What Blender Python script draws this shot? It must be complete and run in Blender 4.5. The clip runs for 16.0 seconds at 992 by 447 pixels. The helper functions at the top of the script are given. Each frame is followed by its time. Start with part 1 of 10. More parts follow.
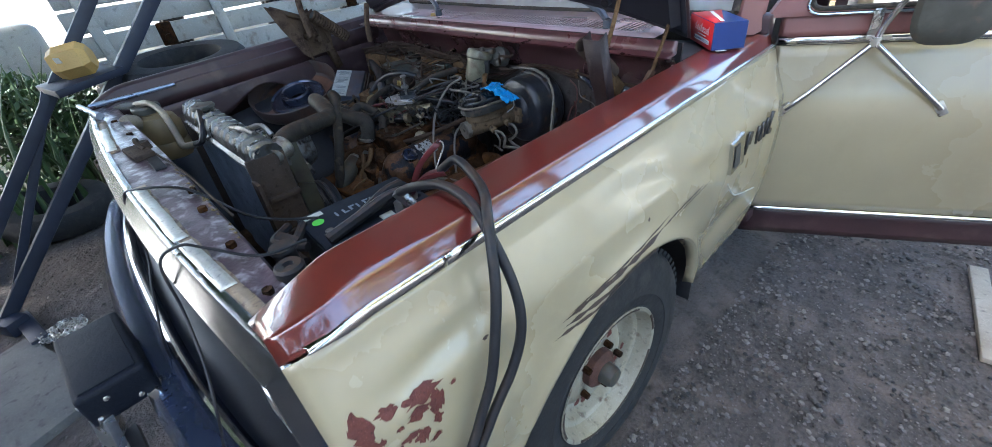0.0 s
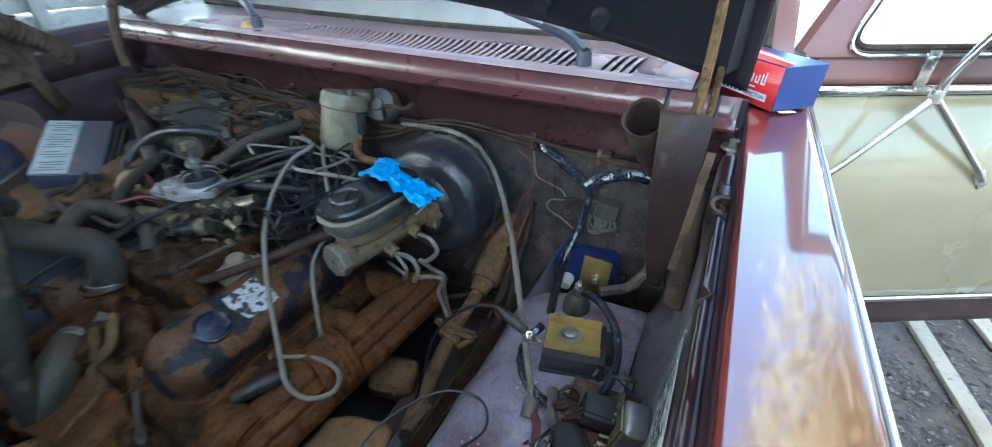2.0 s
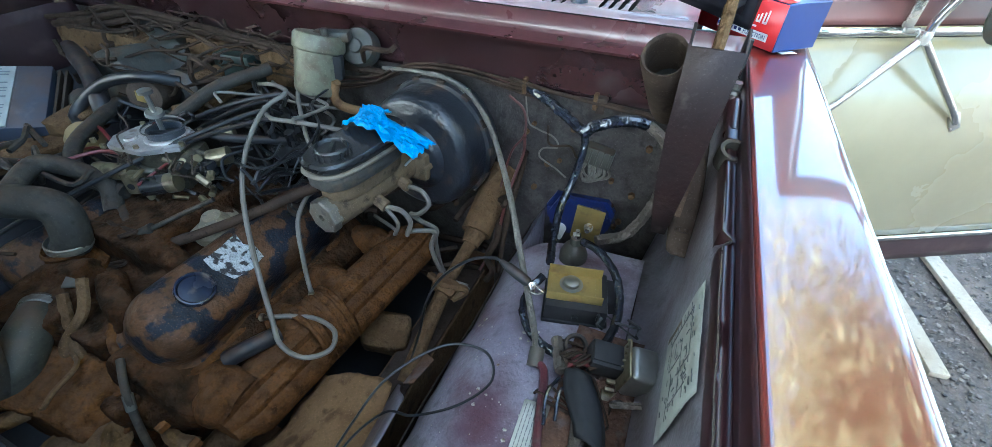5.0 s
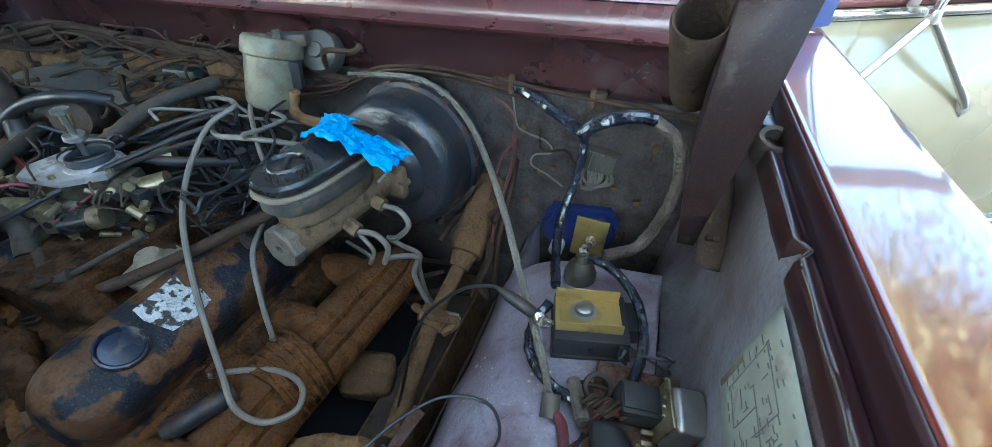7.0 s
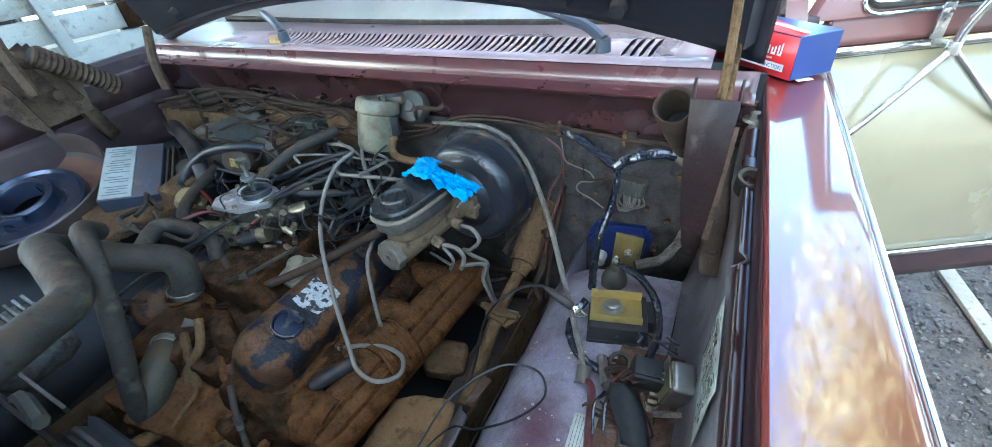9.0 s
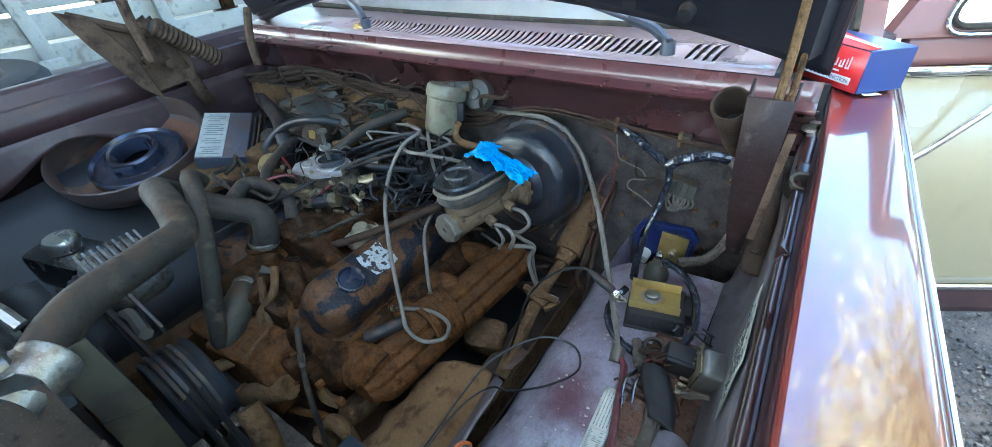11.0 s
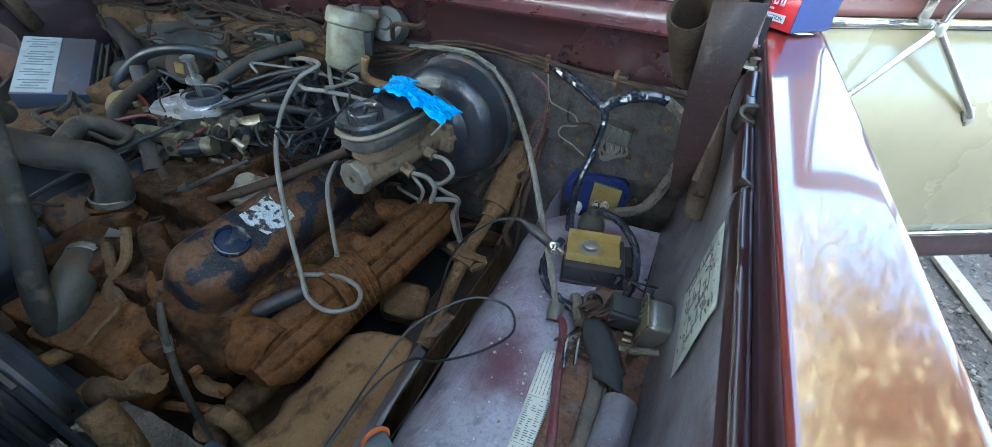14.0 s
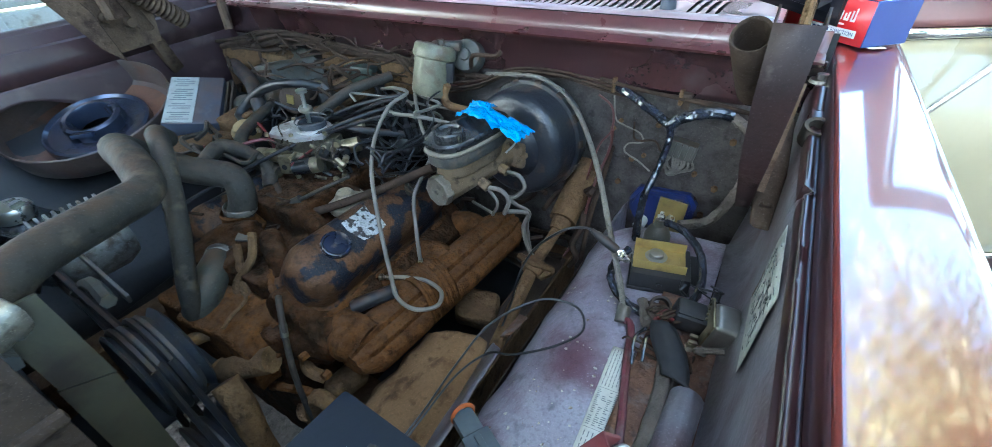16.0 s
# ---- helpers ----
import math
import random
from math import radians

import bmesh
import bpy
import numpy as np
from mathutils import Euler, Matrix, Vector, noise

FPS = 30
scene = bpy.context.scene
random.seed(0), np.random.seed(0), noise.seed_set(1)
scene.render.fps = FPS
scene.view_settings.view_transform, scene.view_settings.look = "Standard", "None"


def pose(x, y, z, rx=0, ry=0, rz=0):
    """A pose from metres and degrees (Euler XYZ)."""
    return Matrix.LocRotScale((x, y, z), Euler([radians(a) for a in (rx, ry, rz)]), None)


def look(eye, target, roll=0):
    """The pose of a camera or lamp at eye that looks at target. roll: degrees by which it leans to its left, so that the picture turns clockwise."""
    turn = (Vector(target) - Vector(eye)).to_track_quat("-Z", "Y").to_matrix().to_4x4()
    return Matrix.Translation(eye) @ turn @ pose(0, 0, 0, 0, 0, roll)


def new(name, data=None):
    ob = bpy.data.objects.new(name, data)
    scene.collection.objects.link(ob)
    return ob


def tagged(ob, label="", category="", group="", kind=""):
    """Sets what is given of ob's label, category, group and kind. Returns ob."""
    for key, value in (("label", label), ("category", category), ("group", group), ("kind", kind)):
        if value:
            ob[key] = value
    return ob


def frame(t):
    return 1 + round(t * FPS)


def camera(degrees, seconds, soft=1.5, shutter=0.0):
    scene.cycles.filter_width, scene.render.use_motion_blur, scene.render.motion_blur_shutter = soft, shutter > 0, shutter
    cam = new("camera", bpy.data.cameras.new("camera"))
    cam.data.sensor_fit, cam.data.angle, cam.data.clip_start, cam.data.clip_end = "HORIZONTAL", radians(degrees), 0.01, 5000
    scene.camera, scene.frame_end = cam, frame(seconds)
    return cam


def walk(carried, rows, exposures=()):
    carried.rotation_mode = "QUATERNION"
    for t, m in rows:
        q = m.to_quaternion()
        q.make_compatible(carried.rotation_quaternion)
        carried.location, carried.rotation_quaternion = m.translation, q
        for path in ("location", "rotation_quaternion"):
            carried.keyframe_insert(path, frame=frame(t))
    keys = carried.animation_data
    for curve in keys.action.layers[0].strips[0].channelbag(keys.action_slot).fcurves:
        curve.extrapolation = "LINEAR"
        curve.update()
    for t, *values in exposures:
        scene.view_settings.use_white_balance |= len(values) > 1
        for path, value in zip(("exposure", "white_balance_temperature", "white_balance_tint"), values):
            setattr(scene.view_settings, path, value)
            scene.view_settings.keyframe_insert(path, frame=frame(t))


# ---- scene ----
cam = camera(95.9, 16.0, soft=0.65, shutter=0.35)
PATH = [
    (0, (1.44, -1.28, 1.488), (0.183, -0.193, 0.375), -7.1),
    (0.5, (1.332, -1.176, 1.474), (0.064, -0.083, 0.379), -6.4),
    (1, (1.125, -0.98, 1.445), (-0.145, 0.135, 0.376), -5.5),
    (1.5, (0.923, -0.898, 1.44), (-0.103, 0.413, 0.333), -2.3),
    (2, (0.809, -0.788, 1.376), (0.052, 0.705, 0.28), -0.1),
    (2.5, (0.752, -0.681, 1.302), (0.288, 0.867, 0.124), 5.3),
    (3, (0.737, -0.684, 1.272), (0.374, 0.827, 0.013), 7.7),
    (3.5, (0.742, -0.693, 1.284), (0.38, 0.808, 0.014), 7.2),
    (4, (0.744, -0.713, 1.31), (0.35, 0.771, 0.028), 6.2),
    (4.5, (0.762, -0.772, 1.347), (0.214, 0.667, 0.071), 2.4),
    (4.7, (0.765, -0.792, 1.363), (0.182, 0.637, 0.092), 1.5),
    (6.8, (0.715, -0.713, 1.286), (0.169, 0.786, 0.079), -0.2),
    (7, (0.717, -0.711, 1.293), (0.185, 0.79, 0.083), -0.3),
    (7.5, (0.725, -0.732, 1.323), (0.205, 0.771, 0.11), -0.5),
    (8, (0.729, -0.753, 1.338), (0.167, 0.747, 0.141), -1.5),
    (8.5, (0.756, -0.798, 1.375), (0.058, 0.667, 0.206), -4.2),
    (8.8, (0.79, -0.835, 1.389), (0.006, 0.62, 0.263), -5.8),
    (9, (0.792, -0.845, 1.416), (-0.012, 0.578, 0.263), -6.3),
    (9.5, (0.806, -0.899, 1.44), (-0.099, 0.487, 0.317), -7.0),
    (9.7, (0.814, -0.918, 1.446), (-0.149, 0.439, 0.336), -7.1),
    (11.8, (0.793, -0.893, 1.333), (-0.075, 0.475, 0.161), -0.5),
    (12, (0.763, -0.878, 1.292), (0.056, 0.531, 0.061), 3.8),
    (12.5, (0.724, -0.852, 1.284), (0.084, 0.569, 0.03), 4.7),
    (13, (0.737, -0.844, 1.297), (0.099, 0.574, 0.041), 3.7),
    (13.5, (0.75, -0.844, 1.312), (0.128, 0.586, 0.059), 3.0),
    (14, (0.767, -0.857, 1.323), (0.145, 0.58, 0.079), 2.3),
    (14.5, (0.777, -0.864, 1.333), (0.142, 0.581, 0.104), 1.5),
    (15, (0.776, -0.873, 1.333), (0.115, 0.583, 0.132), 0.8),
    (15.5, (0.776, -0.905, 1.346), (0.008, 0.516, 0.165), -0.9),
    (16, (0.778, -0.926, 1.348), (-0.103, 0.437, 0.18), -2.8),
]
walk(cam, [(t, look(eye, target, roll)) for t, eye, target, roll in PATH], [(0, 3.46, 5650, 5), (0.5, 3.38, 5420, 4), (1.0, 3.62, 5350, 2), (1.5, 4.26, 5500, -4), (3.0, 4.1, 5500, -7), (4.5, 4.32, 5420, -7), (7, 4.46, 5420, -8), (8.5, 4.61, 5410, -7), (9.5, 4.63, 5400, -7), (12, 4.41, 5450, -6), (13, 4.54, 5450, -6), (14, 4.5, 5420, -7), (16, 4.6, 5400, -7)])

# ---- world and light ----
world = bpy.data.worlds.new("sky")
scene.world = world
world.use_nodes = True
wn, wl = world.node_tree.nodes, world.node_tree.links
sky = wn.new("ShaderNodeTexSky")
sky.sky_type, sky.sun_disc = "NISHITA", False
sky.sun_elevation, sky.sun_rotation = radians(46), radians(214)
sky.air_density, sky.dust_density = 1.0, 4.2
wl.new(sky.outputs[0], wn["Background"].inputs[0])
wn["Background"].inputs[1].default_value = 0.11
sun = new("sun", bpy.data.lights.new("sun", "SUN"))
sun.data.energy, sun.data.angle, sun.data.color = 5.0, radians(1.5), (1.0, 0.95, 0.87)
SUN = Vector((math.sin(radians(214)) * math.cos(radians(46)), math.cos(radians(214)) * math.cos(radians(46)), math.sin(radians(46))))
sun.matrix_basis = look(SUN, (0, 0, 0))


# ---- materials ----
def surface(name, a, b, rough=0.6, metal=0.0, scale=6.0, fine=60.0, bump=0.15, dust=None, dust_at=0.6, coat=0.0, grit=0.25, rough_var=0.15, settle=0.0, spec=0.5, coat_rough=0.09, edge=0.08):
    """Two colours broken up by broad noise, a fine grain, and a third colour (dust, rust or chips) in patches."""
    m = bpy.data.materials.new(name)
    m.use_nodes = True
    n, l = m.node_tree.nodes, m.node_tree.links
    p = n["Principled BSDF"]
    co = n.new("ShaderNodeTexCoord").outputs["Object"]

    def noise_of(s, detail):
        t = n.new("ShaderNodeTexNoise")
        t.inputs["Scale"].default_value, t.inputs["Detail"].default_value = s, detail
        l.new(co, t.inputs["Vector"])
        return t.outputs["Fac"]

    def ramp(fac, lo, hi):
        r = n.new("ShaderNodeMapRange")
        r.inputs[1].default_value, r.inputs[2].default_value = lo, hi
        l.new(fac, r.inputs[0])
        return r.outputs[0]

    def mix(fac, x, y):
        k = n.new("ShaderNodeMix")
        k.data_type = "RGBA"
        l.new(fac, k.inputs[0])
        for v, s in ((x, k.inputs[6]), (y, k.inputs[7])):
            if isinstance(v, tuple):
                s.default_value = (*v, 1)
            else:
                l.new(v, s)
        return k.outputs[2]

    broad, grain = noise_of(scale, 6), noise_of(fine, 4)
    colour = mix(ramp(broad, 0.3, 0.7), a, b)
    dark = tuple(c * (1 - grit) for c in a)
    colour = mix(ramp(grain, 0.5, 0.85), colour, dark)
    if dust:
        patch = ramp(noise_of(scale * 1.7, 8), dust_at - edge, dust_at + edge)
        colour = mix(patch, colour, dust)
    if rough >= 0.38 and bump >= 0.1:
        colour = mix(ramp(noise_of(fine * 2.6, 3), 0.60, 0.78), colour, tuple(min(0.5, 0.012 + c * 2.3) for c in b))
        colour = mix(ramp(noise_of(scale * 4.5, 5), 0.58, 0.80), colour, tuple(c * 0.45 for c in b))
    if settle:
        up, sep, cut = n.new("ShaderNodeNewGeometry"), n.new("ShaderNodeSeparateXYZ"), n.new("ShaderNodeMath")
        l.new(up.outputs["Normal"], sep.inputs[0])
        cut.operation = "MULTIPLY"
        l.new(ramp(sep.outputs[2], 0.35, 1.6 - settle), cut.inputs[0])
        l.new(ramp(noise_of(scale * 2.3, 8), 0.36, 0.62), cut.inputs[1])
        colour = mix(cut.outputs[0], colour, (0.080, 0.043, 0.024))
    l.new(colour, p.inputs["Base Color"])
    p.inputs["Specular IOR Level"].default_value = spec
    rr = n.new("ShaderNodeMapRange")
    rr.inputs[3].default_value, rr.inputs[4].default_value = max(0.02, rough - rough_var), min(1, rough + rough_var)
    l.new(broad, rr.inputs[0])
    l.new(rr.outputs[0], p.inputs["Roughness"])
    p.inputs["Metallic"].default_value = metal
    p.inputs["Coat Weight"].default_value = coat
    p.inputs["Coat Roughness"].default_value = coat_rough
    p.inputs["Coat IOR"].default_value = 2.1 if coat > 0.6 else 1.5
    if bump:
        bp = n.new("ShaderNodeBump")
        bp.inputs["Strength"].default_value, bp.inputs["Distance"].default_value = bump, 0.004
        if bump >= 0.15:
            both = n.new("ShaderNodeMath")
            both.operation = "MULTIPLY_ADD"
            l.new(noise_of(scale * 5, 6), both.inputs[0])
            both.inputs[1].default_value = 2.2
            l.new(grain, both.inputs[2])
            l.new(both.outputs[0], bp.inputs["Height"])
        else:
            l.new(grain, bp.inputs["Height"])
        l.new(bp.outputs[0], p.inputs["Normal"])
    return m


maroon = surface("maroon_paint", (0.130, 0.019, 0.012), (0.105, 0.0165, 0.012), 0.32, scale=2, fine=220, bump=0.006, coat=0.95, grit=0.05, rough_var=0.05, spec=0.15, coat_rough=0.065)
maroon_faded = surface("sun_faded_maroon_door_paint", (0.215, 0.092, 0.080), (0.165, 0.068, 0.060), 0.42, scale=4, fine=150, bump=0.03, coat=0.25, grit=0.15)
# wing maroon darkened for the dark bay its inner faces mirror
maroon_inner = surface("bay_shaded_maroon_enamel", (0.031, 0.00868, 0.0093), (0.02232, 0.00682, 0.00806), 0.34, scale=5, fine=120, bump=0.03, dust=(0.0465, 0.02232, 0.02108), dust_at=0.66, coat=0.35, coat_rough=0.2)
# faded maroon, paled further to carry the sky sheen on the cowl
maroon_sky_sheen = surface("faded_sheen_maroon_paint", (0.40, 0.28, 0.285), (0.31, 0.20, 0.205), 0.30, scale=5, fine=150, bump=0.03, coat=0.6, grit=0.15)
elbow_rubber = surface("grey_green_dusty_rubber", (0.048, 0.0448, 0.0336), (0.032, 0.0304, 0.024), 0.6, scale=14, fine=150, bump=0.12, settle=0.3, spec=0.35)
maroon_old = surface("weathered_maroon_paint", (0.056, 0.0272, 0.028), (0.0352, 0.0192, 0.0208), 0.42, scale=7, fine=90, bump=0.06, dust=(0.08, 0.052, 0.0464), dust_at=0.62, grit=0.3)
purple_old = surface("mottled_chalky_maroon_paint", (0.125, 0.085, 0.100), (0.045, 0.024, 0.026), 0.34, scale=22, fine=150, bump=0.16, dust=(0.36, 0.33, 0.34), dust_at=0.60, coat=0.35, grit=0.4)
# darkened for the shade in the recess below the seam lip
plenum_maroon = surface("glossy_stained_shaded_maroon", (0.04177, 0.0175, 0.0179), (0.02625, 0.01233, 0.01353), 0.28, scale=6, fine=120, bump=0.06, dust=(0.06763, 0.04774, 0.04774), dust_at=0.66, coat=0.5, grit=0.3, coat_rough=0.16)
apron_purple = surface("dusty_purple_apron_paint", (0.2866, 0.2714, 0.3182), (0.1755, 0.1427, 0.1778), 0.46, scale=9, fine=190, bump=0.5, dust=(0.1346, 0.0819, 0.1076), dust_at=0.60, coat=0.25, grit=0.5, coat_rough=0.25, edge=0.1)
cream = surface("cream_paint", (0.3993, 0.3363, 0.2101), (0.3423, 0.2848, 0.178), 0.26, scale=3.5, fine=45, bump=0.012, dust=(0.3504, 0.2888, 0.178), dust_at=0.68, coat=0.5, grit=0.06, rough_var=0.08)
# wing cream at four fifths, the open door's shade put into the colour
cream_shaded = surface("shaded_cream_door_paint", (0.3194, 0.269, 0.1681), (0.2738, 0.2278, 0.1424), 0.26, scale=3.5, fine=45, bump=0.012, dust=(0.2803, 0.231, 0.1424), dust_at=0.68, coat=0.5, grit=0.06, rough_var=0.08)
chrome = surface("chrome", (0.78, 0.78, 0.76), (0.62, 0.62, 0.60), 0.13, metal=1.0, scale=14, fine=150, bump=0.03, grit=0.2, rough_var=0.08)
foil = surface("bright_bare_foil", (0.74, 0.71, 0.64), (0.60, 0.56, 0.48), 0.38, metal=0.55, scale=30, fine=180, bump=0.1, dust=(0.40, 0.30, 0.20), dust_at=0.70)
primer_tan = surface("tan_primer", (0.36, 0.28, 0.19), (0.24, 0.17, 0.11), 0.55, scale=30, fine=180, bump=0.15, dust=(0.10, 0.055, 0.045), dust_at=0.6)
yellow_old = surface("old_yellow_paint", (0.204, 0.144, 0.036), (0.132, 0.09, 0.03), 0.6, scale=40, fine=180, bump=0.2)
edge_chrome = surface("dulled_edge_chrome", (0.46, 0.48, 0.50), (0.34, 0.355, 0.37), 0.22, metal=1.0, scale=14, fine=150, bump=0.03, dust=(0.22, 0.20, 0.19), dust_at=0.72)
rod_steel = surface("blue_grey_plated_rod", (0.36, 0.40, 0.48), (0.26, 0.29, 0.35), 0.3, metal=0.6, scale=20, fine=150, bump=0.05)
# navy of the mirrored sky is put into the chrome's base colour
bumper_navy = surface("bumper_navy", (0.045, 0.06, 0.1125), (0.0315, 0.04125, 0.075), 0.20, metal=0.45, scale=5, fine=120, bump=0.02, dust=(0.075, 0.06375, 0.05625), dust_at=0.74, coat=0.5, coat_rough=0.1)
# rust and dust tones, darkened for the deep shade of the bay
iron = surface("shaded_rusty_dusty_iron", (0.04861, 0.01871, 0.005442), (0.01102, 0.005735, 0.002721), 0.9, scale=18, fine=190, bump=0.9, dust=(0.01426, 0.00845, 0.004276), dust_at=0.52, grit=0.7, settle=0.25, spec=0.08)
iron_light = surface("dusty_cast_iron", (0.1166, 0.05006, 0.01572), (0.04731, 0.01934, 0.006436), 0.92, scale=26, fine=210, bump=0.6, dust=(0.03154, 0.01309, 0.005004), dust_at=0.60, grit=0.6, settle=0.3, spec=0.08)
oily = surface("oily_rusted_cover", (0.105, 0.048, 0.020), (0.045, 0.023, 0.011), 0.55, scale=13, fine=170, bump=0.45, dust=(0.008, 0.010, 0.016), dust_at=0.512, edge=0.02, grit=0.7, spec=0.22)
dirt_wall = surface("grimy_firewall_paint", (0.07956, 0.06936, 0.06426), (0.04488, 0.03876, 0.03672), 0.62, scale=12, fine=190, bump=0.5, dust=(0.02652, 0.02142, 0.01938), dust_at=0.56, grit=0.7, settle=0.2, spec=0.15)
# blue-grey base holds the sheen of the maroon wall, beside its stains
wall_grime_sheen = surface("stained_sheen_wing_paint", (0.185, 0.185, 0.215), (0.115, 0.100, 0.112), 0.40, scale=6, fine=160, bump=0.16, dust=(0.062, 0.030, 0.030), dust_at=0.58, grit=0.5, coat=0.2, coat_rough=0.25, edge=0.10)
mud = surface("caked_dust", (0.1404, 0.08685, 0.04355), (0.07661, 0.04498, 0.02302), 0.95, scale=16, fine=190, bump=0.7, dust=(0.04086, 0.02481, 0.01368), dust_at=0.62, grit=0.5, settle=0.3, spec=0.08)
black = surface("black_enamel", (0.016, 0.016, 0.018), (0.022, 0.021, 0.021), 0.24, scale=9, fine=150, bump=0.05, dust=(0.045, 0.036, 0.030), dust_at=0.72)
black_dull = surface("dull_black_paint", (0.014, 0.014, 0.016), (0.022, 0.021, 0.022), 0.55, scale=8, fine=120, bump=0.08, grit=0.2, spec=0.3)
booster_black = surface("worn_booster_enamel", (0.0098, 0.0118, 0.0175), (0.023, 0.0245, 0.029), 0.32, scale=14, fine=180, bump=0.2, dust=(0.062, 0.040, 0.028), dust_at=0.61, rough_var=0.14, edge=0.04)
rubber = surface("dusty_rubber", (0.042, 0.037, 0.030), (0.024, 0.021, 0.018), 0.66, scale=18, fine=190, bump=0.16, dust=(0.085, 0.066, 0.048), dust_at=0.64, settle=0.08, spec=0.2)
cylinder_tan = surface("tan_dusty_casting", (0.165, 0.118, 0.072), (0.095, 0.066, 0.040), 0.8, scale=20, fine=190, bump=0.3, dust=(0.045, 0.030, 0.020), dust_at=0.62, edge=0.05, spec=0.15)
plug_alloy = surface("dull_tan_alloy", (0.164, 0.1476, 0.1189), (0.1148, 0.0984, 0.0779), 0.5, metal=0.3, scale=20, fine=160, bump=0.1, dust=(0.0984, 0.0697, 0.0451), dust_at=0.6)
reservoir_dust = surface("dusty_grey_reservoir", (0.05906, 0.05512, 0.04838), (0.03375, 0.03094, 0.027), 0.6, scale=22, fine=180, bump=0.15, dust=(0.08438, 0.06469, 0.045), dust_at=0.6)
lip_dust = surface("tan_dust_on_rubber", (0.19, 0.155, 0.115), (0.12, 0.098, 0.074), 0.8, scale=22, fine=180, bump=0.2)
tan_dust = surface("thick_tan_dust", (0.1779, 0.1067, 0.0527), (0.1172, 0.06719, 0.03294), 0.95, scale=13, fine=200, bump=0.45, dust=(0.07378, 0.03952, 0.02108), dust_at=0.60, grit=0.35, edge=0.06, spec=0.08)
blower_grey = surface("grimy_blower_can", (0.06375, 0.06, 0.0495), (0.036, 0.033, 0.027), 0.5, metal=0.1, scale=16, fine=180, bump=0.15, dust=(0.075, 0.0495, 0.0315), dust_at=0.58, edge=0.05)
hood_black = surface("blue_black_hood_enamel", (0.0065, 0.0075, 0.012), (0.010, 0.011, 0.016), 0.42, scale=7, fine=120, bump=0.06, dust=(0.030, 0.028, 0.028), dust_at=0.7)
hinge_tan = surface("tan_hinge_grime", (0.118, 0.080, 0.054), (0.072, 0.047, 0.032), 0.85, scale=14, fine=170, bump=0.3, dust=(0.040, 0.025, 0.020), dust_at=0.6, spec=0.08)
chipped_lip = surface("chipped_maroon_lip", (0.1012, 0.03344, 0.0352), (0.0748, 0.02728, 0.0308), 0.30, scale=16, fine=140, bump=0.05, dust=(0.1672, 0.132, 0.132), dust_at=0.70, edge=0.03, coat=0.55, coat_rough=0.15)
rust_shelf = surface("rusty_dirty_shelf", (0.155, 0.082, 0.050), (0.070, 0.042, 0.032), 0.85, scale=20, fine=190, bump=0.5, dust=(0.11, 0.095, 0.095), dust_at=0.62, grit=0.6, spec=0.08)
rubber_black = surface("black_rubber", (0.016, 0.016, 0.018), (0.024, 0.024, 0.026), 0.42, scale=20, fine=160, bump=0.06, settle=0.08, spec=0.25)
tyre_rubber = surface("tyre_rubber", (0.0121, 0.0121, 0.01296), (0.01814, 0.01728, 0.01728), 0.8, scale=9, fine=130, bump=0.2, dust=(0.0324, 0.02938, 0.02592), dust_at=0.62)
tube_grey = surface("grey_vacuum_tube", (0.1505, 0.1333, 0.1118), (0.0989, 0.08428, 0.0688), 0.55, scale=30, fine=160, bump=0.06)
shroud_green = surface("olive_painted_plate", (0.0468, 0.04212, 0.02418), (0.0312, 0.02652, 0.0156), 0.55, scale=9, fine=140, bump=0.08, dust=(0.0195, 0.01326, 0.00858), dust_at=0.58)
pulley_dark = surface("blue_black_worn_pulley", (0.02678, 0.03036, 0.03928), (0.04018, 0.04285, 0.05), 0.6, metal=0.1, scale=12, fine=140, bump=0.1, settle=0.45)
alternator_grey = surface("dull_alternator_alloy", (0.24, 0.232, 0.216), (0.144, 0.136, 0.124), 0.5, metal=0.5, scale=24, fine=180, bump=0.15, dust=(0.08, 0.064, 0.048), dust_at=0.55)
wire_brown = surface("dirty_wire_insulation", (0.05241, 0.03369, 0.0234), (0.02247, 0.01591, 0.01217), 0.75, scale=30, fine=180, bump=0.1, spec=0.08)
hinge_dark = surface("dark_worn_maroon_steel", (0.030, 0.014, 0.013), (0.019, 0.012, 0.012), 0.50, scale=14, fine=170, bump=0.16, dust=(0.078, 0.060, 0.056), dust_at=0.68, grit=0.4, edge=0.04, spec=0.35)
hinge_dirt = surface("brown_hinge_grime", (0.06696, 0.04752, 0.03564), (0.0378, 0.02808, 0.02268), 0.8, scale=14, fine=140, bump=0.2, spec=0.08)
wire_red = surface("red_insulation", (0.1237, 0.01125, 0.01238), (0.08438, 0.01125, 0.01238), 0.45, scale=20, fine=160, bump=0.05)
hose_red = surface("dusty_dark_red_rubber", (0.115, 0.020, 0.028), (0.070, 0.024, 0.030), 0.5, scale=26, fine=180, bump=0.12, dust=(0.11, 0.075, 0.07), dust_at=0.6)
wire_black = surface("black_insulation", (0.012, 0.012, 0.013), (0.02, 0.02, 0.022), 0.38, scale=20, fine=160, bump=0.05, spec=0.35)
tape_shiny = surface("black_vinyl_tape", (0.010, 0.013, 0.022), (0.018, 0.021, 0.032), 0.18, scale=60, fine=130, bump=0.14, rough_var=0.10, coat=0.5, coat_rough=0.12)
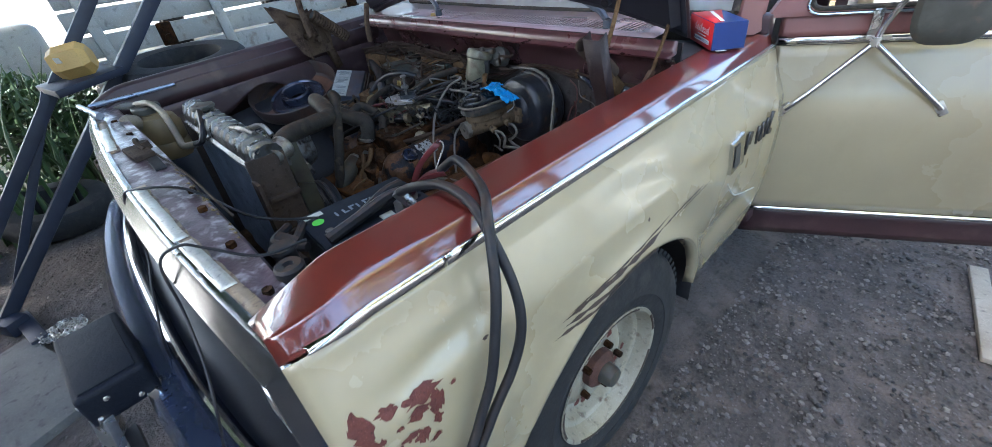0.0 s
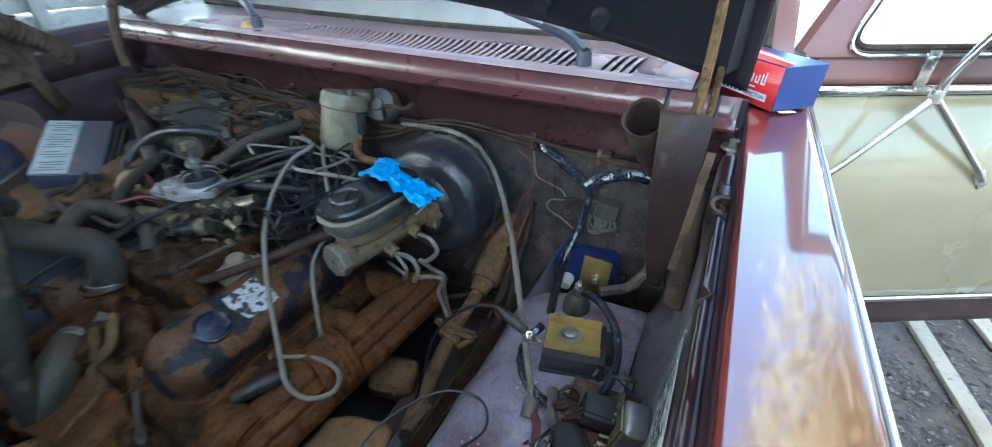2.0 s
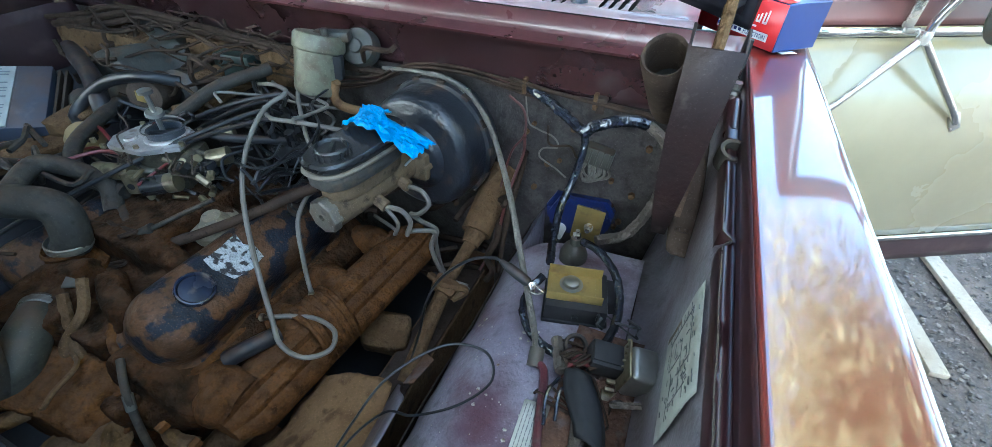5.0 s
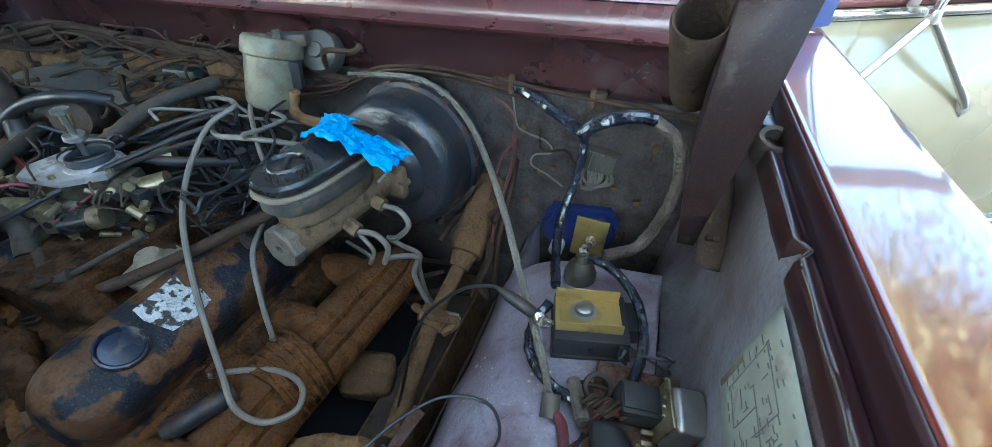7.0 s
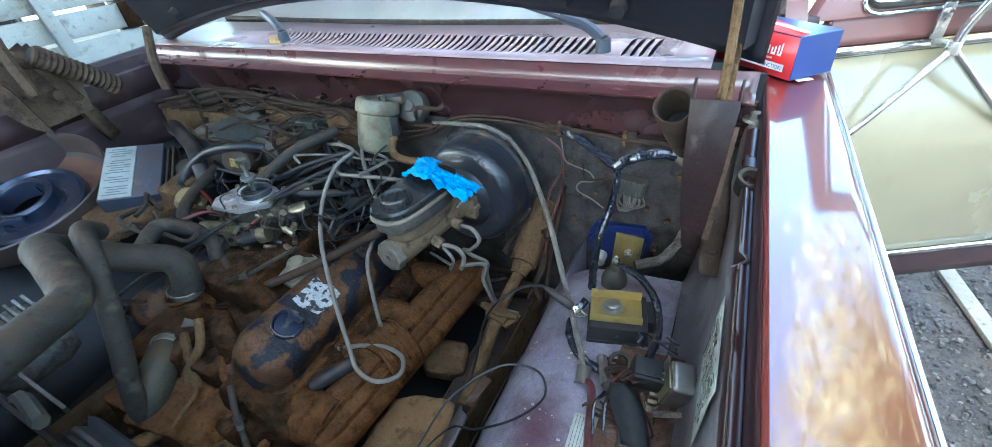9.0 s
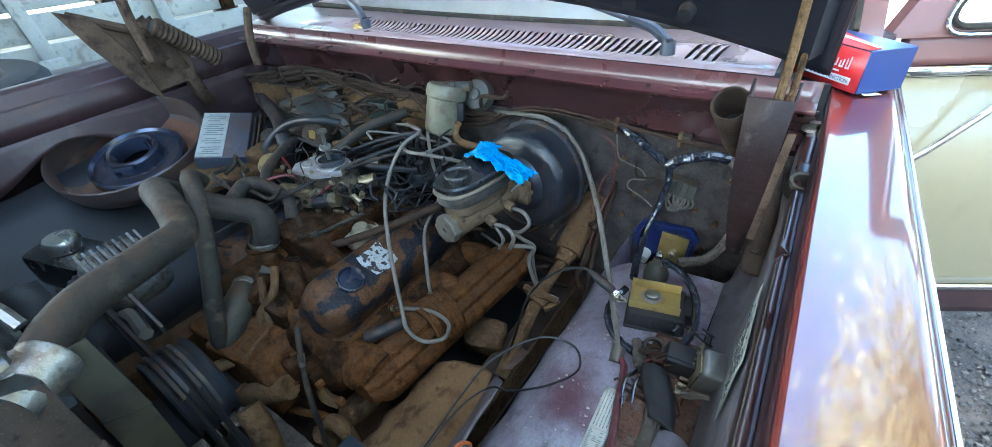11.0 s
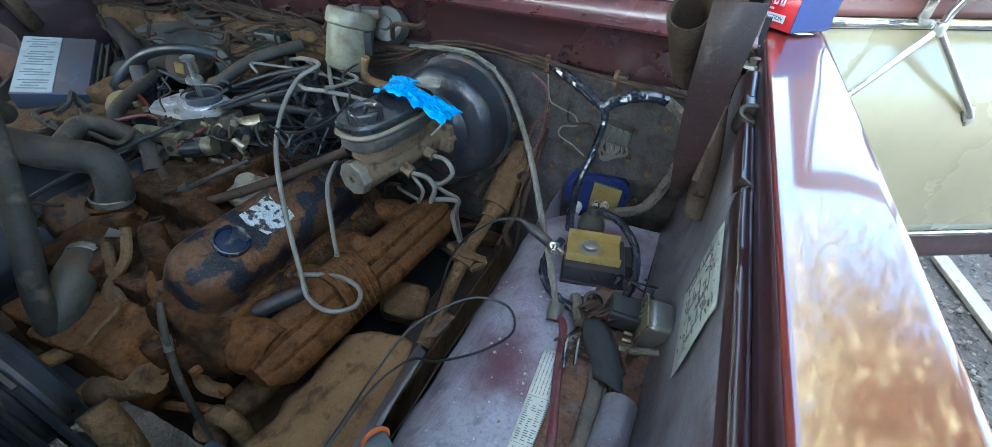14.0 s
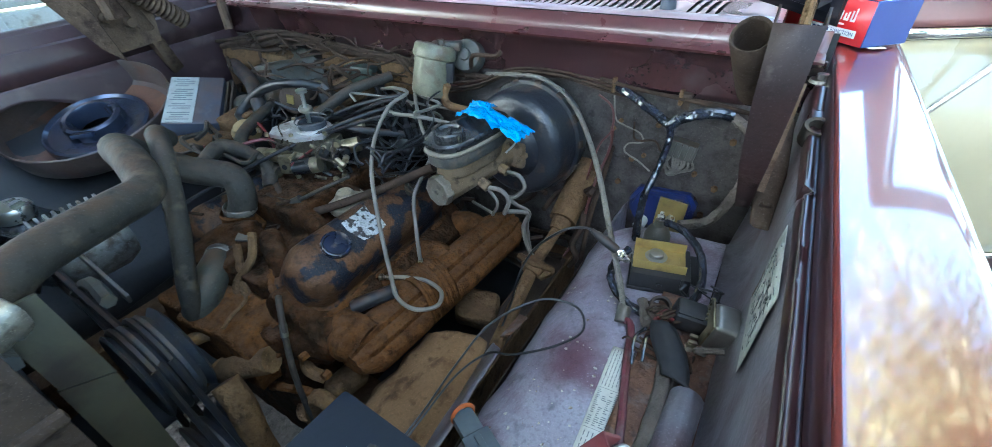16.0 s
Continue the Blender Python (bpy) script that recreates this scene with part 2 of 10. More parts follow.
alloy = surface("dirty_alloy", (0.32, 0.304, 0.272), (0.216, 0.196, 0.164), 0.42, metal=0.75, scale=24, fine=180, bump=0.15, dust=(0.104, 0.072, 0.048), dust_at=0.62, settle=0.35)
lid_alloy = surface("stained_bright_alloy", (0.52, 0.50, 0.49), (0.36, 0.33, 0.33), 0.36, metal=0.6, scale=40, fine=180, bump=0.15, dust=(0.24, 0.18, 0.17), dust_at=0.6)
carb_khaki = surface("khaki_stained_alloy", (0.135, 0.120, 0.082), (0.070, 0.060, 0.042), 0.48, metal=0.35, scale=30, fine=180, bump=0.15, dust=(0.035, 0.026, 0.018), dust_at=0.58)
brass_dull = surface("dull_brassy_plating", (0.30, 0.25, 0.155), (0.18, 0.145, 0.09), 0.36, metal=0.7, scale=30, fine=170, bump=0.1, dust=(0.07, 0.05, 0.035), dust_at=0.6)
alloy_dull = surface("grey_cast_housing", (0.0924, 0.09022, 0.07545), (0.06284, 0.05916, 0.04881), 0.55, metal=0.25, scale=18, fine=160, bump=0.08, dust=(0.12, 0.09, 0.0675), dust_at=0.66, settle=0.15)
motor_grey = surface("pale_dusty_motor_can", (0.1575, 0.1466, 0.09945), (0.1091, 0.09853, 0.06465), 0.45, metal=0.1, scale=16, fine=170, bump=0.12, dust=(0.07874, 0.05572, 0.03232), dust_at=0.62, grit=0.35)
old_wrap = surface("brown_fabric_wrap", (0.105, 0.085, 0.066), (0.065, 0.052, 0.042), 0.85, scale=40, fine=300, bump=0.4)
zinc_dark = surface("tarnished_zinc", (0.36, 0.35, 0.33), (0.24, 0.23, 0.21), 0.32, metal=0.85, scale=18, fine=160, bump=0.08)
zinc = surface("zinc_plate", (0.66, 0.64, 0.60), (0.50, 0.48, 0.44), 0.28, metal=0.9, scale=18, fine=160, bump=0.06)
gold = surface("gold_chromate_plate", (0.42, 0.315, 0.110), (0.33, 0.24, 0.085), 0.42, metal=0.55, scale=18, fine=190, bump=0.05, dust=(0.20, 0.14, 0.07), dust_at=0.66)
blue_case = surface("blue_moulded_case", (0.0084, 0.0196, 0.105), (0.0063, 0.014, 0.07), 0.42, scale=20, fine=160, bump=0.06, dust=(0.042, 0.042, 0.056), dust_at=0.68)
blue_tape = surface("blue_masking_tape", (0.01584, 0.2376, 0.5616), (0.01296, 0.1944, 0.4896), 0.6, scale=40, fine=200, bump=0.25, grit=0.12)
hoist_blue = surface("dark_blue_hoist_enamel", (0.0182, 0.0238, 0.042), (0.0126, 0.0161, 0.0294), 0.5, scale=8, fine=130, bump=0.06, dust=(0.049, 0.0455, 0.042), dust_at=0.72)
cap_navy = surface("navy_oil_cap", (0.010, 0.015, 0.034), (0.008, 0.010, 0.020), 0.26, scale=30, fine=160, bump=0.06, dust=(0.09, 0.072, 0.06), dust_at=0.64)
tank_metal = surface("soldered_radiator_tank", (0.182, 0.182, 0.1785), (0.091, 0.0875, 0.0805), 0.30, metal=0.8, scale=20, fine=150, bump=0.15, dust=(0.07, 0.056, 0.042), dust_at=0.6)
# light through the open front is put into this paler grey
core_grey = surface("lit_dusty_radiator_core", (0.187, 0.198, 0.22), (0.121, 0.1276, 0.1408), 0.6, scale=8, fine=200, bump=0.3)
blue_steel = surface("blue_grey_enamel", (0.0425, 0.0525, 0.0775), (0.03, 0.0375, 0.0575), 0.4, scale=8, fine=130, bump=0.06, dust=(0.14, 0.13, 0.12), dust_at=0.7, settle=0.3)
blue_cover = surface("blue_steel_cover", (0.044, 0.055, 0.0924), (0.0242, 0.0286, 0.0462), 0.16, metal=0.45, scale=10, fine=140, bump=0.08, settle=0.12)
hose_wrap = surface("grey_braided_sleeve", (0.1371, 0.1249, 0.1053), (0.09304, 0.0808, 0.06365), 0.8, scale=50, fine=320, bump=0.5)
bottle_cream = surface("dusty_cream_plastic", (0.2232, 0.186, 0.1302), (0.155, 0.124, 0.0868), 0.5, scale=20, fine=150, bump=0.1)
plastic_tan = surface("aged_translucent_plastic", (0.2208, 0.1601, 0.07728), (0.1656, 0.1131, 0.04968), 0.5, scale=10, fine=140, bump=0.05)
yellow_case = surface("yellow_toolbox_plastic", (0.52, 0.33, 0.10), (0.44, 0.27, 0.08), 0.5, scale=10, fine=140, bump=0.05)
white_paint = surface("chipped_white_paint", (0.3472, 0.341, 0.3162), (0.2604, 0.2542, 0.2294), 0.5, scale=5, fine=110, bump=0.1, dust=(0.124, 0.0806, 0.0496), dust_at=0.68)
white_plain = surface("white_label_stock", (0.5148, 0.507, 0.4524), (0.4524, 0.4446, 0.3822), 0.5, scale=20, fine=160, bump=0.02)
paper_worn = surface("worn_paper_label", (0.56, 0.54, 0.47), (0.42, 0.38, 0.30), 0.5, scale=60, fine=200, bump=0.1, dust=(0.12, 0.06, 0.035), dust_at=0.55)
foil_label = surface("crinkled_silver_foil", (0.46, 0.47, 0.48), (0.30, 0.31, 0.32), 0.34, metal=0.5, scale=50, fine=150, bump=0.5, dust=(0.035, 0.030, 0.030), dust_at=0.55, edge=0.03)
plate_sticker = surface("faded_diagram_sticker", (0.34, 0.35, 0.31), (0.25, 0.255, 0.22), 0.45, scale=18, fine=160, bump=0.04, dust=(0.15, 0.115, 0.09), dust_at=0.66)
card_red = surface("red_printed_card", (0.62, 0.018, 0.022), (0.55, 0.016, 0.02), 0.32, scale=6, fine=150, bump=0.02, grit=0.04)
card_blue = surface("blue_printed_card", (0.0121, 0.04125, 0.1815), (0.0099, 0.0341, 0.154), 0.32, scale=6, fine=150, bump=0.02, grit=0.04)
card_white = surface("white_print", (0.78, 0.78, 0.78), (0.72, 0.72, 0.72), 0.4, bump=0, grit=0.02)
ink_blue = surface("navy_print", (0.01, 0.025, 0.16), (0.01, 0.025, 0.16), 0.4, bump=0)
green_dot = surface("green_sticker", (0.14, 0.62, 0.07), (0.14, 0.58, 0.07), 0.5, bump=0)
rust = surface("bare_rust", (0.135, 0.032, 0.020), (0.085, 0.024, 0.017), 0.75, scale=30, fine=160, bump=0.3)
hub_rust = surface("brown_red_hub_rust", (0.105, 0.042, 0.027), (0.062, 0.028, 0.019), 0.8, scale=40, fine=180, bump=0.3)
scratch_dark = surface("scratched_undercoat", (0.06, 0.035, 0.022), (0.035, 0.024, 0.018), 0.8, scale=40, fine=200, bump=0.2)
rim_paint = surface("chipped_cream_wheel_paint", (0.36, 0.324, 0.2448), (0.288, 0.252, 0.18), 0.5, scale=14, fine=130, bump=0.12, dust=(0.0792, 0.0324, 0.018), dust_at=0.66)
wood = surface("weathered_plank", (0.34, 0.29, 0.23), (0.24, 0.20, 0.155), 0.85, scale=9, fine=110, bump=0.3)
concrete = surface("old_concrete", (0.1426, 0.1364, 0.1271), (0.1054, 0.0992, 0.093), 0.9, scale=7, fine=110, bump=0.3)
bark = surface("bark", (0.13, 0.095, 0.07), (0.085, 0.062, 0.047), 0.9, scale=10, fine=90, bump=0.6)
leaf_dark = surface("dark_leaves", (0.035, 0.07, 0.02), (0.055, 0.09, 0.028), 0.5, scale=2, fine=30, bump=0)


def translucent(m, share):
    """Lets part of the light through, as thin leaves do."""
    n, l = m.node_tree.nodes, m.node_tree.links
    p, out, k, t = n["Principled BSDF"], n["Material Output"], n.new("ShaderNodeMixShader"), n.new("ShaderNodeBsdfTranslucent")
    l.new(p.inputs["Base Color"].links[0].from_socket, t.inputs[0])
    k.inputs[0].default_value = share
    l.new(p.outputs[0], k.inputs[1])
    l.new(t.outputs[0], k.inputs[2])
    l.new(k.outputs[0], out.inputs[0])


leaf = surface("leaves", (0.46, 0.44, 0.26), (0.58, 0.53, 0.34), 0.5, scale=1.2, fine=30, bump=0)
translucent(leaf, 0.5)
seat_cloth = surface("dark_cab_trim", (0.03, 0.027, 0.025), (0.045, 0.04, 0.036), 0.8, scale=10, fine=120, bump=0.1)


def stained(m, colour, centre, size, strength):
    """A soft-edged stain of another colour at one place on a surface."""
    n, l = m.node_tree.nodes, m.node_tree.links
    base = n["Principled BSDF"].inputs["Base Color"]
    old = base.links[0].from_socket
    geo, at, rough_ = n.new("ShaderNodeNewGeometry"), n.new("ShaderNodeMapping"), n.new("ShaderNodeTexNoise")
    at.vector_type = "TEXTURE"
    at.inputs["Location"].default_value, at.inputs["Scale"].default_value = centre, size
    l.new(geo.outputs["Position"], at.inputs[0])
    far = n.new("ShaderNodeVectorMath")
    far.operation = "LENGTH"
    l.new(at.outputs[0], far.inputs[0])
    rough_.inputs["Scale"].default_value, rough_.inputs["Detail"].default_value = 28, 8
    l.new(geo.outputs["Position"], rough_.inputs["Vector"])
    add, cut, k = n.new("ShaderNodeMath"), n.new("ShaderNodeMapRange"), n.new("ShaderNodeMix")
    add.operation = "ADD"
    l.new(far.outputs["Value"], add.inputs[0])
    l.new(rough_.outputs["Fac"], add.inputs[1])
    cut.inputs[1].default_value, cut.inputs[2].default_value = 1.6, 0.7
    cut.inputs[3].default_value, cut.inputs[4].default_value = 0.0, strength
    l.new(add.outputs[0], cut.inputs[0])
    k.data_type = "RGBA"
    l.new(cut.outputs[0], k.inputs[0])
    l.new(old, k.inputs[6])
    k.inputs[7].default_value = (*colour, 1)
    l.new(k.outputs[2], base)


stained(wall_grime_sheen, (0.050, 0.031, 0.027), (0.835, -0.27, 0.985), (0.1, 0.13, 0.075), 0.85)
stained(wall_grime_sheen, (0.062, 0.038, 0.030), (0.825, -0.47, 0.862), (0.1, 0.14, 0.028), 0.75)
stained(apron_purple, (0.080, 0.028, 0.042), (0.640, -0.53, 0.81), (0.055, 0.085, 0.1), 0.85)


def ground_material():
    m = surface("dark_gravelly_earth", (0.100, 0.082, 0.074), (0.062, 0.051, 0.047), 0.95, scale=3.2, fine=75, bump=1.0, dust=(0.125, 0.098, 0.084), dust_at=0.60, grit=0.75)
    n = m.node_tree.nodes
    for k in n:
        if k.type == "BUMP":
            k.inputs["Distance"].default_value = 0.012
    return m


earth = ground_material()
pebble = bpy.data.materials.new("pebbles")
pebble.use_nodes = True
_n, _l = pebble.node_tree.nodes, pebble.node_tree.links
_g, _r = _n.new("ShaderNodeNewGeometry"), _n.new("ShaderNodeValToRGB")
_r.color_ramp.elements[0].color, _r.color_ramp.elements[1].color = (0.035, 0.030, 0.029, 1), (0.185, 0.160, 0.145, 1)
_l.new(_g.outputs["Random Per Island"], _r.inputs[0])
_l.new(_r.outputs[0], _n["Principled BSDF"].inputs["Base Color"])
_n["Principled BSDF"].inputs["Roughness"].default_value = 0.85


def glass_material():
    m = bpy.data.materials.new("window_glass")
    m.use_nodes = True
    p = m.node_tree.nodes["Principled BSDF"]
    p.inputs["Base Color"].default_value = (0.93, 0.96, 0.95, 1)
    p.inputs["Roughness"].default_value, p.inputs["Transmission Weight"].default_value, p.inputs["IOR"].default_value = 0.02, 1.0, 1.45
    return m


def dusty_hazed_glass_material():
    """Window glass under road dust, the film thickened for the sky it should mirror."""
    m = glass_material()
    m.name = "dusty_sky_hazed_glass"
    n, l = m.node_tree.nodes, m.node_tree.links
    film, mix, t = n.new("ShaderNodeBsdfDiffuse"), n.new("ShaderNodeMixShader"), n.new("ShaderNodeTexNoise")
    film.inputs[0].default_value = (0.80, 0.80, 0.77, 1)
    t.inputs["Scale"].default_value, t.inputs["Detail"].default_value = 5.0, 6.0
    r = n.new("ShaderNodeMapRange")
    r.inputs[3].default_value, r.inputs[4].default_value = 0.30, 0.62
    l.new(n.new("ShaderNodeTexCoord").outputs["Object"], t.inputs["Vector"])
    l.new(t.outputs["Fac"], r.inputs[0])
    l.new(r.outputs[0], mix.inputs[0])
    l.new(n["Principled BSDF"].outputs[0], mix.inputs[1])
    l.new(film.outputs[0], mix.inputs[2])
    l.new(mix.outputs[0], n["Material Output"].inputs[0])
    return m


glass_dusty_hazed = dusty_hazed_glass_material()


# ---- mesh helpers ----
def box(bm, c, s, turn=None, bevel=0.0, seg=2):
    """A box of size s centred at c, turned by a 3x3 matrix, its edges rounded."""
    got = bmesh.ops.create_cube(bm, size=1.0)["verts"]
    bmesh.ops.scale(bm, vec=s, verts=got)
    if bevel:
        edges = list({e for v in got for e in v.link_edges})
        made = bmesh.ops.bevel(bm, geom=edges, offset=min(bevel, min(s) * 0.45), segments=seg, profile=0.6, affect="EDGES")
        got = list({v for f in made["faces"] for v in f.verts} | {v for v in got if v.is_valid})
    m = Matrix.Translation(c) @ (turn.to_4x4() if turn else Matrix.Identity(4))
    bmesh.ops.transform(bm, matrix=m, verts=got)
    return got


def frame_of(way):
    w = Vector(way).normalized()
    u = w.orthogonal().normalized()
    return u, w.cross(u), w


def cyl(bm, a, b, r0, r1=None, seg=20, cap=True):
    """A round bar or cone from a to b."""
    a, b, r1 = Vector(a), Vector(b), r0 if r1 is None else r1
    u, v, _ = frame_of(b - a)
    rings = [[bm.verts.new(p + r * (math.cos(k * math.tau / seg) * u + math.sin(k * math.tau / seg) * v)) for k in range(seg)] for p, r in ((a, r0), (b, r1))]
    for k in range(seg):
        bm.faces.new((rings[0][k], rings[0][(k + 1) % seg], rings[1][(k + 1) % seg], rings[1][k]))
    if cap:
        bm.faces.new(rings[0][::-1])
        bm.faces.new(rings[1])


def lathe(bm, origin, axis, prof, seg=28, squash=1.0):
    """Turns (radius, height) pairs round an axis through origin."""
    o, (u, v, w) = Vector(origin), frame_of(axis)
    rings = []
    for r, h in prof:
        if r < 1e-5:
            rings.append([bm.verts.new(o + h * w)])
        else:
            rings.append([bm.verts.new(o + h * w + r * (math.cos(k * math.tau / seg) * u + squash * math.sin(k * math.tau / seg) * v)) for k in range(seg)])
    for p, q in zip(rings, rings[1:]):
        for k in range(seg):
            j = (k + 1) % seg
            if len(p) == 1 and len(q) == 1:
                continue
            if len(p) == 1:
                bm.faces.new((p[0], q[j], q[k]))
            elif len(q) == 1:
                bm.faces.new((p[k], p[j], q[0]))
            else:
                bm.faces.new((p[k], p[j], q[j], q[k]))


def curve(pts, per=7):
    """A smooth line through points (Catmull-Rom)."""
    p = [Vector(q) for q in pts]
    if len(p) < 3:
        return p
    p = [2 * p[0] - p[1], *p, 2 * p[-1] - p[-2]]
    out = []
    for a, b, c, d in zip(p, p[1:], p[2:], p[3:]):
        for k in range(per):
            t = k / per
            out.append(0.5 * (2 * b + (c - a) * t + (2 * a - 5 * b + 4 * c - d) * t * t + (3 * b - a - 3 * c + d) * t**3))
    return out + [p[-2]]


def tube(bm, pts, r, seg=8, per=7, smooth=True, rough=0.0, hollow=False):
    """A hose or wire along a line; rough swells and pinches it."""
    line = curve(pts, per) if smooth else [Vector(q) for q in pts]
    u, _, _ = frame_of(line[1] - line[0])
    rings = []
    for k, c in enumerate(line):
        w = (line[min(k + 1, len(line) - 1)] - line[max(k - 1, 0)]).normalized()
        u = (u - u.dot(w) * w).normalized()
        v, rr = w.cross(u), r * (1 + rough * (noise.noise(c * 90) if rough else 0))
        rings.append([bm.verts.new(c + rr * (math.cos(j * math.tau / seg) * u + math.sin(j * math.tau / seg) * v)) for j in range(seg)])
    for p, q in zip(rings, rings[1:]):
        for j in range(seg):
            bm.faces.new((p[j], p[(j + 1) % seg], q[(j + 1) % seg], q[j]))
    if not hollow:
        bm.faces.new(rings[0][::-1])
        bm.faces.new(rings[-1])


def taped(bm, pts, r, wrap=0.010, seg=10, per=12):
    """A cable wound with tape: the lap of every turn stands a little proud, and turns are uneven."""
    line = curve(pts, per)
    fine = [a.lerp(b, k / 3) for a, b in zip(line, line[1:]) for k in range(3)] + [line[-1]]
    u, _, _ = frame_of(fine[1] - fine[0])
    rings, run = [], 0.0
    for k, c in enumerate(fine):
        if k:
            run += (c - fine[k - 1]).length
        w = (fine[min(k + 1, len(fine) - 1)] - fine[max(k - 1, 0)]).normalized()
        u = (u - u.dot(w) * w).normalized()
        v, ring = w.cross(u), []
        for j in range(seg):
            a = j * math.tau / seg
            lap = (run / wrap + a / math.tau + 0.3 * noise.noise(c * 40)) % 1.0
            rr = r * (0.95 + 0.09 * lap + 0.16 * noise.noise(c * 70 + Vector((a * 1.5, 0, 0))))
            ring.append(bm.verts.new(c + rr * (math.cos(a) * u + math.sin(a) * v)))
        rings.append(ring)
    for p, q in zip(rings, rings[1:]):
        for j in range(seg):
            bm.faces.new((p[j], p[(j + 1) % seg], q[(j + 1) % seg], q[j]))
    bm.faces.new(rings[0][::-1])
    bm.faces.new(rings[-1])


def sheet(bm, fn, us, vs):
    """A grid of points fn(u, v)."""
    rows = [[bm.verts.new(fn(u, v)) for v in vs] for u in us]
    for a, b in zip(rows, rows[1:]):
        for k in range(len(vs) - 1):
            bm.faces.new((a[k], b[k], b[k + 1], a[k + 1]))
    return rows


def steps(a, b, n):
    return [a + (b - a) * k / n for k in range(n + 1)]


def prism(bm, outline, a, b, bevel=0.0):
    """A flat outline of 3D points pushed from offset a to offset b (vectors)."""
    a, b = Vector(a), Vector(b)
    lo, hi = [bm.verts.new(Vector(p) + a) for p in outline], [bm.verts.new(Vector(p) + b) for p in outline]
    n = len(outline)
    for k in range(n):
        bm.faces.new((lo[k], lo[(k + 1) % n], hi[(k + 1) % n], hi[k]))
    bm.faces.new(lo[::-1])
    bm.faces.new(hi)


def world_of(ob):
    return (world_of(ob.parent) @ ob.matrix_parent_inverse if ob.parent else Matrix.Identity(4)) @ ob.matrix_basis


def part(name, bm, mat, parent=None, label="", thick=0.0, angle=38, flat=False):
    """Links a bmesh as one mesh object, under a thing or a part if given."""
    bmesh.ops.recalc_face_normals(bm, faces=bm.faces)
    me = bpy.data.meshes.new(name)
    bm.to_mesh(me)
    bm.free()
    me.materials.append(mat)
    if not flat:
        for p in me.polygons:
            p.use_smooth = True
        me.set_sharp_from_angle(angle=radians(angle))
    ob = new(name, me)
    if parent:
        ob.parent, ob.matrix_parent_inverse = parent, world_of(parent).inverted()
    if thick:
        s = ob.modifiers.new("thickness", "SOLIDIFY")
        s.thickness, s.offset = thick, 0
    if label:
        ob["label"] = label
    return ob


def pieces(name, bm, mat, parent, label="", **k):
    """Every loose island of a bmesh becomes a part of its own."""
    bm.verts.index_update()
    seen, made = set(), []
    for v in bm.verts:
        if v in seen:
            continue
        stack, isle = [v], []
        seen.add(v)
        while stack:
            q = stack.pop()
            isle.append(q)
            for e in q.link_edges:
                o = e.other_vert(q)
                if o not in seen:
                    seen.add(o)
                    stack.append(o)
        sub, at = bmesh.new(), {}
        for q in isle:
            at[q] = sub.verts.new(q.co)
        for f in {f for q in isle for f in q.link_faces}:
            sub.faces.new([at[q] for q in f.verts])
        made.append(part(name, sub, mat, parent, label, **k))
    bm.free()
    return made


def thing(name, at, label, category, group=""):
    e = new(name)
    e.empty_display_size = 0.1
    e.location = at
    return tagged(e, label, category, group)


def solo(name, bm, mat, label, category, group="", kind="", **k):
    return tagged(part(name, bm, mat, **k), label, category, group, kind)


B = bmesh.new

# ---- ground ----
def build_ground():
    bm = B()
    us = [-400, -120, -40, -15, -8] + steps(-5, 5, 60) + [8, 15, 40, 120, 400]
    def f(u, v):
        near = max(0.0, 1 - max(abs(u), abs(v)) / 7)
        return (u, v, near * (0.014 * noise.noise((u * 1.3, v * 1.3, 0)) + 0.010 * noise.noise((u * 5, v * 5, 3))) - 0.006)
    sheet(bm, f, us, us)
    return tagged(part("ground", bm, earth), "dark gravelly earth yard with loose stones", "ground", kind="structure")


build_ground()


def scatter_pebbles():
    rng = random.Random(4)
    verts, faces = [], []
    for k in range(32000):
        if k < 28500:
            x, y = 1.05 + 2.6 * rng.random() ** 1.2, -1.3 + 4.0 * rng.random()
        else:
            x, y = -2.8 + 3.0 * rng.random(), -3.0 + 1.8 * rng.random()
        r = 0.0022 + 0.010 * rng.random() ** 3.6
        z, n0 = r * 0.25, len(verts)
        a0 = rng.random() * 6.3
        for h, s in ((0, 1.0), (0.8, 0.75)):
            for j in range(5):
                a = a0 + j * math.tau / 5
                q = r * s * (0.7 + 0.6 * rng.random())
                verts.append((x + q * math.cos(a), y + q * math.sin(a) * 0.8, z + h * r * (0.6 + 0.6 * rng.random())))
        faces += [tuple(n0 + j for j in (i, (i + 1) % 5, 5 + (i + 1) % 5, 5 + i)) for i in range(5)] + [tuple(n0 + 5 + i for i in range(5))]
    me = bpy.data.meshes.new("gravel")
    me.from_pydata(verts, [], faces)
    me.materials.append(pebble)
    tagged(new("gravel", me), "loose dark grey gravel scattered over the earth", "gravel", kind="stuff")


scatter_pebbles()

def thing_part(name, parent):
    e = new(name)
    e.empty_display_size = 0.05
    e.parent, e.matrix_parent_inverse = parent, world_of(parent).inverted()
    return e


# ---- the pickup: body ----
truck = thing("pickup_truck", (0, 0, 0), "old maroon and cream pickup truck, bonnet raised, engine bay open", "pickup truck")
WHEEL_Y, WHEEL_Z, ARCH_R = -0.545, 0.375, 0.443


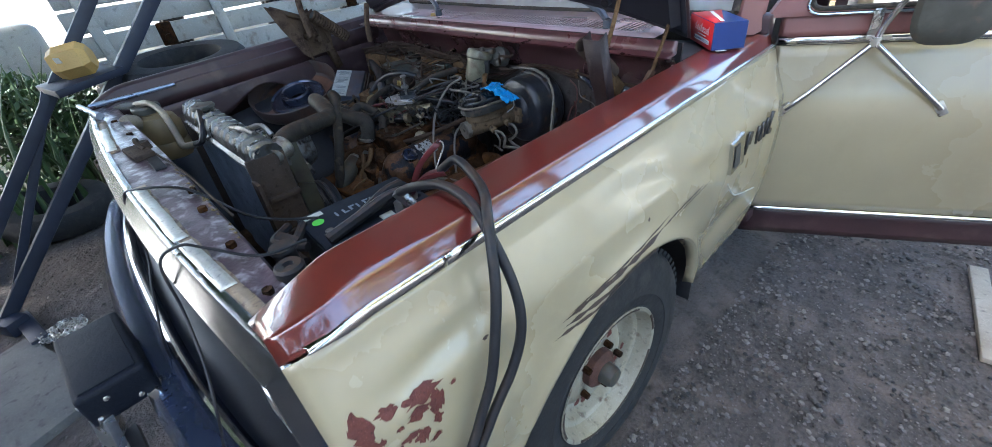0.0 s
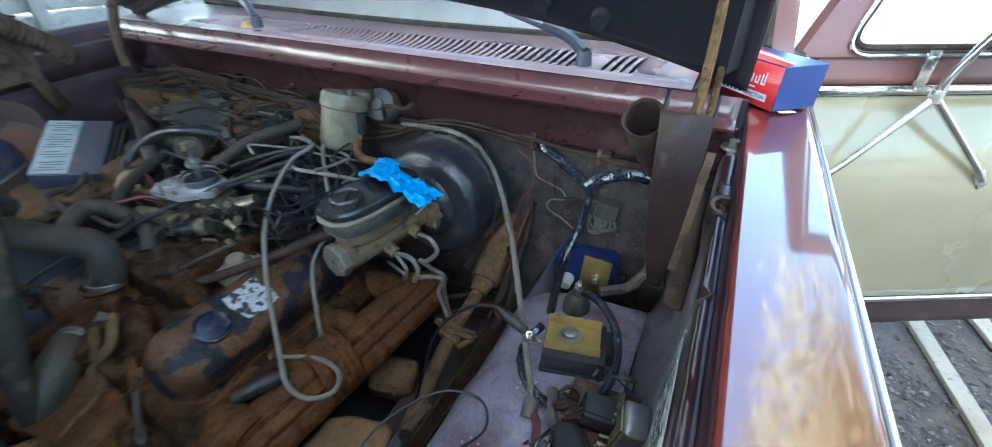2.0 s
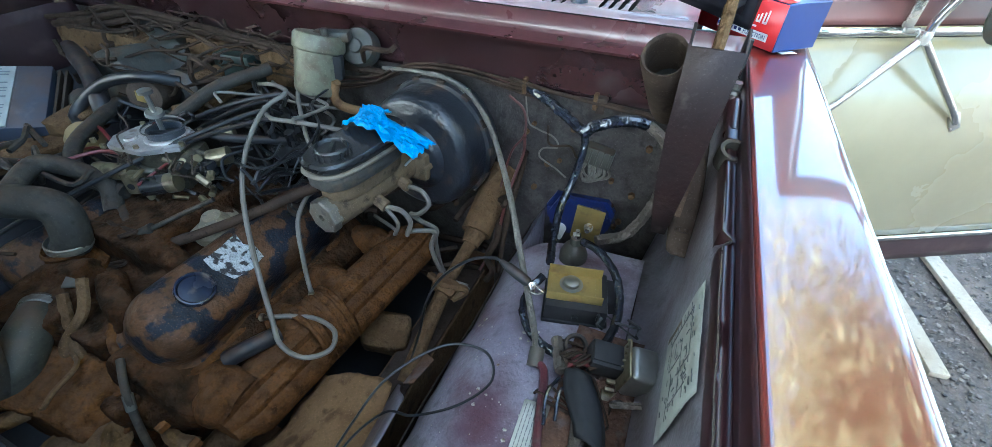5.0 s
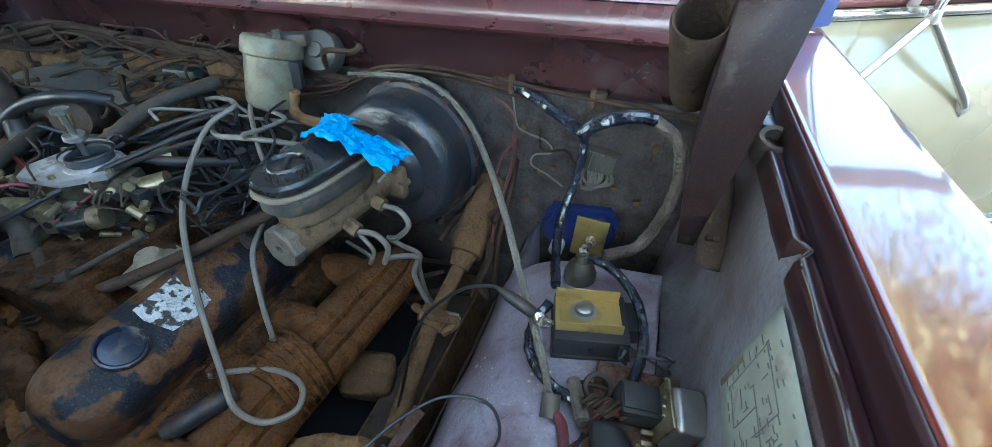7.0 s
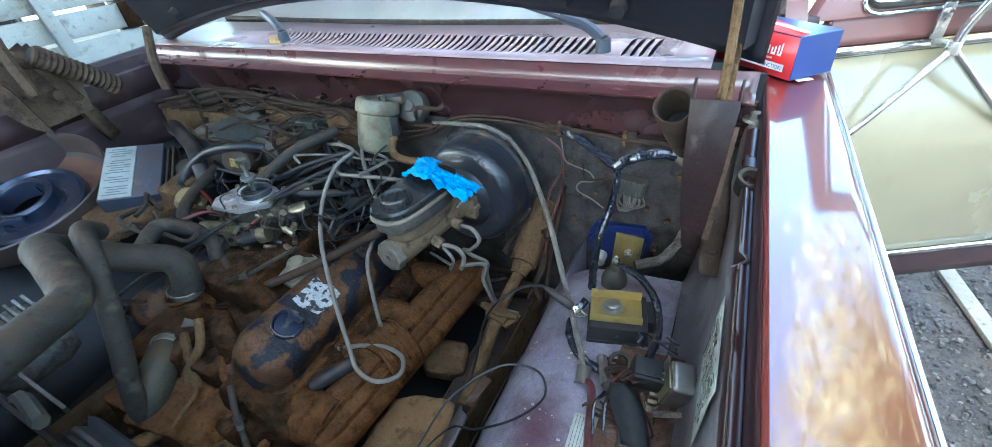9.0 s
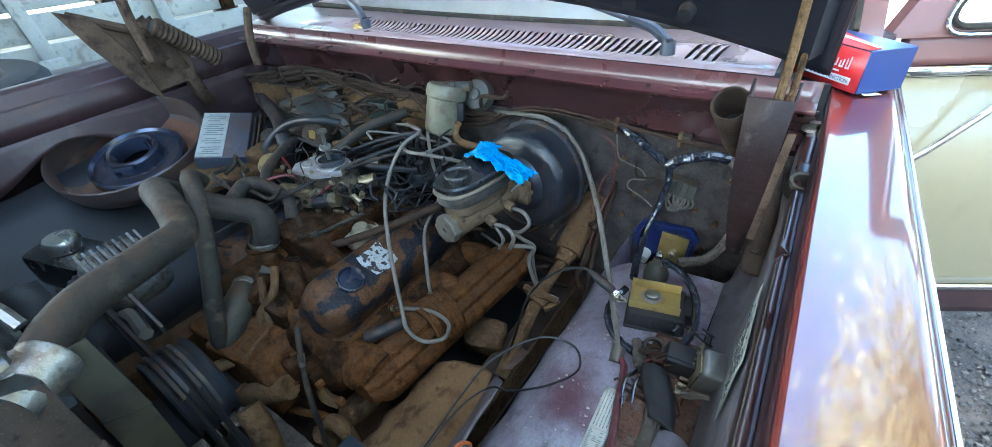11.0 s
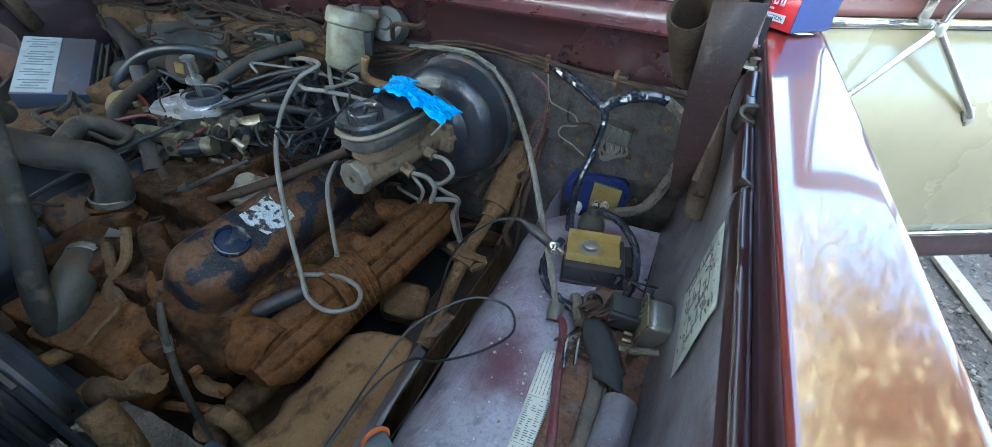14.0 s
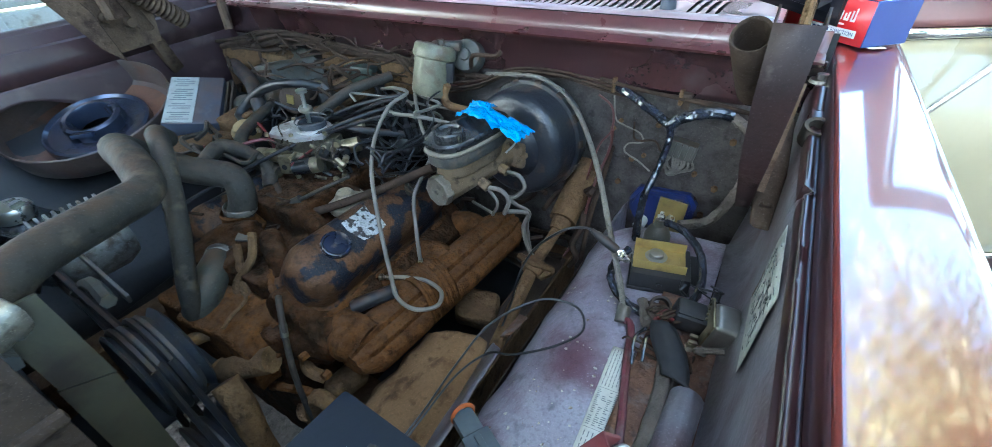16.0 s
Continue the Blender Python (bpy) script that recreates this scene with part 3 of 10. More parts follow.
def side_x(z, y):
    """How far the body side stands out at a height."""
    x = float(np.interp(z, [0.40, 0.52, 0.64, 0.74, 0.84, 0.92, 0.985, 1.03, 1.07], [1.012, 1.030, 1.042, 1.048, 1.047, 1.033, 1.006, 0.988, 0.977]))
    x += 0.014 * math.exp(-((math.hypot(y - WHEEL_Y, z - WHEEL_Z) - ARCH_R) / 0.035) ** 2)
    x += 0.004 * noise.noise((y * 3.1, z * 4.0, 1.7)) - 0.014 * math.exp(-(((y + 0.95) / 0.14) ** 2 + ((z - 0.83) / 0.06) ** 2))
    x -= 0.012 * math.exp(-(((y - 0.05) / 0.16) ** 2 + ((z - 0.62) / 0.05) ** 2))
    x -= 0.011 * math.exp(-((z - 0.955 - 0.10 * (y + 1.08)) / 0.018) ** 2 - ((y + 1.06) / 0.10) ** 2)
    x -= 0.006 * math.exp(-((z - 0.90 + 0.25 * (y + 0.2)) / 0.03) ** 2 - ((y + 0.25) / 0.22) ** 2)
    front = max(0.0, (-1.13 - y) / 0.13)
    return x - 0.035 * front**2


def arch_z(y):
    d = ARCH_R**2 - (y - WHEEL_Y) ** 2
    return max(0.43, WHEEL_Z + math.sqrt(d)) if d > 0 else 0.43


def fender_rear(z):
    """Where the wing ends against the door, which bows with height."""
    return 0.375 + 0.02 * math.sin((z - 0.45) / 0.65 * math.pi) - max(0, 0.55 - z) * 0.5


def fender_drop(y):
    """The top of the wing falls towards the headlamps."""
    d = max(0.0, (-1.115 - y) / 0.135)
    return 0.066 * d**1.5


def build_fender_left():
    ys = steps(-1.248, -0.985, 16) + [-0.972, -0.969] + steps(-0.96, -0.13, 40) + [-0.121, -0.118] + steps(-0.10, 0.37, 16)
    bm = B()
    top = [(0.8525, 1.078), (0.8530, 1.092), (0.8545, 1.1040), (0.8572, 1.1085), (0.860, 1.1103), (0.864, 1.1105), (0.89, 1.1102), (0.92, 1.1096), (0.945, 1.1085), (0.9515, 1.1078), (0.9550, 1.1060), (0.9580, 1.1020), (0.9635, 1.0930), (0.971, 1.0800), (0.975, 1.073), (0.976, 1.069)]
    def f(y, v):
        x, z = top[v]
        d = fender_drop(y)
        wave = 0.0003 * noise.noise((x * 9, y * 4, 0))
        inward = max(0.0, (-1.14 - y) / 0.12) ** 2 * 0.035
        return (x - inward * (1 if v > 3 else 0.2), y, z - d * (0.35 + 0.65 * max(0.0, (0.977 - x) / 0.131)) + wave)
    sheet(bm, f, ys, list(range(3, len(top))))
    wing = part("fender", bm, maroon, truck, "glossy maroon wing top reflecting the sky", thick=0.0012, angle=60)
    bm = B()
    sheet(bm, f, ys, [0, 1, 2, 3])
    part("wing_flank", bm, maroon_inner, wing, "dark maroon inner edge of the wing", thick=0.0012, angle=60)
    bm = B()
    def g(y, v):
        zb, zt = arch_z(y), 1.068 - fender_drop(y) * 0.35
        z = zt + (zb - zt) * v
        yy = y if y < 0.30 else min(y, fender_rear(z)) if y < 0.365 else fender_rear(z)
        return (side_x(z, yy), yy, z)
    sheet(bm, g, ys, steps(0, 1, 44))
    side = part("side_panel", bm, cream, wing, "dented cream side of the wing with scratches and a rusty patch", thick=0.0014, angle=60)
    bm = B()
    for y0, y1 in ((-0.99, 0.376), (-1.215, -0.992)):
        ysx = [y for y in steps(y0, y1, 40)]
        def h(y, v):
            a = math.pi * v
            taper = 1.0 if y > -1.16 else max(0.15, 1 - (-1.16 - y) / 0.06)
            d = fender_drop(y) * 0.35
            inward = max(0.0, (-1.14 - y) / 0.12) ** 2 * 0.035
            if v < 0:
                return (0.9722 - inward, y, 1.0772 - d)
            return (0.976 + 0.006 * math.sin(a) - inward, y, 1.069 - d + 0.0115 * taper * math.cos(a))
        sheet(bm, h, ysx, [-1] + steps(0, 1, 6))
    part("trim_strip", bm, chrome, wing, "bright chrome strip between maroon and cream", thick=0.001, angle=70)
    bm = B()
    def lip(k, v):
        a = math.radians(8 + k * 164 / 40)
        r = ARCH_R - 0.012 * v
        y, z = WHEEL_Y + r * math.cos(a), WHEEL_Z + r * math.sin(a)
        return (side_x(WHEEL_Z + ARCH_R * math.sin(a), WHEEL_Y + ARCH_R * math.cos(a)) - 0.03 * v, y, z)
    sheet(bm, lip, list(range(41)), [0, 0.5, 1])
    part("arch_lip", bm, cream, wing, thick=0.001)
    # wheel-house liner behind the arch
    bm = B()
    def liner(k, v):
        a = math.radians(-5 + k * 190 / 30)
        r = ARCH_R + 0.02
        return (1.02 - 0.42 * v, WHEEL_Y + r * math.cos(a), min(WHEEL_Z + r * math.sin(a), 0.765))
    sheet(bm, liner, list(range(31)), steps(0, 1, 3))
    part("wheel_house", bm, black_dull, wing, thick=0.002)
    return wing, side


wing_left, side_left = build_fender_left()


def on_side(y, z, off=0.0012):
    return (side_x(z, y) + off, y, z)


def side_patch(bm, outline, off=0.0016, cells=7):
    """A flake that lies on the body side, following its bulge; outline in (y, z)."""
    cy, cz = sum(p[0] for p in outline) / len(outline), sum(p[1] for p in outline) / len(outline)
    mid = bm.verts.new(on_side(cy, cz, off))
    ring = [bm.verts.new(on_side(y, z, off)) for y, z in outline]
    half = [bm.verts.new(on_side((y + cy) / 2, (z + cz) / 2, off)) for y, z in outline]
    for k in range(len(ring)):
        j = (k + 1) % len(ring)
        bm.faces.new((ring[k], ring[j], half[j], half[k]))
        bm.faces.new((half[k], half[j], mid))


def blotch(rng, cy, cz, ry, rz, n=22, rag=0.35):
    return [(cy + ry * math.cos(a) * (1 + rag * (rng.random() - 0.5) * 2), cz + rz * math.sin(a) * (1 + rag * (rng.random() - 0.5) * 2)) for a in (k * math.tau / n for k in range(n))]


def side_patch_line(bm, line, wid):
    a = [bm.verts.new(on_side(y, z + w, 0.0014)) for (y, z), w in zip(line, wid)]
    b = [bm.verts.new(on_side(y, z - w, 0.0014)) for (y, z), w in zip(line, wid)]
    for k in range(len(a) - 1):
        bm.faces.new((a[k], a[k + 1], b[k + 1], b[k]))


def build_side_wear():
    rng = random.Random(9)
    bm = B()
    for cy, cz, ry, rz in ((-1.115, 0.925, 0.032, 0.012), (-1.095, 0.90, 0.014, 0.024), (-1.128, 0.902, 0.018, 0.010), (-1.168, 0.934, 0.016, 0.008), (-1.207, 0.920, 0.016, 0.030), (-1.212, 0.882, 0.010, 0.020), (-1.150, 0.872, 0.016, 0.007), (-1.135, 0.858, 0.012, 0.014), (-1.178, 0.862, 0.010, 0.010), (-1.162, 0.898, 0.006, 0.004), (-1.102, 0.866, 0.008, 0.010), (-1.19, 0.895, 0.005, 0.006), (-1.06, 0.905, 0.006, 0.004), (-1.115, 0.835, 0.012, 0.006)):
        side_patch(bm, blotch(rng, cy, cz, ry, rz, 22, 0.45))
    pieces("rust_patch", bm, rust, wing_left, "flaked red-brown rust patch")
    bm = B()
    for (y0, z0), (y1, z1), w in (((-0.80, 0.823), (-0.42, 0.842), 0.006), ((-0.80, 0.808), (-0.47, 0.815), 0.005), ((-0.83, 0.795), (-0.55, 0.80), 0.004), ((-0.52, 0.806), (-0.46, 0.81), 0.004), ((-0.78, 0.83), (-0.38, 0.855), 0.002), ((-0.42, 0.842), (-0.2, 0.856), 0.0025), ((-0.36, 0.838), (-0.16, 0.85), 0.0015)):
        line = [(y0 + (y1 - y0) * k / 14, z0 + (z1 - z0) * k / 14 + 0.002 * noise.noise((k * 0.7, y0, 2))) for k in range(15)]
        wid = [w * (0.25 + abs(math.sin(k * 1.3 + y0 * 9)) * 0.9) * min(1, k / 2, (14 - k) / 2 + 0.1) for k in range(15)]
        side_patch_line(bm, line, wid)
    pieces("scratch", bm, scratch_dark, wing_left, "long dark scratches through the cream paint")
    bm = B()
    side_patch(bm, blotch(rng, -0.47, 0.888, 0.004, 0.005, 9))
    side_patch(bm, blotch(rng, -0.66, 0.776, 0.006, 0.003, 9))
    side_patch(bm, blotch(rng, -0.98, 0.93, 0.006, 0.003, 9))
    pieces("paint_chip", bm, scratch_dark, wing_left)


build_side_wear()


def build_badge():
    bm = B()
    out = [on_side(-0.04, 0.815, 0), on_side(-0.035, 0.905, 0), on_side(0.045, 0.915, 0), on_side(0.05, 0.822, 0)]
    prism(bm, out, (0, 0, 0), (0.011, 0, 0))
    badge = part("badge", bm, chrome, wing_left, "chrome emblem block with dark bars beside it", angle=20)
    bm = B()
    prism(bm, [on_side(-0.022, 0.83, 0.0115), on_side(-0.02, 0.892, 0.0115), on_side(0.012, 0.896, 0.0115), on_side(0.014, 0.832, 0.0115)], (0, 0, 0), (0.0015, 0, 0))
    part("badge_field", bm, alloy_dull, badge, "worn grey field")
    lean = Euler((radians(-14), 0, 0)).to_matrix()
    for y0, marks in ((0.082, ((0, 0.0, 0.016, 0.066), (0.022, 0.012, 0.026, 0.04))), (0.165, ((0, 0.0, 0.015, 0.056), (0.022, -0.014, 0.03, 0.02), (0.03, 0.0, 0.013, 0.062))), (0.235, ((0, 0.0, 0.014, 0.062), (0.024, -0.02, 0.034, 0.018), (0.034, 0.004, 0.016, 0.074)))):
        bm = B()
        for dy, dz, w, h in marks:
            box(bm, on_side(y0 + dy, 0.862 + dz, 0.004), (0.008, w, h), lean, 0.002)
        part("emblem_mark", bm, black, wing_left, "worn dark emblem mark")
    bm = B()
    tube(bm, [on_side(-0.02, 0.775, 0.001), on_side(0.06, 0.70, 0.001), on_side(0.16, 0.655, 0.001), on_side(0.28, 0.62, 0.001)], 0.003, 5)
    part("paint_scrape", bm, white_plain, wing_left)


build_badge()


def build_wheel():
    c = Vector((0.998, WHEEL_Y - 0.005, WHEEL_Z + 0.008))
    ax = Vector((1, -0.03, 0)).normalized()
    bm = B()
    prof = [(0.210, 0.000), (0.216, 0.012), (0.221, 0.017), (0.223, 0.013), (0.245, 0.021), (0.262, 0.025), (0.264, 0.0275), (0.270, 0.0275), (0.272, 0.026), (0.300, 0.026), (0.336, 0.021), (0.362, 0.008), (0.376, -0.008), (0.383, -0.022), (0.387, -0.036), (0.389, -0.10), (0.385, -0.17), (0.365, -0.195), (0.29, -0.205), (0.21, -0.19)]
    lathe(bm, c, ax, prof, 72)
    wheel = thing_part("wheel", truck)
    part("tyre", bm, tyre_rubber, wheel, "worn black tyre with blocked shoulder tread")
    bm = B()
    u, v, w = frame_of(ax)
    for k in range(72):
        a = k * math.tau / 72
        for off, wd in ((-0.022, 0.036), (-0.075, 0.05), (-0.13, 0.05), (-0.175, 0.03)):
            aa = a + (0.03 if off < -0.05 else 0)
            d2 = math.cos(aa) * u + math.sin(aa) * v
            r2 = Matrix((w, d2, w.cross(d2))).transposed()
            box(bm, c + d2 * (0.379 if off > -0.05 else 0.388) + w * off, (wd, 0.020, 0.019), r2)
    tagged(part("tread", bm, tyre_rubber, wheel, flat=True), kind="stuff")
    bm = B()
    prof = [(0.217, 0.006), (0.220, 0.012), (0.217, 0.019), (0.209, 0.016), (0.204, 0.004), (0.200, -0.018), (0.196, -0.026), (0.184, -0.029), (0.180, -0.034), (0.176, -0.060), (0.168, -0.072), (0.158, -0.076), (0.150, -0.070), (0.135, -0.054), (0.118, -0.040), (0.098, -0.034), (0.080, -0.036), (0.060, -0.040), (0.048, -0.042)]
    lathe(bm, c, ax, prof, 56)
    part("rim", bm, rim_paint, wheel, "chipped cream painted steel rim", thick=0.002)
    bm = B()
    lathe(bm, c, ax, [(0.062, -0.043), (0.060, -0.018), (0.050, -0.010), (0.034, -0.006), (0, -0.005)], 24)
    hub = part("hub", bm, hub_rust, wheel, "red-rusted hub with a grey cap")
    bm = B()
    lathe(bm, c, ax, [(0.034, -0.008), (0.032, 0.020), (0.027, 0.030), (0.012, 0.033), (0, 0.033)], 20)
    part("hub_cap", bm, alloy_dull, hub, "grey hub cap")
    bm = B()
    for a0, a1 in ((0.2, 1.5), (2.1, 2.7), (3.2, 5.2), (5.6, 6.0)):
        lathe_arc = [c + rr * (math.cos(a) * u + math.sin(a) * v) + w * o for rr, o in ((0.2175, 0.0196), (0.2085, 0.0168)) for a in steps(a0, a1, 14)]
        rowa = [bm.verts.new(q) for q in lathe_arc[:len(lathe_arc) // 2]]
        rowb = [bm.verts.new(q + w * 0.0006) for q in lathe_arc[len(lathe_arc) // 2:]]
        for i in range(len(rowa) - 1):
            bm.faces.new((rowa[i], rowa[i + 1], rowb[i + 1], rowb[i]))
    pieces("rusted_edge", bm, scratch_dark, wheel, thick=0.0006)
    bm = B()
    for k in range(5):
        a = k * math.tau / 5 + 0.4
        p = c + 0.085 * (math.cos(a) * u + math.sin(a) * v) - 0.03 * w
        cyl(bm, p, p + w * 0.022, 0.011, 0.010, 6)
    pieces("wheel_nut", bm, iron, wheel)
    bm = B()
    rng = random.Random(3)
    for k in range(10):
        a, r = rng.random() * 6.3, 0.075 + 0.05 * rng.random()
        pts = []
        p0 = c + r * (math.cos(a) * u + math.sin(a) * v) + w * (-0.031)
        for j in range(9):
            b, q = j * math.tau / 9, (0.008 + 0.008 * rng.random())
            pts.append(bm.verts.new(p0 + q * (math.cos(b) * u + math.sin(b) * v)))
        bm.faces.new(pts)
    pieces("rust_fleck", bm, rust, wheel)


build_wheel()


def build_fender_right():
    bm = B()
    ys = steps(-1.25, 0.37, 44)
    top = [(-0.845, 0.99), (-0.848, 1.03), (-0.852, 1.052), (-0.858, 1.062), (-0.868, 1.066), (-0.885, 1.095), (-0.90, 1.103), (-0.93, 1.103), (-0.96, 1.095), (-0.975, 1.07), (-1.0, 0.99), (-1.04, 0.86), (-1.04, 0.72), (-1.03, 0.55)]
    def f(y, v):
        x, z = top[v]
        rise = 0.055 * (y + 1.2) / 1.5
        return (x + (0.04 * max(0, (-1.12 - y) / 0.13) ** 2 if v > 4 else 0), y, z + rise - fender_drop(y) * 0.6)
    sheet(bm, f, ys, list(range(len(top))))
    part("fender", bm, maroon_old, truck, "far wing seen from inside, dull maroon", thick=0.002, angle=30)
    # inner panel with the big wheel-house opening
    bm = B()
    def g(y, v):
        low = 0.87 + 0.11 * math.exp(-((y + 0.62) / 0.16) ** 2) if v else 0
        zt = 0.992 + 0.055 * (y + 1.2) / 1.5
        return (-0.843 + 0.01 * v, y, zt + (min(low, zt - 0.02) - zt) * v)
    sheet(bm, g, steps(-1.22, 0.0, 40), steps(0, 1, 5))
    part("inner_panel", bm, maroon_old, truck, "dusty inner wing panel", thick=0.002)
    bm = B()
    sheet(bm, lambda y, v: (-0.84 + 0.36 * v, y, 0.90 - 0.36 * v + 0.02 * math.sin(y * 9)), steps(-1.2, 0.0, 12), steps(0, 1, 6))
    part("apron", bm, black_dull, truck, "dark far wheel apron", thick=0.003)


build_fender_right()


# inner wing on the near side: flange, upright wall, shelf, and the curve down to the chassis
def build_apron_left():
    bm = B()
    prof = [(0.846, 1.074), (0.838, 1.062), (0.836, 1.04), (0.836, 0.96), (0.834, 0.90), (0.828, 0.86), (0.815, 0.835), (0.79, 0.822), (0.73, 0.817), (0.67, 0.813), (0.625, 0.803), (0.590, 0.785), (0.560, 0.752), (0.536, 0.70), (0.515, 0.64), (0.495, 0.55), (0.485, 0.48)]
    def f(y, v):
        x, z = prof[v]
        swell = 0.010 * math.exp(-((y + 0.62) / 0.3) ** 2) if v > 6 else 0
        dip = 0.15 * max(0, (y + 0.17) / 0.17) if 6 < v < 13 else 0
        return (x + 0.004 * noise.noise((y * 5, v * 0.4, 0)), y, z + swell - dip + 0.003 * noise.noise((y * 6, v * 0.5, 5)))
    ys = steps(-1.16, -0.002, 46)
    sheet(bm, f, ys, list(range(0, 8)))
    part("inner_wing", bm, wall_grime_sheen, truck, "inner wing wall, dusty maroon paled with its blue-grey sheen", thick=0.0016, angle=50)
    bm = B()
    round_ = curve([Vector((x, 0, z)) for x, z in prof[7:14]], 5)
    def apron(y, v):
        """The rolled top of the apron, its inner edge torn and uneven."""
        q = round_[v]
        swell = 0.010 * math.exp(-((y + 0.62) / 0.3) ** 2)
        dip = 0.15 * max(0, (y + 0.17) / 0.17) if v < len(round_) - 6 else 0
        rag = 0.010 * noise.noise((y * 14, 2, 0)) * max(0, v - len(round_) + 8) / 8
        return (q.x + rag + 0.003 * noise.noise((y * 5, q.x * 9, 0)), y, q.z + swell - dip + 0.003 * noise.noise((y * 6, q.x * 8, 5)) + 0.0012 * noise.noise((y * 32, q.x * 30, 1)))
    sheet(bm, apron, steps(-1.16, -0.002, 110), list(range(len(round_))))
    part("wheel_apron", bm, apron_purple, truck, "chalky purple-maroon wheel apron, dusty", thick=0.0016, angle=60)
    # shade below the apron's edge is put into this strip's dark brown
    bm = B()
    sheet(bm, lambda y, v: Vector(f(y, v)) + Vector((-0.004, 0, 0)), ys, list(range(13, len(prof))))
    part("lower_apron", bm, hinge_dirt, truck, "lower side of the apron, coloured dark for the shade under its edge", thick=0.0016, angle=60)
    rng = random.Random(77)
    bm = B()
    for k in range(110):
        y, v = rng.uniform(-0.82, -0.36), rng.randrange(8, 24)
        r0 = rng.choice((0.0007, 0.0009, 0.0012, 0.0018, 0.0026))
        q0, q1 = Vector(apron(y, v)), Vector(apron(y, v + 1))
        s, q0 = (q1 - q0).normalized(), q0.lerp(q1, rng.random()) + Vector((-0.0006, 0, 0.0014))
        bm.faces.new([bm.verts.new(q0 + s * r0 * rng.uniform(0.6, 1.3) * math.cos(a) + Vector((0, r0 * rng.uniform(0.6, 1.3) * math.sin(a), 0))) for a in steps(0, 5.3, 7)])
    tagged(part("paint_chip", bm, paper_worn, truck, thick=0.0006), kind="stuff")
    # folded flange and gutter between wing and wall, notched
    bm = B()
    def g(y, v):
        pts = [(0.8530, 1.0800), (0.8500, 1.0785), (0.8465, 1.0795), (0.8430, 1.0815), (0.8402, 1.0805), (0.8386, 1.0765), (0.8380, 1.066), (0.8385, 1.050)]
        x, z = pts[v]
        k = max(0.0, 1 - abs(y + 0.405) / 0.012)
        return (x + (0.0085 * k if v > 2 else 0) + 0.0006 * noise.noise((y * 30, v, 0)), y, z - (0.005 * k if v > 4 else 0) + 0.0008 * noise.noise((y * 22, v, 3)))
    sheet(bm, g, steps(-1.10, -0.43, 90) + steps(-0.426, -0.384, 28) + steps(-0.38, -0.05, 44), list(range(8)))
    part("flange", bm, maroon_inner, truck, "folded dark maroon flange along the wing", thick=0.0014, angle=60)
    bm = B()
    tube(bm, [(0.8398, -0.43 - 0.025 * k, 1.0815 + 0.0012 * math.sin(k * 1.9)) for k in range(27)], 0.0009, 5)
    tube(bm, [(0.8400 + 0.0085 * max(0.0, 1 - abs(y + 0.405) / 0.012), y, 1.0815) for y in (-0.425, -0.417, -0.411, -0.405, -0.399, -0.393, -0.35, -0.30)], 0.0008, 5, smooth=False)
    pieces("sealer_bead", bm, alloy_dull, truck, "pale bead of sealer on the flange")
    bm = B()
    lathe(bm, (0.846, -0.222, 1.062), (0.05, -0.35, 1), [(0.0, 0.004), (0.011, 0.004), (0.012, 0.028), (0.017, 0.029), (0.018, 0.026), (0.018, 0.004), (0.017, 0.0), (0.0, 0.0)], 26)
    part("bump_stop", bm, rubber, truck, "grey rubber bonnet stop")
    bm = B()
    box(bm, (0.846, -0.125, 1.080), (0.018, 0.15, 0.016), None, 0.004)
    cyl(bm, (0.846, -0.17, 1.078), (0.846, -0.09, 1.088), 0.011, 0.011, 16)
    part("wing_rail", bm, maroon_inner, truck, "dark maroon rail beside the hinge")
    bm = B()
    cyl(bm, (0.846, -0.03, 1.086), (0.846, -0.03, 1.091), 0.018, 0.017, 18)
    cyl(bm, (0.846, -0.03, 1.091), (0.846, -0.03, 1.100), 0.009, 0.009, 6)
    part("wing_bolt", bm, zinc_dark, truck)
    # dusty strap that comes down behind the hinge, with a bolted tab
    bm = B()
    line = curve([Vector(p) for p in ((0.812, -0.150, 1.060), (0.814, -0.18, 1.03), (0.817, -0.215, 0.995), (0.820, -0.245, 0.965), (0.823, -0.270, 0.938))], 5)
    def strap(k, v):
        wd = 0.010 + 0.008 * math.sin(k / (len(line) - 1) * math.pi * 0.8)
        c = line[k]
        return (c.x + [-wd, -wd * 0.6, wd * 0.6, wd][v], c.y + [0.004, -0.004, -0.004, 0.004][v], c.z + 0.002 * noise.noise(c * 40))
    sheet(bm, strap, list(range(len(line))), [0, 1, 2, 3])
    bracket = part("bracket", bm, hinge_dirt, truck, "dusty tan strap on the inner wing", thick=0.003, angle=50)
    bm = B()
    box(bm, (0.820, -0.252, 0.966), (0.018, 0.006, 0.020), Euler((0.8, 0, 0)).to_matrix(), 0.003)
    cyl(bm, (0.820, -0.257, 0.971), (0.820, -0.262, 0.976), 0.005, 0.0045, 6)
    part("bracket_tab", bm, hinge_dirt, bracket)


build_apron_left()


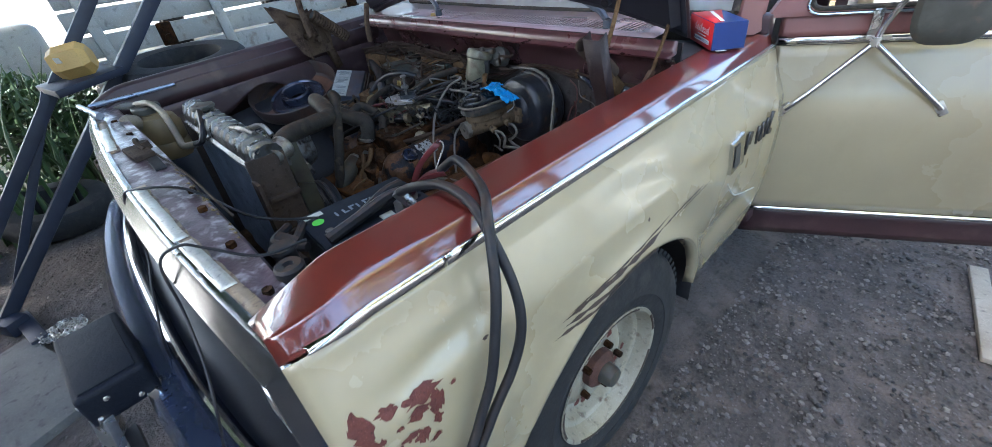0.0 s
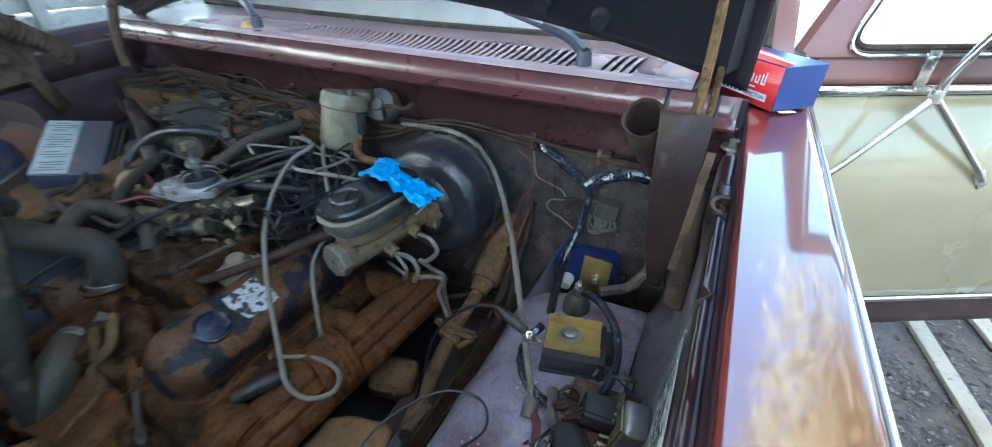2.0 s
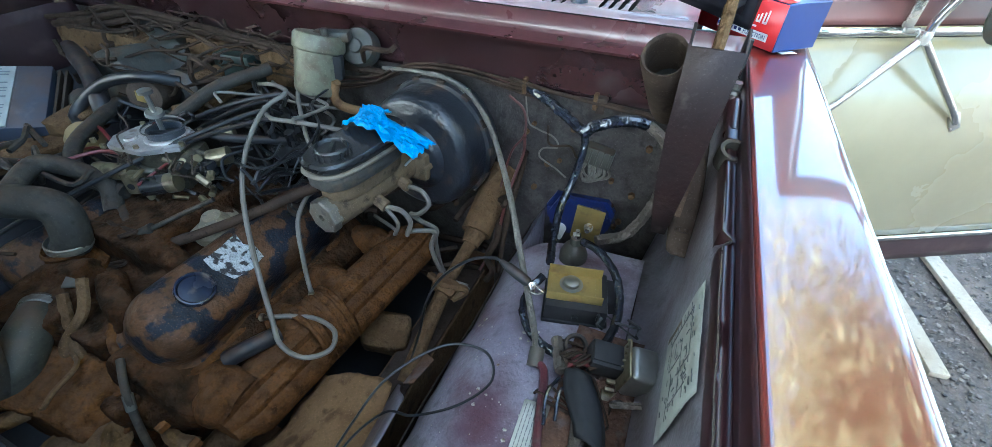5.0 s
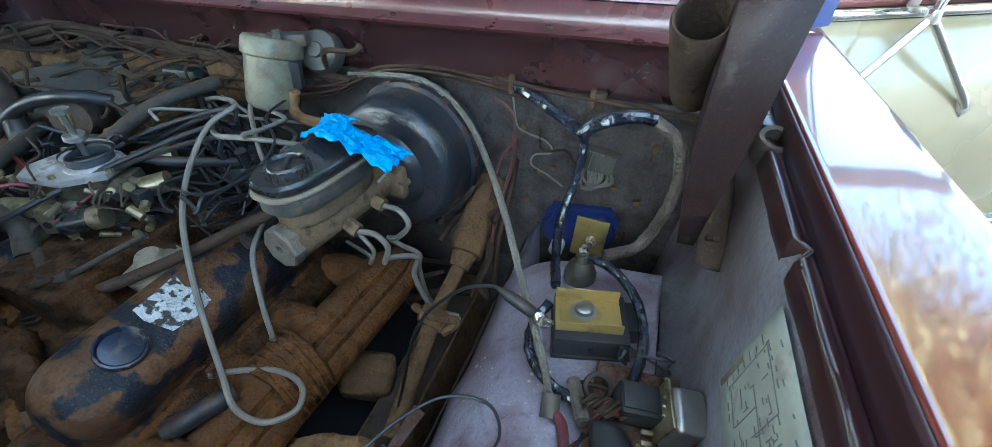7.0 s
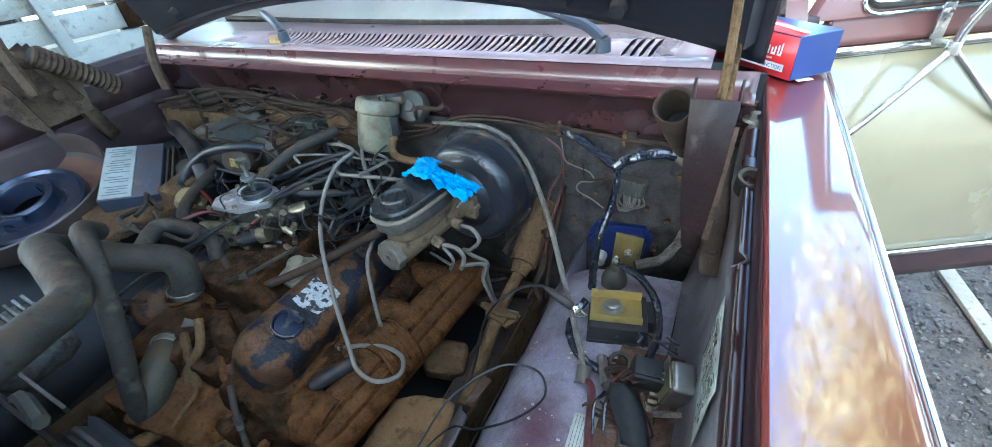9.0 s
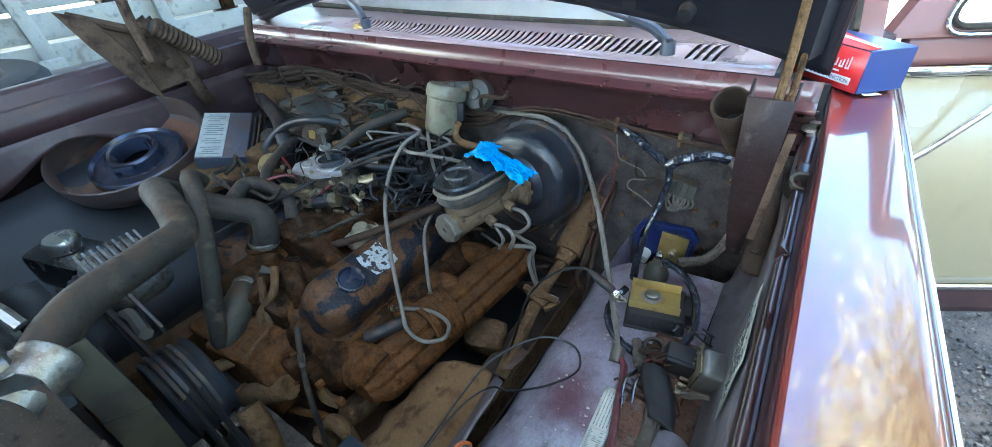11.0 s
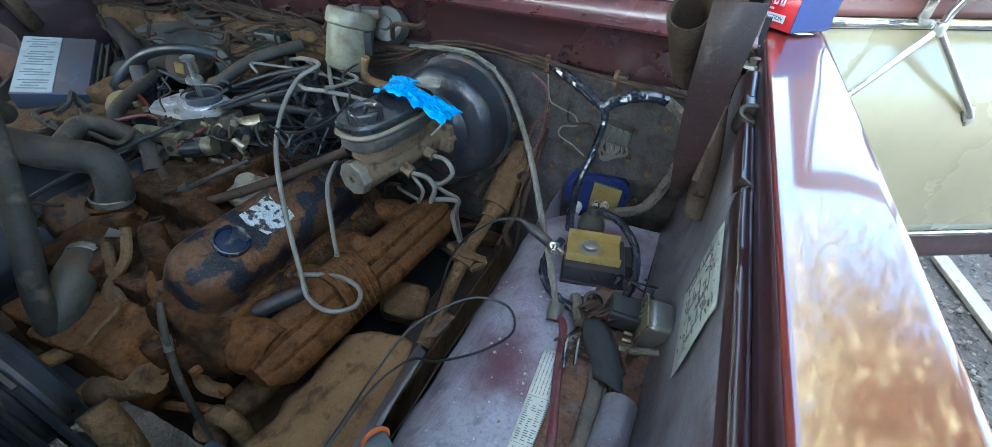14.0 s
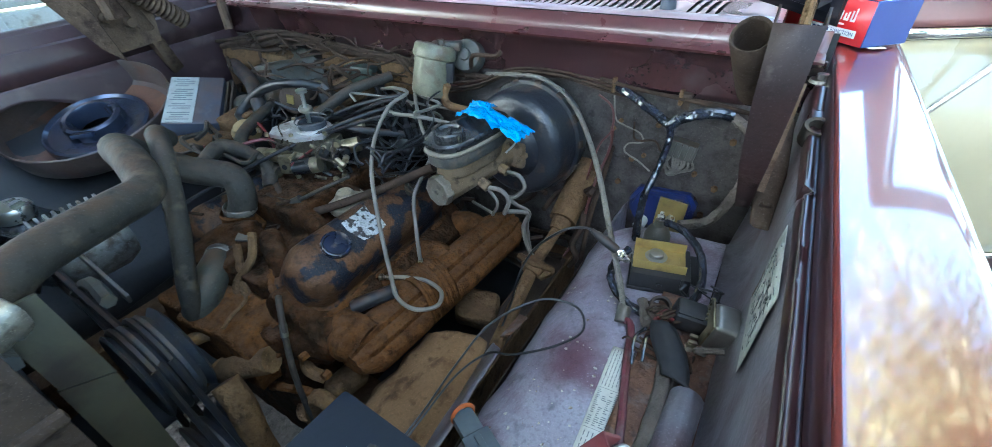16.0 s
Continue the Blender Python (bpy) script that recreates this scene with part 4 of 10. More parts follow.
def build_underbody():
    """Chassis rail, crossmember and added black sheets that close the bay below and keep it dark."""
    bm = B()
    sheet(bm, lambda y, v: (0.15 + 0.36 * v, y, 0.44 - 0.03 * math.sin(v * math.pi) + 0.008 * noise.noise((y * 6, v * 4, 2))), steps(-1.15, -0.005, 24), steps(0, 1, 6))
    sheet(bm, lambda y, v: (-0.15 - 0.36 * v, y, 0.44), steps(-1.15, -0.005, 12), steps(0, 1, 4))
    pieces("dark_bay_sheet", bm, black_dull, truck, "added black sheet standing in for the dark under the bay", thick=0.004)
    bm = B()
    box(bm, (0.40, -0.52, 0.50), (0.07, 0.95, 0.11), None, 0.012)
    part("chassis_rail", bm, hinge_dirt, truck, "grimy chassis rail")


build_underbody()


def build_firewall():
    bm = B()
    def f(x, v):
        z = 0.36 + 0.68 * v
        y = 0.004 * noise.noise((x * 6, z * 6, 1)) + 0.012 * math.exp(-((x) / 0.25) ** 2) * (1 - v)
        return (x, y, z)
    sheet(bm, f, steps(-0.86, 0.86, 50), steps(0, 1, 20))
    wall = part("firewall", bm, dirt_wall, truck, "grimy brown firewall with wires and clips", thick=0.003)
    bm = B()
    sheet(bm, lambda x, v: (x, [-0.004, -0.004, -0.006, -0.015, -0.028, -0.036][v] + 0.002 * noise.noise((x * 7, v, 0)), [1.022, 1.034, 1.062, 1.095, 1.112, 1.121][v] + 0.002 * noise.noise((x * 9, 4, v))), steps(-0.855, 0.845, 70), list(range(6)))
    part("plenum_front", bm, plenum_maroon, truck, "dull maroon plenum face under the cowl", thick=0.002, angle=60)
    bm = B()
    def lip(x, v):
        bent = 0.006 * noise.noise((x * 11, 0, 3)) + 0.008 * math.exp(-((x - 0.62) / 0.03) ** 2) - 0.008 * math.exp(-((x + 0.2) / 0.05) ** 2)
        return (x, [-0.036, -0.046, -0.050, -0.030, -0.012, -0.010][v] - bent * (v in (1, 2)), [1.119, 1.117, 1.1215, 1.124, 1.126, 1.160][v] + 0.3 * bent * (v in (1, 2)))
    sheet(bm, lip, steps(-0.86, 0.84, 110), list(range(6)))
    part("seam_lip", bm, chipped_lip, truck, "bent maroon seam lip with bare edges", thick=0.0014, angle=50)
    bm = B()
    for x in (-0.62, -0.18, 0.02, 0.30, 0.56):
        cyl(bm, (x, -0.03, 1.123), (x, -0.03, 1.128), 0.006, 0.005, 8)
    pieces("seam_bolt", bm, hinge_dirt, truck)
    return wall


build_firewall()


def build_cowl():
    """The panel below the windscreen, cut through by slanting slots."""
    y0, y1, z0, z1 = -0.010, 0.245, 1.163, 1.172
    zed = lambda y: z0 + (z1 - z0) * (y - y0) / (y1 - y0)
    xl, xr = -0.86, 0.765
    verts, faces = [], []
    def quad(a, b, c, d):
        n = len(verts)
        verts.extend([(x, y, zed(y)) for x, y in (a, b, c, d)])
        faces.append((n, n + 1, n + 2, n + 3))
    sy0, sy1 = 0.030, 0.150
    quad((xl, y0), (xr, y0), (xr, sy0), (xl, sy0))
    quad((xl, sy1), (xr, sy1), (xr, y1), (xl, y1))
    slots = []
    n, first, last, w = 62, -0.40, 0.66, 0.0086
    for k in range(n):
        x = first + (last - first) * k / (n - 1)
        if 0.545 < x < 0.60:
            continue
        slots.append(x)
    lean = lambda x: -0.05 * max(-0.2, min(1.0, (0.55 - x) / 0.7))
    def sx(x, y, side):
        t = (y - sy0) / (sy1 - sy0)
        bend = lean(x) * (t - 0.5) * 2 * 0.5 + 0.012 * math.sin(t * math.pi) * (lean(x) / -0.05)
        end = math.sqrt(max(0.0, 1 - (2 * t - 1) ** 8))
        return x + bend + side * w * 0.5 * end
    rows = steps(sy0, sy1, 10)
    edges = [(lambda y: xl)] + [e for x in slots for e in ((lambda y, x=x: sx(x, y, -1)), (lambda y, x=x: sx(x, y, 1)))] + [(lambda y: xr)]
    for k in range(0, len(edges), 2):
        for a, b in zip(rows, rows[1:]):
            quad((edges[k](a), a), (edges[k + 1](a), a), (edges[k + 1](b), b), (edges[k](b), b))
    bm = B()
    vs = [bm.verts.new(v) for v in verts]
    for f in faces:
        bm.faces.new([vs[i] for i in f])
    bmesh.ops.remove_doubles(bm, verts=bm.verts, dist=0.0004)
    part("cowl_panel", bm, maroon_sky_sheen, truck, "faded maroon cowl panel paled for its sky sheen, with a long row of slanting vent slots", thick=0.0022, angle=20)
    bm = B()
    box(bm, (0, 0.11, 1.10), (1.70, 0.22, 0.01))
    box(bm, (0, 0.0, 1.13), (1.70, 0.008, 0.05))
    part("plenum_floor", bm, black_dull, truck)


build_cowl()

# ---- the pickup: cab, windscreen, bonnet ----
def build_cab():
    bm = B()
    def f(u, v):
        x = -0.865 + 1.73 * u
        bow = 0.07 * (1 - (2 * u - 1) ** 2)
        return (x * (1 - 0.10 * v), 0.30 - bow * 0.8 + 0.36 * v, 1.178 + 0.527 * v)
    sheet(bm, f, steps(0, 1, 14), steps(0, 1, 4))
    g = part("windscreen", bm, glass_dusty_hazed, truck, "dusty windscreen, whitened by a film for the bright sky it mirrors", thick=0.004)
    g.visible_shadow = False
    bm = B()
    line = [f(u, 0) for u in steps(0, 1, 20)]
    tube(bm, [(x, y - 0.006, z - 0.004) for x, y, z in line], 0.010, 8)
    tube(bm, [f(0, v) for v in steps(0, 1, 6)], 0.012, 8)
    tube(bm, [f(1, v) for v in steps(0, 1, 6)], 0.012, 8)
    part("windscreen_seal", bm, rubber, truck, "grey rubber windscreen seal")
    bm = B()
    for s in (-1, 1):
        prism(bm, [(s * 0.872, 0.285, 1.114), (s * 0.915, 0.315, 1.114), (s * 0.915, 0.375, 1.114), (s * 0.825, 0.76, 1.74), (s * 0.785, 0.68, 1.74)], (0, 0, 0), (s * 0.014, 0, 0))
    pieces("windscreen_pillar", bm, maroon_faded, truck)
    bm = B()
    sheet(bm, lambda x, y: (x, y, 1.75 - 0.05 * (x / 0.8) ** 2), steps(-0.80, 0.80, 12), steps(0.64, 1.75, 6))
    part("roof", bm, cream, truck, thick=0.03)
    bm = B()
    box(bm, (0, 0.42, 1.12), (1.52, 0.30, 0.09), None, 0.03)
    box(bm, (0, 1.10, 0.75), (1.45, 0.5, 0.22), None, 0.06)
    box(bm, (0, 1.42, 1.05), (1.45, 0.14, 0.6), Euler((-0.15, 0, 0)).to_matrix(), 0.05)
    part("cab_trim", bm, seat_cloth, truck, "dark dashboard and bench seat in the cab")
    bm = B()
    box(bm, (0, 1.75, 0.85), (1.60, 0.03, 0.62))
    for s in (-1, 1):
        box(bm, (s * 0.76, 1.75, 1.40), (0.10, 0.03, 0.55))
        box(bm, (s * 0.90, 1.63, 1.10), (0.05, 0.22, 1.3))
    box(bm, (-0.95, 1.0, 0.80), (0.05, 1.25, 0.62), None, 0.02)
    box(bm, (0, 1.0, 0.46), (1.8, 1.5, 0.05))
    part("cab_shell", bm, maroon_old, truck)
    bm = B()
    box(bm, (0.90, 0.40, 0.80), (0.10, 0.05, 0.72), None, 0.01)
    box(bm, (0.955, 1.0, 0.43), (0.14, 1.25, 0.06), None, 0.02)
    part("door_jamb", bm, maroon_old, truck)
    bm = B()
    for s in (-1, 1):
        box(bm, (s * 0.93, 2.75, 0.78), (0.12, 1.95, 0.55), None, 0.04)
    box(bm, (0, 2.75, 0.62), (1.8, 1.95, 0.05))
    box(bm, (0, 3.70, 0.80), (1.8, 0.06, 0.5), None, 0.02)
    part("load_bed", bm, cream, truck)
    bm = B()
    for s in (-1, 1):
        box(bm, (s * 0.40, 1.0, 0.48), (0.08, 4.6, 0.14), None, 0.01)
    box(bm, (0, -0.62, 0.42), (0.85, 0.14, 0.12), None, 0.02)
    part("chassis", bm, mud, truck, "dusty chassis rails")
    for x in (-0.95, 0.75):
        bm = B()
        lathe(bm, (x, 2.75, 0.36), (1, 0, 0), [(0.0, 0.02), (0.2, 0.02), (0.30, 0.0), (0.355, 0.03), (0.355, 0.17), (0.3, 0.2), (0, 0.2)], 36)
        part("rear_wheel", bm, tyre_rubber, truck)
    bm = B()
    lathe(bm, (-1.02, WHEEL_Y, 0.37), (1, 0, 0), [(0.0, 0.02), (0.2, 0.02), (0.30, 0.0), (0.355, 0.03), (0.355, 0.17), (0.3, 0.2), (0, 0.2)], 36)
    part("far_wheel", bm, tyre_rubber, truck)


build_cab()


def build_wipers():
    for base, tip in (((-0.315, 0.055, 1.169), (-0.62, 0.215, 1.240)), ((0.565, 0.055, 1.169), (0.33, 0.205, 1.223))):
        w = thing_part("wiper", truck)
        b, t = Vector(base), Vector(tip)
        bm = B()
        cyl(bm, b - Vector((0, 0, 0.006)), b + Vector((0, 0, 0.022)), 0.016, 0.013, 14)
        tube(bm, [b + Vector((0, 0, 0.018)), b.lerp(t, 0.18) + Vector((0, 0, 0.028)), b.lerp(t, 0.45) + Vector((0, 0, 0.02))], 0.011, 8)
        part("wiper_pivot", bm, blue_steel, w, "grey wiper pivot and knuckle")
        bm = B()
        tube(bm, [b.lerp(t, 0.4) + Vector((0, 0, 0.02)), t], 0.0055, 6, smooth=False)
        tube(bm, [t + Vector((0.12, 0.005, 0.0)), t + Vector((-0.28, 0.06, 0.09))], 0.005, 6, smooth=False)
        pieces("wiper_arm", bm, blue_steel, w)
    bm = B()
    cyl(bm, (-0.345, 0.045, 1.164), (-0.345, 0.045, 1.178), 0.013, 0.008, 10)
    box(bm, (-0.335, 0.05, 1.168), (0.05, 0.02, 0.01), None, 0.004)
    part("washer_jet", bm, yellow_case, truck, "amber washer jet cap")


build_wipers()


def build_bonnet():
    """Raised on its rear hinges, its underside towards the engine."""
    hood = thing_part("bonnet", truck)
    ang = radians(68)
    def f(u, v):
        x = -0.845 + 1.69 * u
        crown = 0.115 * (1 - abs(2 * u - 1) ** 2.2)
        along = 1.22 * v
        back = 0.055 - along * math.cos(ang) + 0
        z = 1.155 + along * math.sin(ang) + crown * (1 - 0.25 * v)
        return (x, back + crown * 0.25 * v, z)
    bm = B()
    sheet(bm, f, steps(0, 1, 34), steps(0, 1, 12))
    part("bonnet_skin", bm, maroon_old, hood, thick=0.006)
    bm = B()
    n = Vector((0, -math.sin(ang), -math.cos(ang)))
    def low(u, v, d=0.022):
        p = Vector(f(0.003 + 0.994 * u, 0.004 + 0.985 * v)) + n * (d if 0.015 < u < 0.985 and v > 0.02 else 0.009)
        return p
    sheet(bm, lambda u, v: low(u, v, 0.016 + 0.022 * (1 if v < 0.12 or v > 0.9 or u < 0.08 or u > 0.92 or abs(u - 0.5) < 0.05 or abs(abs(u - 0.5) - (0.1 + 0.3 * v)) < 0.04 else 0)), [0, 0.01] + steps(0.02, 0.98, 48) + [0.99, 1], [0, 0.015] + steps(0.03, 1, 23))
    part("bonnet_frame", bm, hood_black, hood, "black underside frame of the raised bonnet", thick=0.004, angle=30)
    bm = B()
    for u, v in ((0.86, 0.05), (0.80, 0.05), (0.9, 0.18), (0.12, 0.05), (0.3, 0.05), (0.7, 0.05)):
        p = low(u, v, 0.04)
        cyl(bm, p, p + n * 0.02, 0.016, 0.013, 12)
    pieces("bonnet_buffer", bm, rubber_black, hood)
    for s in (1, -1):
        h = thing_part("bonnet_hinge", truck)
        bm = B()
        # channel arm: rises from the inner wing, forward and up
        def arm(k, v):
            c = [Vector((0.790, -0.250, 0.968)), Vector((0.787, -0.275, 1.05)), Vector((0.786, -0.305, 1.14)), Vector((0.786, -0.335, 1.240))][k]
            wd = [0.008, 0.016, 0.021, 0.023][k]
            o = [(-wd, 0.016), (-wd, -0.016), (wd, -0.016), (wd, 0.016)][v]
            p = c + Vector((o[0], o[1] * 0.9, o[1] * 0.4))
            return (s * p.x, p.y, p.z)
        sheet(bm, arm, [0, 1, 2, 3], [0, 1, 2, 3])
        part("hinge_arm", bm, hinge_dark if s > 0 else hinge_tan, h, "maroon channel hinge arm, worn to brown", thick=0.003, angle=25)
        bm = B()
        pts = []
        a, b = Vector((s * 0.742, -0.335, 1.225)), Vector((s * 0.762, -0.185, 1.095))
        u, v, _ = frame_of(b - a)
        for k in range(12 * 15):
            t = k / 12 * math.tau
            pts.append(a + (b - a) * k / (12 * 15) + 0.021 * (math.cos(t) * u + math.sin(t) * v))
        if s > 0:
            n = (b - a).normalized()
            rim = [(0.0190, 0.150), (0.0190, 0.004), (0.0198, 0.0), (0.0218, -0.002), (0.0232, 0.003), (0.0228, 0.060), (0.0226, 0.130), (0.0215, 0.150), (0.0190, 0.150)]
            lathe(bm, a + n * 0.016, n, rim, 30)
            for q in bm.verts:
                q.co += 0.0012 * noise.noise_vector(q.co * 30)
            part("hinge_cup", bm, hinge_dirt, h, "open rolled steel cup, brown with dust")
            bm = B()
            cyl(bm, a + n * 0.09, a + n * 0.095, 0.0190, 0.0190, 20)
            part("cup_floor", bm, black_dull, h)
            bm = B()
            prism(bm, [a + n * 0.05 + Vector((0.026, 0, -0.002)), Vector((0.772, -0.315, 1.16)), Vector((0.782, -0.25, 1.03)), b + Vector((0.016, 0.01, -0.02))], (0, 0.002, 0), (0, -0.002, 0))
            part("hinge_web", bm, mud, h, "tan dusty web between cup and arm")
        else:
            tube(bm, pts, 0.0066, 6, smooth=False)
            part("hinge_spring", bm, hinge_tan, h, "dusty close-wound spring")
            bm = B()
            cyl(bm, a, b, 0.018, 0.018, 14)
            part("spring_core", bm, black_dull, h)
        bm = B()
        if s > 0:
            tube(bm, [(0.788, -0.300, 1.165), (0.789, -0.292, 1.19), (0.789, -0.245, 1.29), (0.77, -0.10, 1.60)], 0.0055, 8)
            tube(bm, [(0.806, -0.15, 0.985), (0.802, -0.10, 1.044), (0.800, -0.05, 1.115), (0.800, 0.003, 1.198), (0.798, 0.03, 1.24)], 0.0055, 8)
        else:
            tube(bm, [(-0.72, -0.38, 1.14), (-0.735, -0.38, 1.30), (-0.74, -0.34, 1.62)], 0.014, 8)
            tube(bm, [(-0.70, -0.10, 1.06), (-0.71, -0.09, 1.14), (-0.74, -0.05, 1.22)], 0.013, 8)
        pieces("hinge_link", bm, mud if s > 0 else hinge_tan, h, "thin dusty link rod")
        bm = B()
        if s > 0:
            prism(bm, [(0.800, -0.25, 0.985), (0.800, -0.225, 0.985), (0.812, -0.09, 1.095), (0.812, -0.11, 1.105)], (0, 0, 0), (0.012, 0, 0))
        else:
            prism(bm, [(-0.74, -0.385, 1.035), (-0.74, -0.425, 1.075), (-0.75, -0.49, 1.20), (-0.76, -0.525, 1.29), (-0.75, -0.46, 1.265), (-0.74, -0.41, 1.16)], (0, 0, 0), (0.006, -0.003, 0))
            prism(bm, [(-0.77, -0.40, 1.05), (-0.77, -0.27, 1.06), (-0.775, -0.255, 1.17), (-0.78, -0.33, 1.19), (-0.78, -0.45, 1.255), (-0.78, -0.46, 1.235)], (0, 0, 0), (0.005, 0, 0))
            tube(bm, [(-0.775, -0.50, 1.275), (-0.765, -0.26, 1.165)], 0.012, 8, smooth=False)
            for y, z in ((-0.33, 1.12), (-0.38, 1.14)):
                cyl(bm, (-0.765, y, z), (-0.745, y, z), 0.014, 0.012, 10)
        pieces("hinge_plate", bm, hinge_tan, h, "dusty brown hinge plate")


build_bonnet()


# ---- the open door and its mirror ----
HINGE, ALONG = Vector((0.985, 0.392, 0)), Vector((0.872, 0.489, 0)).normalized()
OUT = Vector((ALONG.y, -ALONG.x, 0))


def door_at(s, z, o=0.0):
    return HINGE + ALONG * s + OUT * o + Vector((0, 0, z))


def door_bulge(z):
    return float(np.interp(z, [0.40, 0.52, 0.64, 0.74, 0.84, 0.92, 0.985, 1.03, 1.07, 1.25], [0.0, 0.018, 0.030, 0.036, 0.035, 0.022, 0.0, -0.012, -0.022, -0.05]))


def build_door():
    door = thing_part("door", truck)
    cols = [0.0, 0.012] + steps(0.05, 1.07, 12) + [1.108, 1.12]
    def f(s, z):
        e = 0.012 if s in (0.0, 1.12) else 0
        return door_at(s, z, door_bulge(z) - e + 0.0015 * noise.noise((s * 4, z * 5, 8)))
    bm = B()
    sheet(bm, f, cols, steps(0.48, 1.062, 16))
    part("door_skin", bm, cream_shaded, door, "cream lower door skin with small chips", thick=0.002)
    bm = B()
    sheet(bm, f, cols, steps(1.088, 1.150, 4))
    part("door_upper", bm, maroon_faded, door, "maroon strip below the window", thick=0.002)
    bm = B()
    for z, h in ((1.075, 0.012), (0.467, 0.011)):
        sheet(bm, lambda s, v: door_at(s, z + h * math.cos(math.pi * v), door_bulge(z) + 0.008 * math.sin(math.pi * v)), steps(0, 1.12, 12), steps(0, 1, 6))
    pieces("door_trim", bm, chrome, door, "chrome strip on the door", thick=0.001)
    bm = B()
    sheet(bm, lambda s, z: door_at(s, z, door_bulge(z) - 0.012), steps(0.01, 1.11, 10), steps(0.345, 0.455, 4))
    part("door_sill", bm, maroon_old, door, "dark maroon lower edge of the door", thick=0.002)
    bm = B()
    box(bm, door_at(0.56, 0.77, -0.095), (1.08, 0.03, 0.70), Euler((0, 0, math.atan2(ALONG.y, ALONG.x))).to_matrix())
    part("door_lining", bm, seat_cloth, door)
    # window surround: a plate with a rounded opening
    lean = lambda z: -0.022 - (z - 1.15) * 0.24
    def rounded(s0, s1, z0, z1, slope, r, n=6):
        cs = [(s0, z0), (s1, z0), (s1, z1), (s0 + slope, z1)]
        out = []
        for k in range(4):
            p0, p1, p2 = (Vector(cs[(k + j - 1) % 4]) for j in range(3))
            d0, d2 = (p0 - p1).normalized(), (p2 - p1).normalized()
            for j in range(n + 1):
                t = j / n
                a0, b0 = p1 + d0 * r, p1 + d2 * r
                q = (1 - t) ** 2 * a0 + 2 * t * (1 - t) * p1 + t * t * b0
                out.append((q.x, q.y))
        return out
    inner, outer = rounded(0.052, 1.04, 1.166, 1.62, 0.26, 0.06), rounded(-0.045, 1.12, 1.148, 1.70, 0.34, 0.012)
    bm = B()
    rings = [[bm.verts.new(door_at(s, z, lean(z) + o)) for s, z in path] for path, o in ((outer, -0.03), (outer, 0.0), (inner, 0.004), (inner, -0.03))]
    for p0, q0 in zip(rings, rings[1:]):
        for k in range(len(inner)):
            bm.faces.new((p0[k], p0[(k + 1) % len(inner)], q0[(k + 1) % len(inner)], q0[k]))
    part("window_frame", bm, maroon_faded, door, "maroon door window frame", angle=30)
    bm = B()
    tube(bm, [door_at(s, z, lean(z) + 0.002) for s, z in inner + inner[:1]], 0.008, 8, smooth=False)
    part("window_seal", bm, rubber, door, "dark rubber window seal")
    bm = B()
    rim = rounded(0.038, 1.054, 1.152, 1.634, 0.26, 0.07)
    tube(bm, [door_at(s, z, lean(z) + 0.006) for s, z in rim + rim[:1]], 0.0055, 8, smooth=False)
    part("window_trim", bm, chrome, door, "bright trim round the door window")
    return door


door = build_door()


def build_mirror():
    mirror = thing_part("mirror", truck)
    j = door_at(0.238, 1.080, 0.045)
    feet = [door_at(0.052, 0.872, 0.030), door_at(0.474, 0.873, 0.030)]
    bm = B()
    for f in feet:
        tube(bm, [f + OUT * 0.006, f.lerp(j, 0.25) + OUT * 0.012, j], 0.0085, 10)
    tube(bm, [j + Vector((0, 0, -0.012)), j + Vector((0.010, 0.005, 0.05)), j + Vector((0.055, 0.01, 0.16)), j + Vector((0.10, 0.03, 0.25)), j + Vector((0.15, 0.05, 0.24))], 0.0085, 10)
    part("mirror_arm", bm, chrome, mirror, "chrome tubular mirror arm")
    bm = B()
    for f in feet:
        box(bm, f + OUT * 0.004, (0.026, 0.007, 0.05), Euler((0, radians(40 if f is feet[0] else -35), math.atan2(ALONG.y, ALONG.x))).to_matrix(), 0.003)
        cyl(bm, f + OUT * 0.004, f + OUT * 0.013, 0.006, 0.006, 8)
    lathe(bm, j - Vector((0, 0, 0.012)), (0, 0, 1), [(0, 0), (0.013, 0), (0.014, 0.012), (0.012, 0.026), (0, 0.027)], 14)
    p = door_at(0.246, 1.125, -0.012)
    box(bm, p, (0.028, 0.006, 0.075), Euler((0, 0, math.atan2(ALONG.y, ALONG.x))).to_matrix(), 0.004)
    box(bm, p + Vector((0.02, -0.012, -0.04)), (0.06, 0.012, 0.012), Euler((0, 0, 0.3)).to_matrix(), 0.003)
    cyl(bm, p + Vector((0, 0, 0.02)), p + Vector((0, 0, 0.02)) + OUT * 0.01, 0.007, 0.006, 8)
    pieces("mirror_bracket", bm, zinc, mirror, "plated steel mirror bracket")
    bm = B()
    c = door_at(0.375, 1.205, 0.105)
    out = []
    d = ALONG
    for a in steps(0, math.tau, 28)[:-1]:
        ex = 0.098 * math.copysign(abs(math.cos(a)) ** 0.6, math.cos(a))
        ez = 0.125 * math.copysign(abs(math.sin(a)) ** 0.6, math.sin(a))
        out.append((ex, ez))
    rings = []
    for scale, depth in ((0.001, 0.028), (0.6, 0.026), (0.9, 0.016), (1.0, 0.0), (0.97, -0.006)):
        rings.append([bm.verts.new(c + d * (x * scale) + Vector((0, 0, z * scale)) + OUT * depth) for x, z in out])
    for p0, q0 in zip(rings, rings[1:]):
        for k in range(len(out)):
            bm.faces.new((p0[k], p0[(k + 1) % len(out)], q0[(k + 1) % len(out)], q0[k]))
    bm.faces.new(rings[-1])
    part("mirror_head", bm, alloy_dull, mirror, "grey back of the mirror head")


build_mirror()

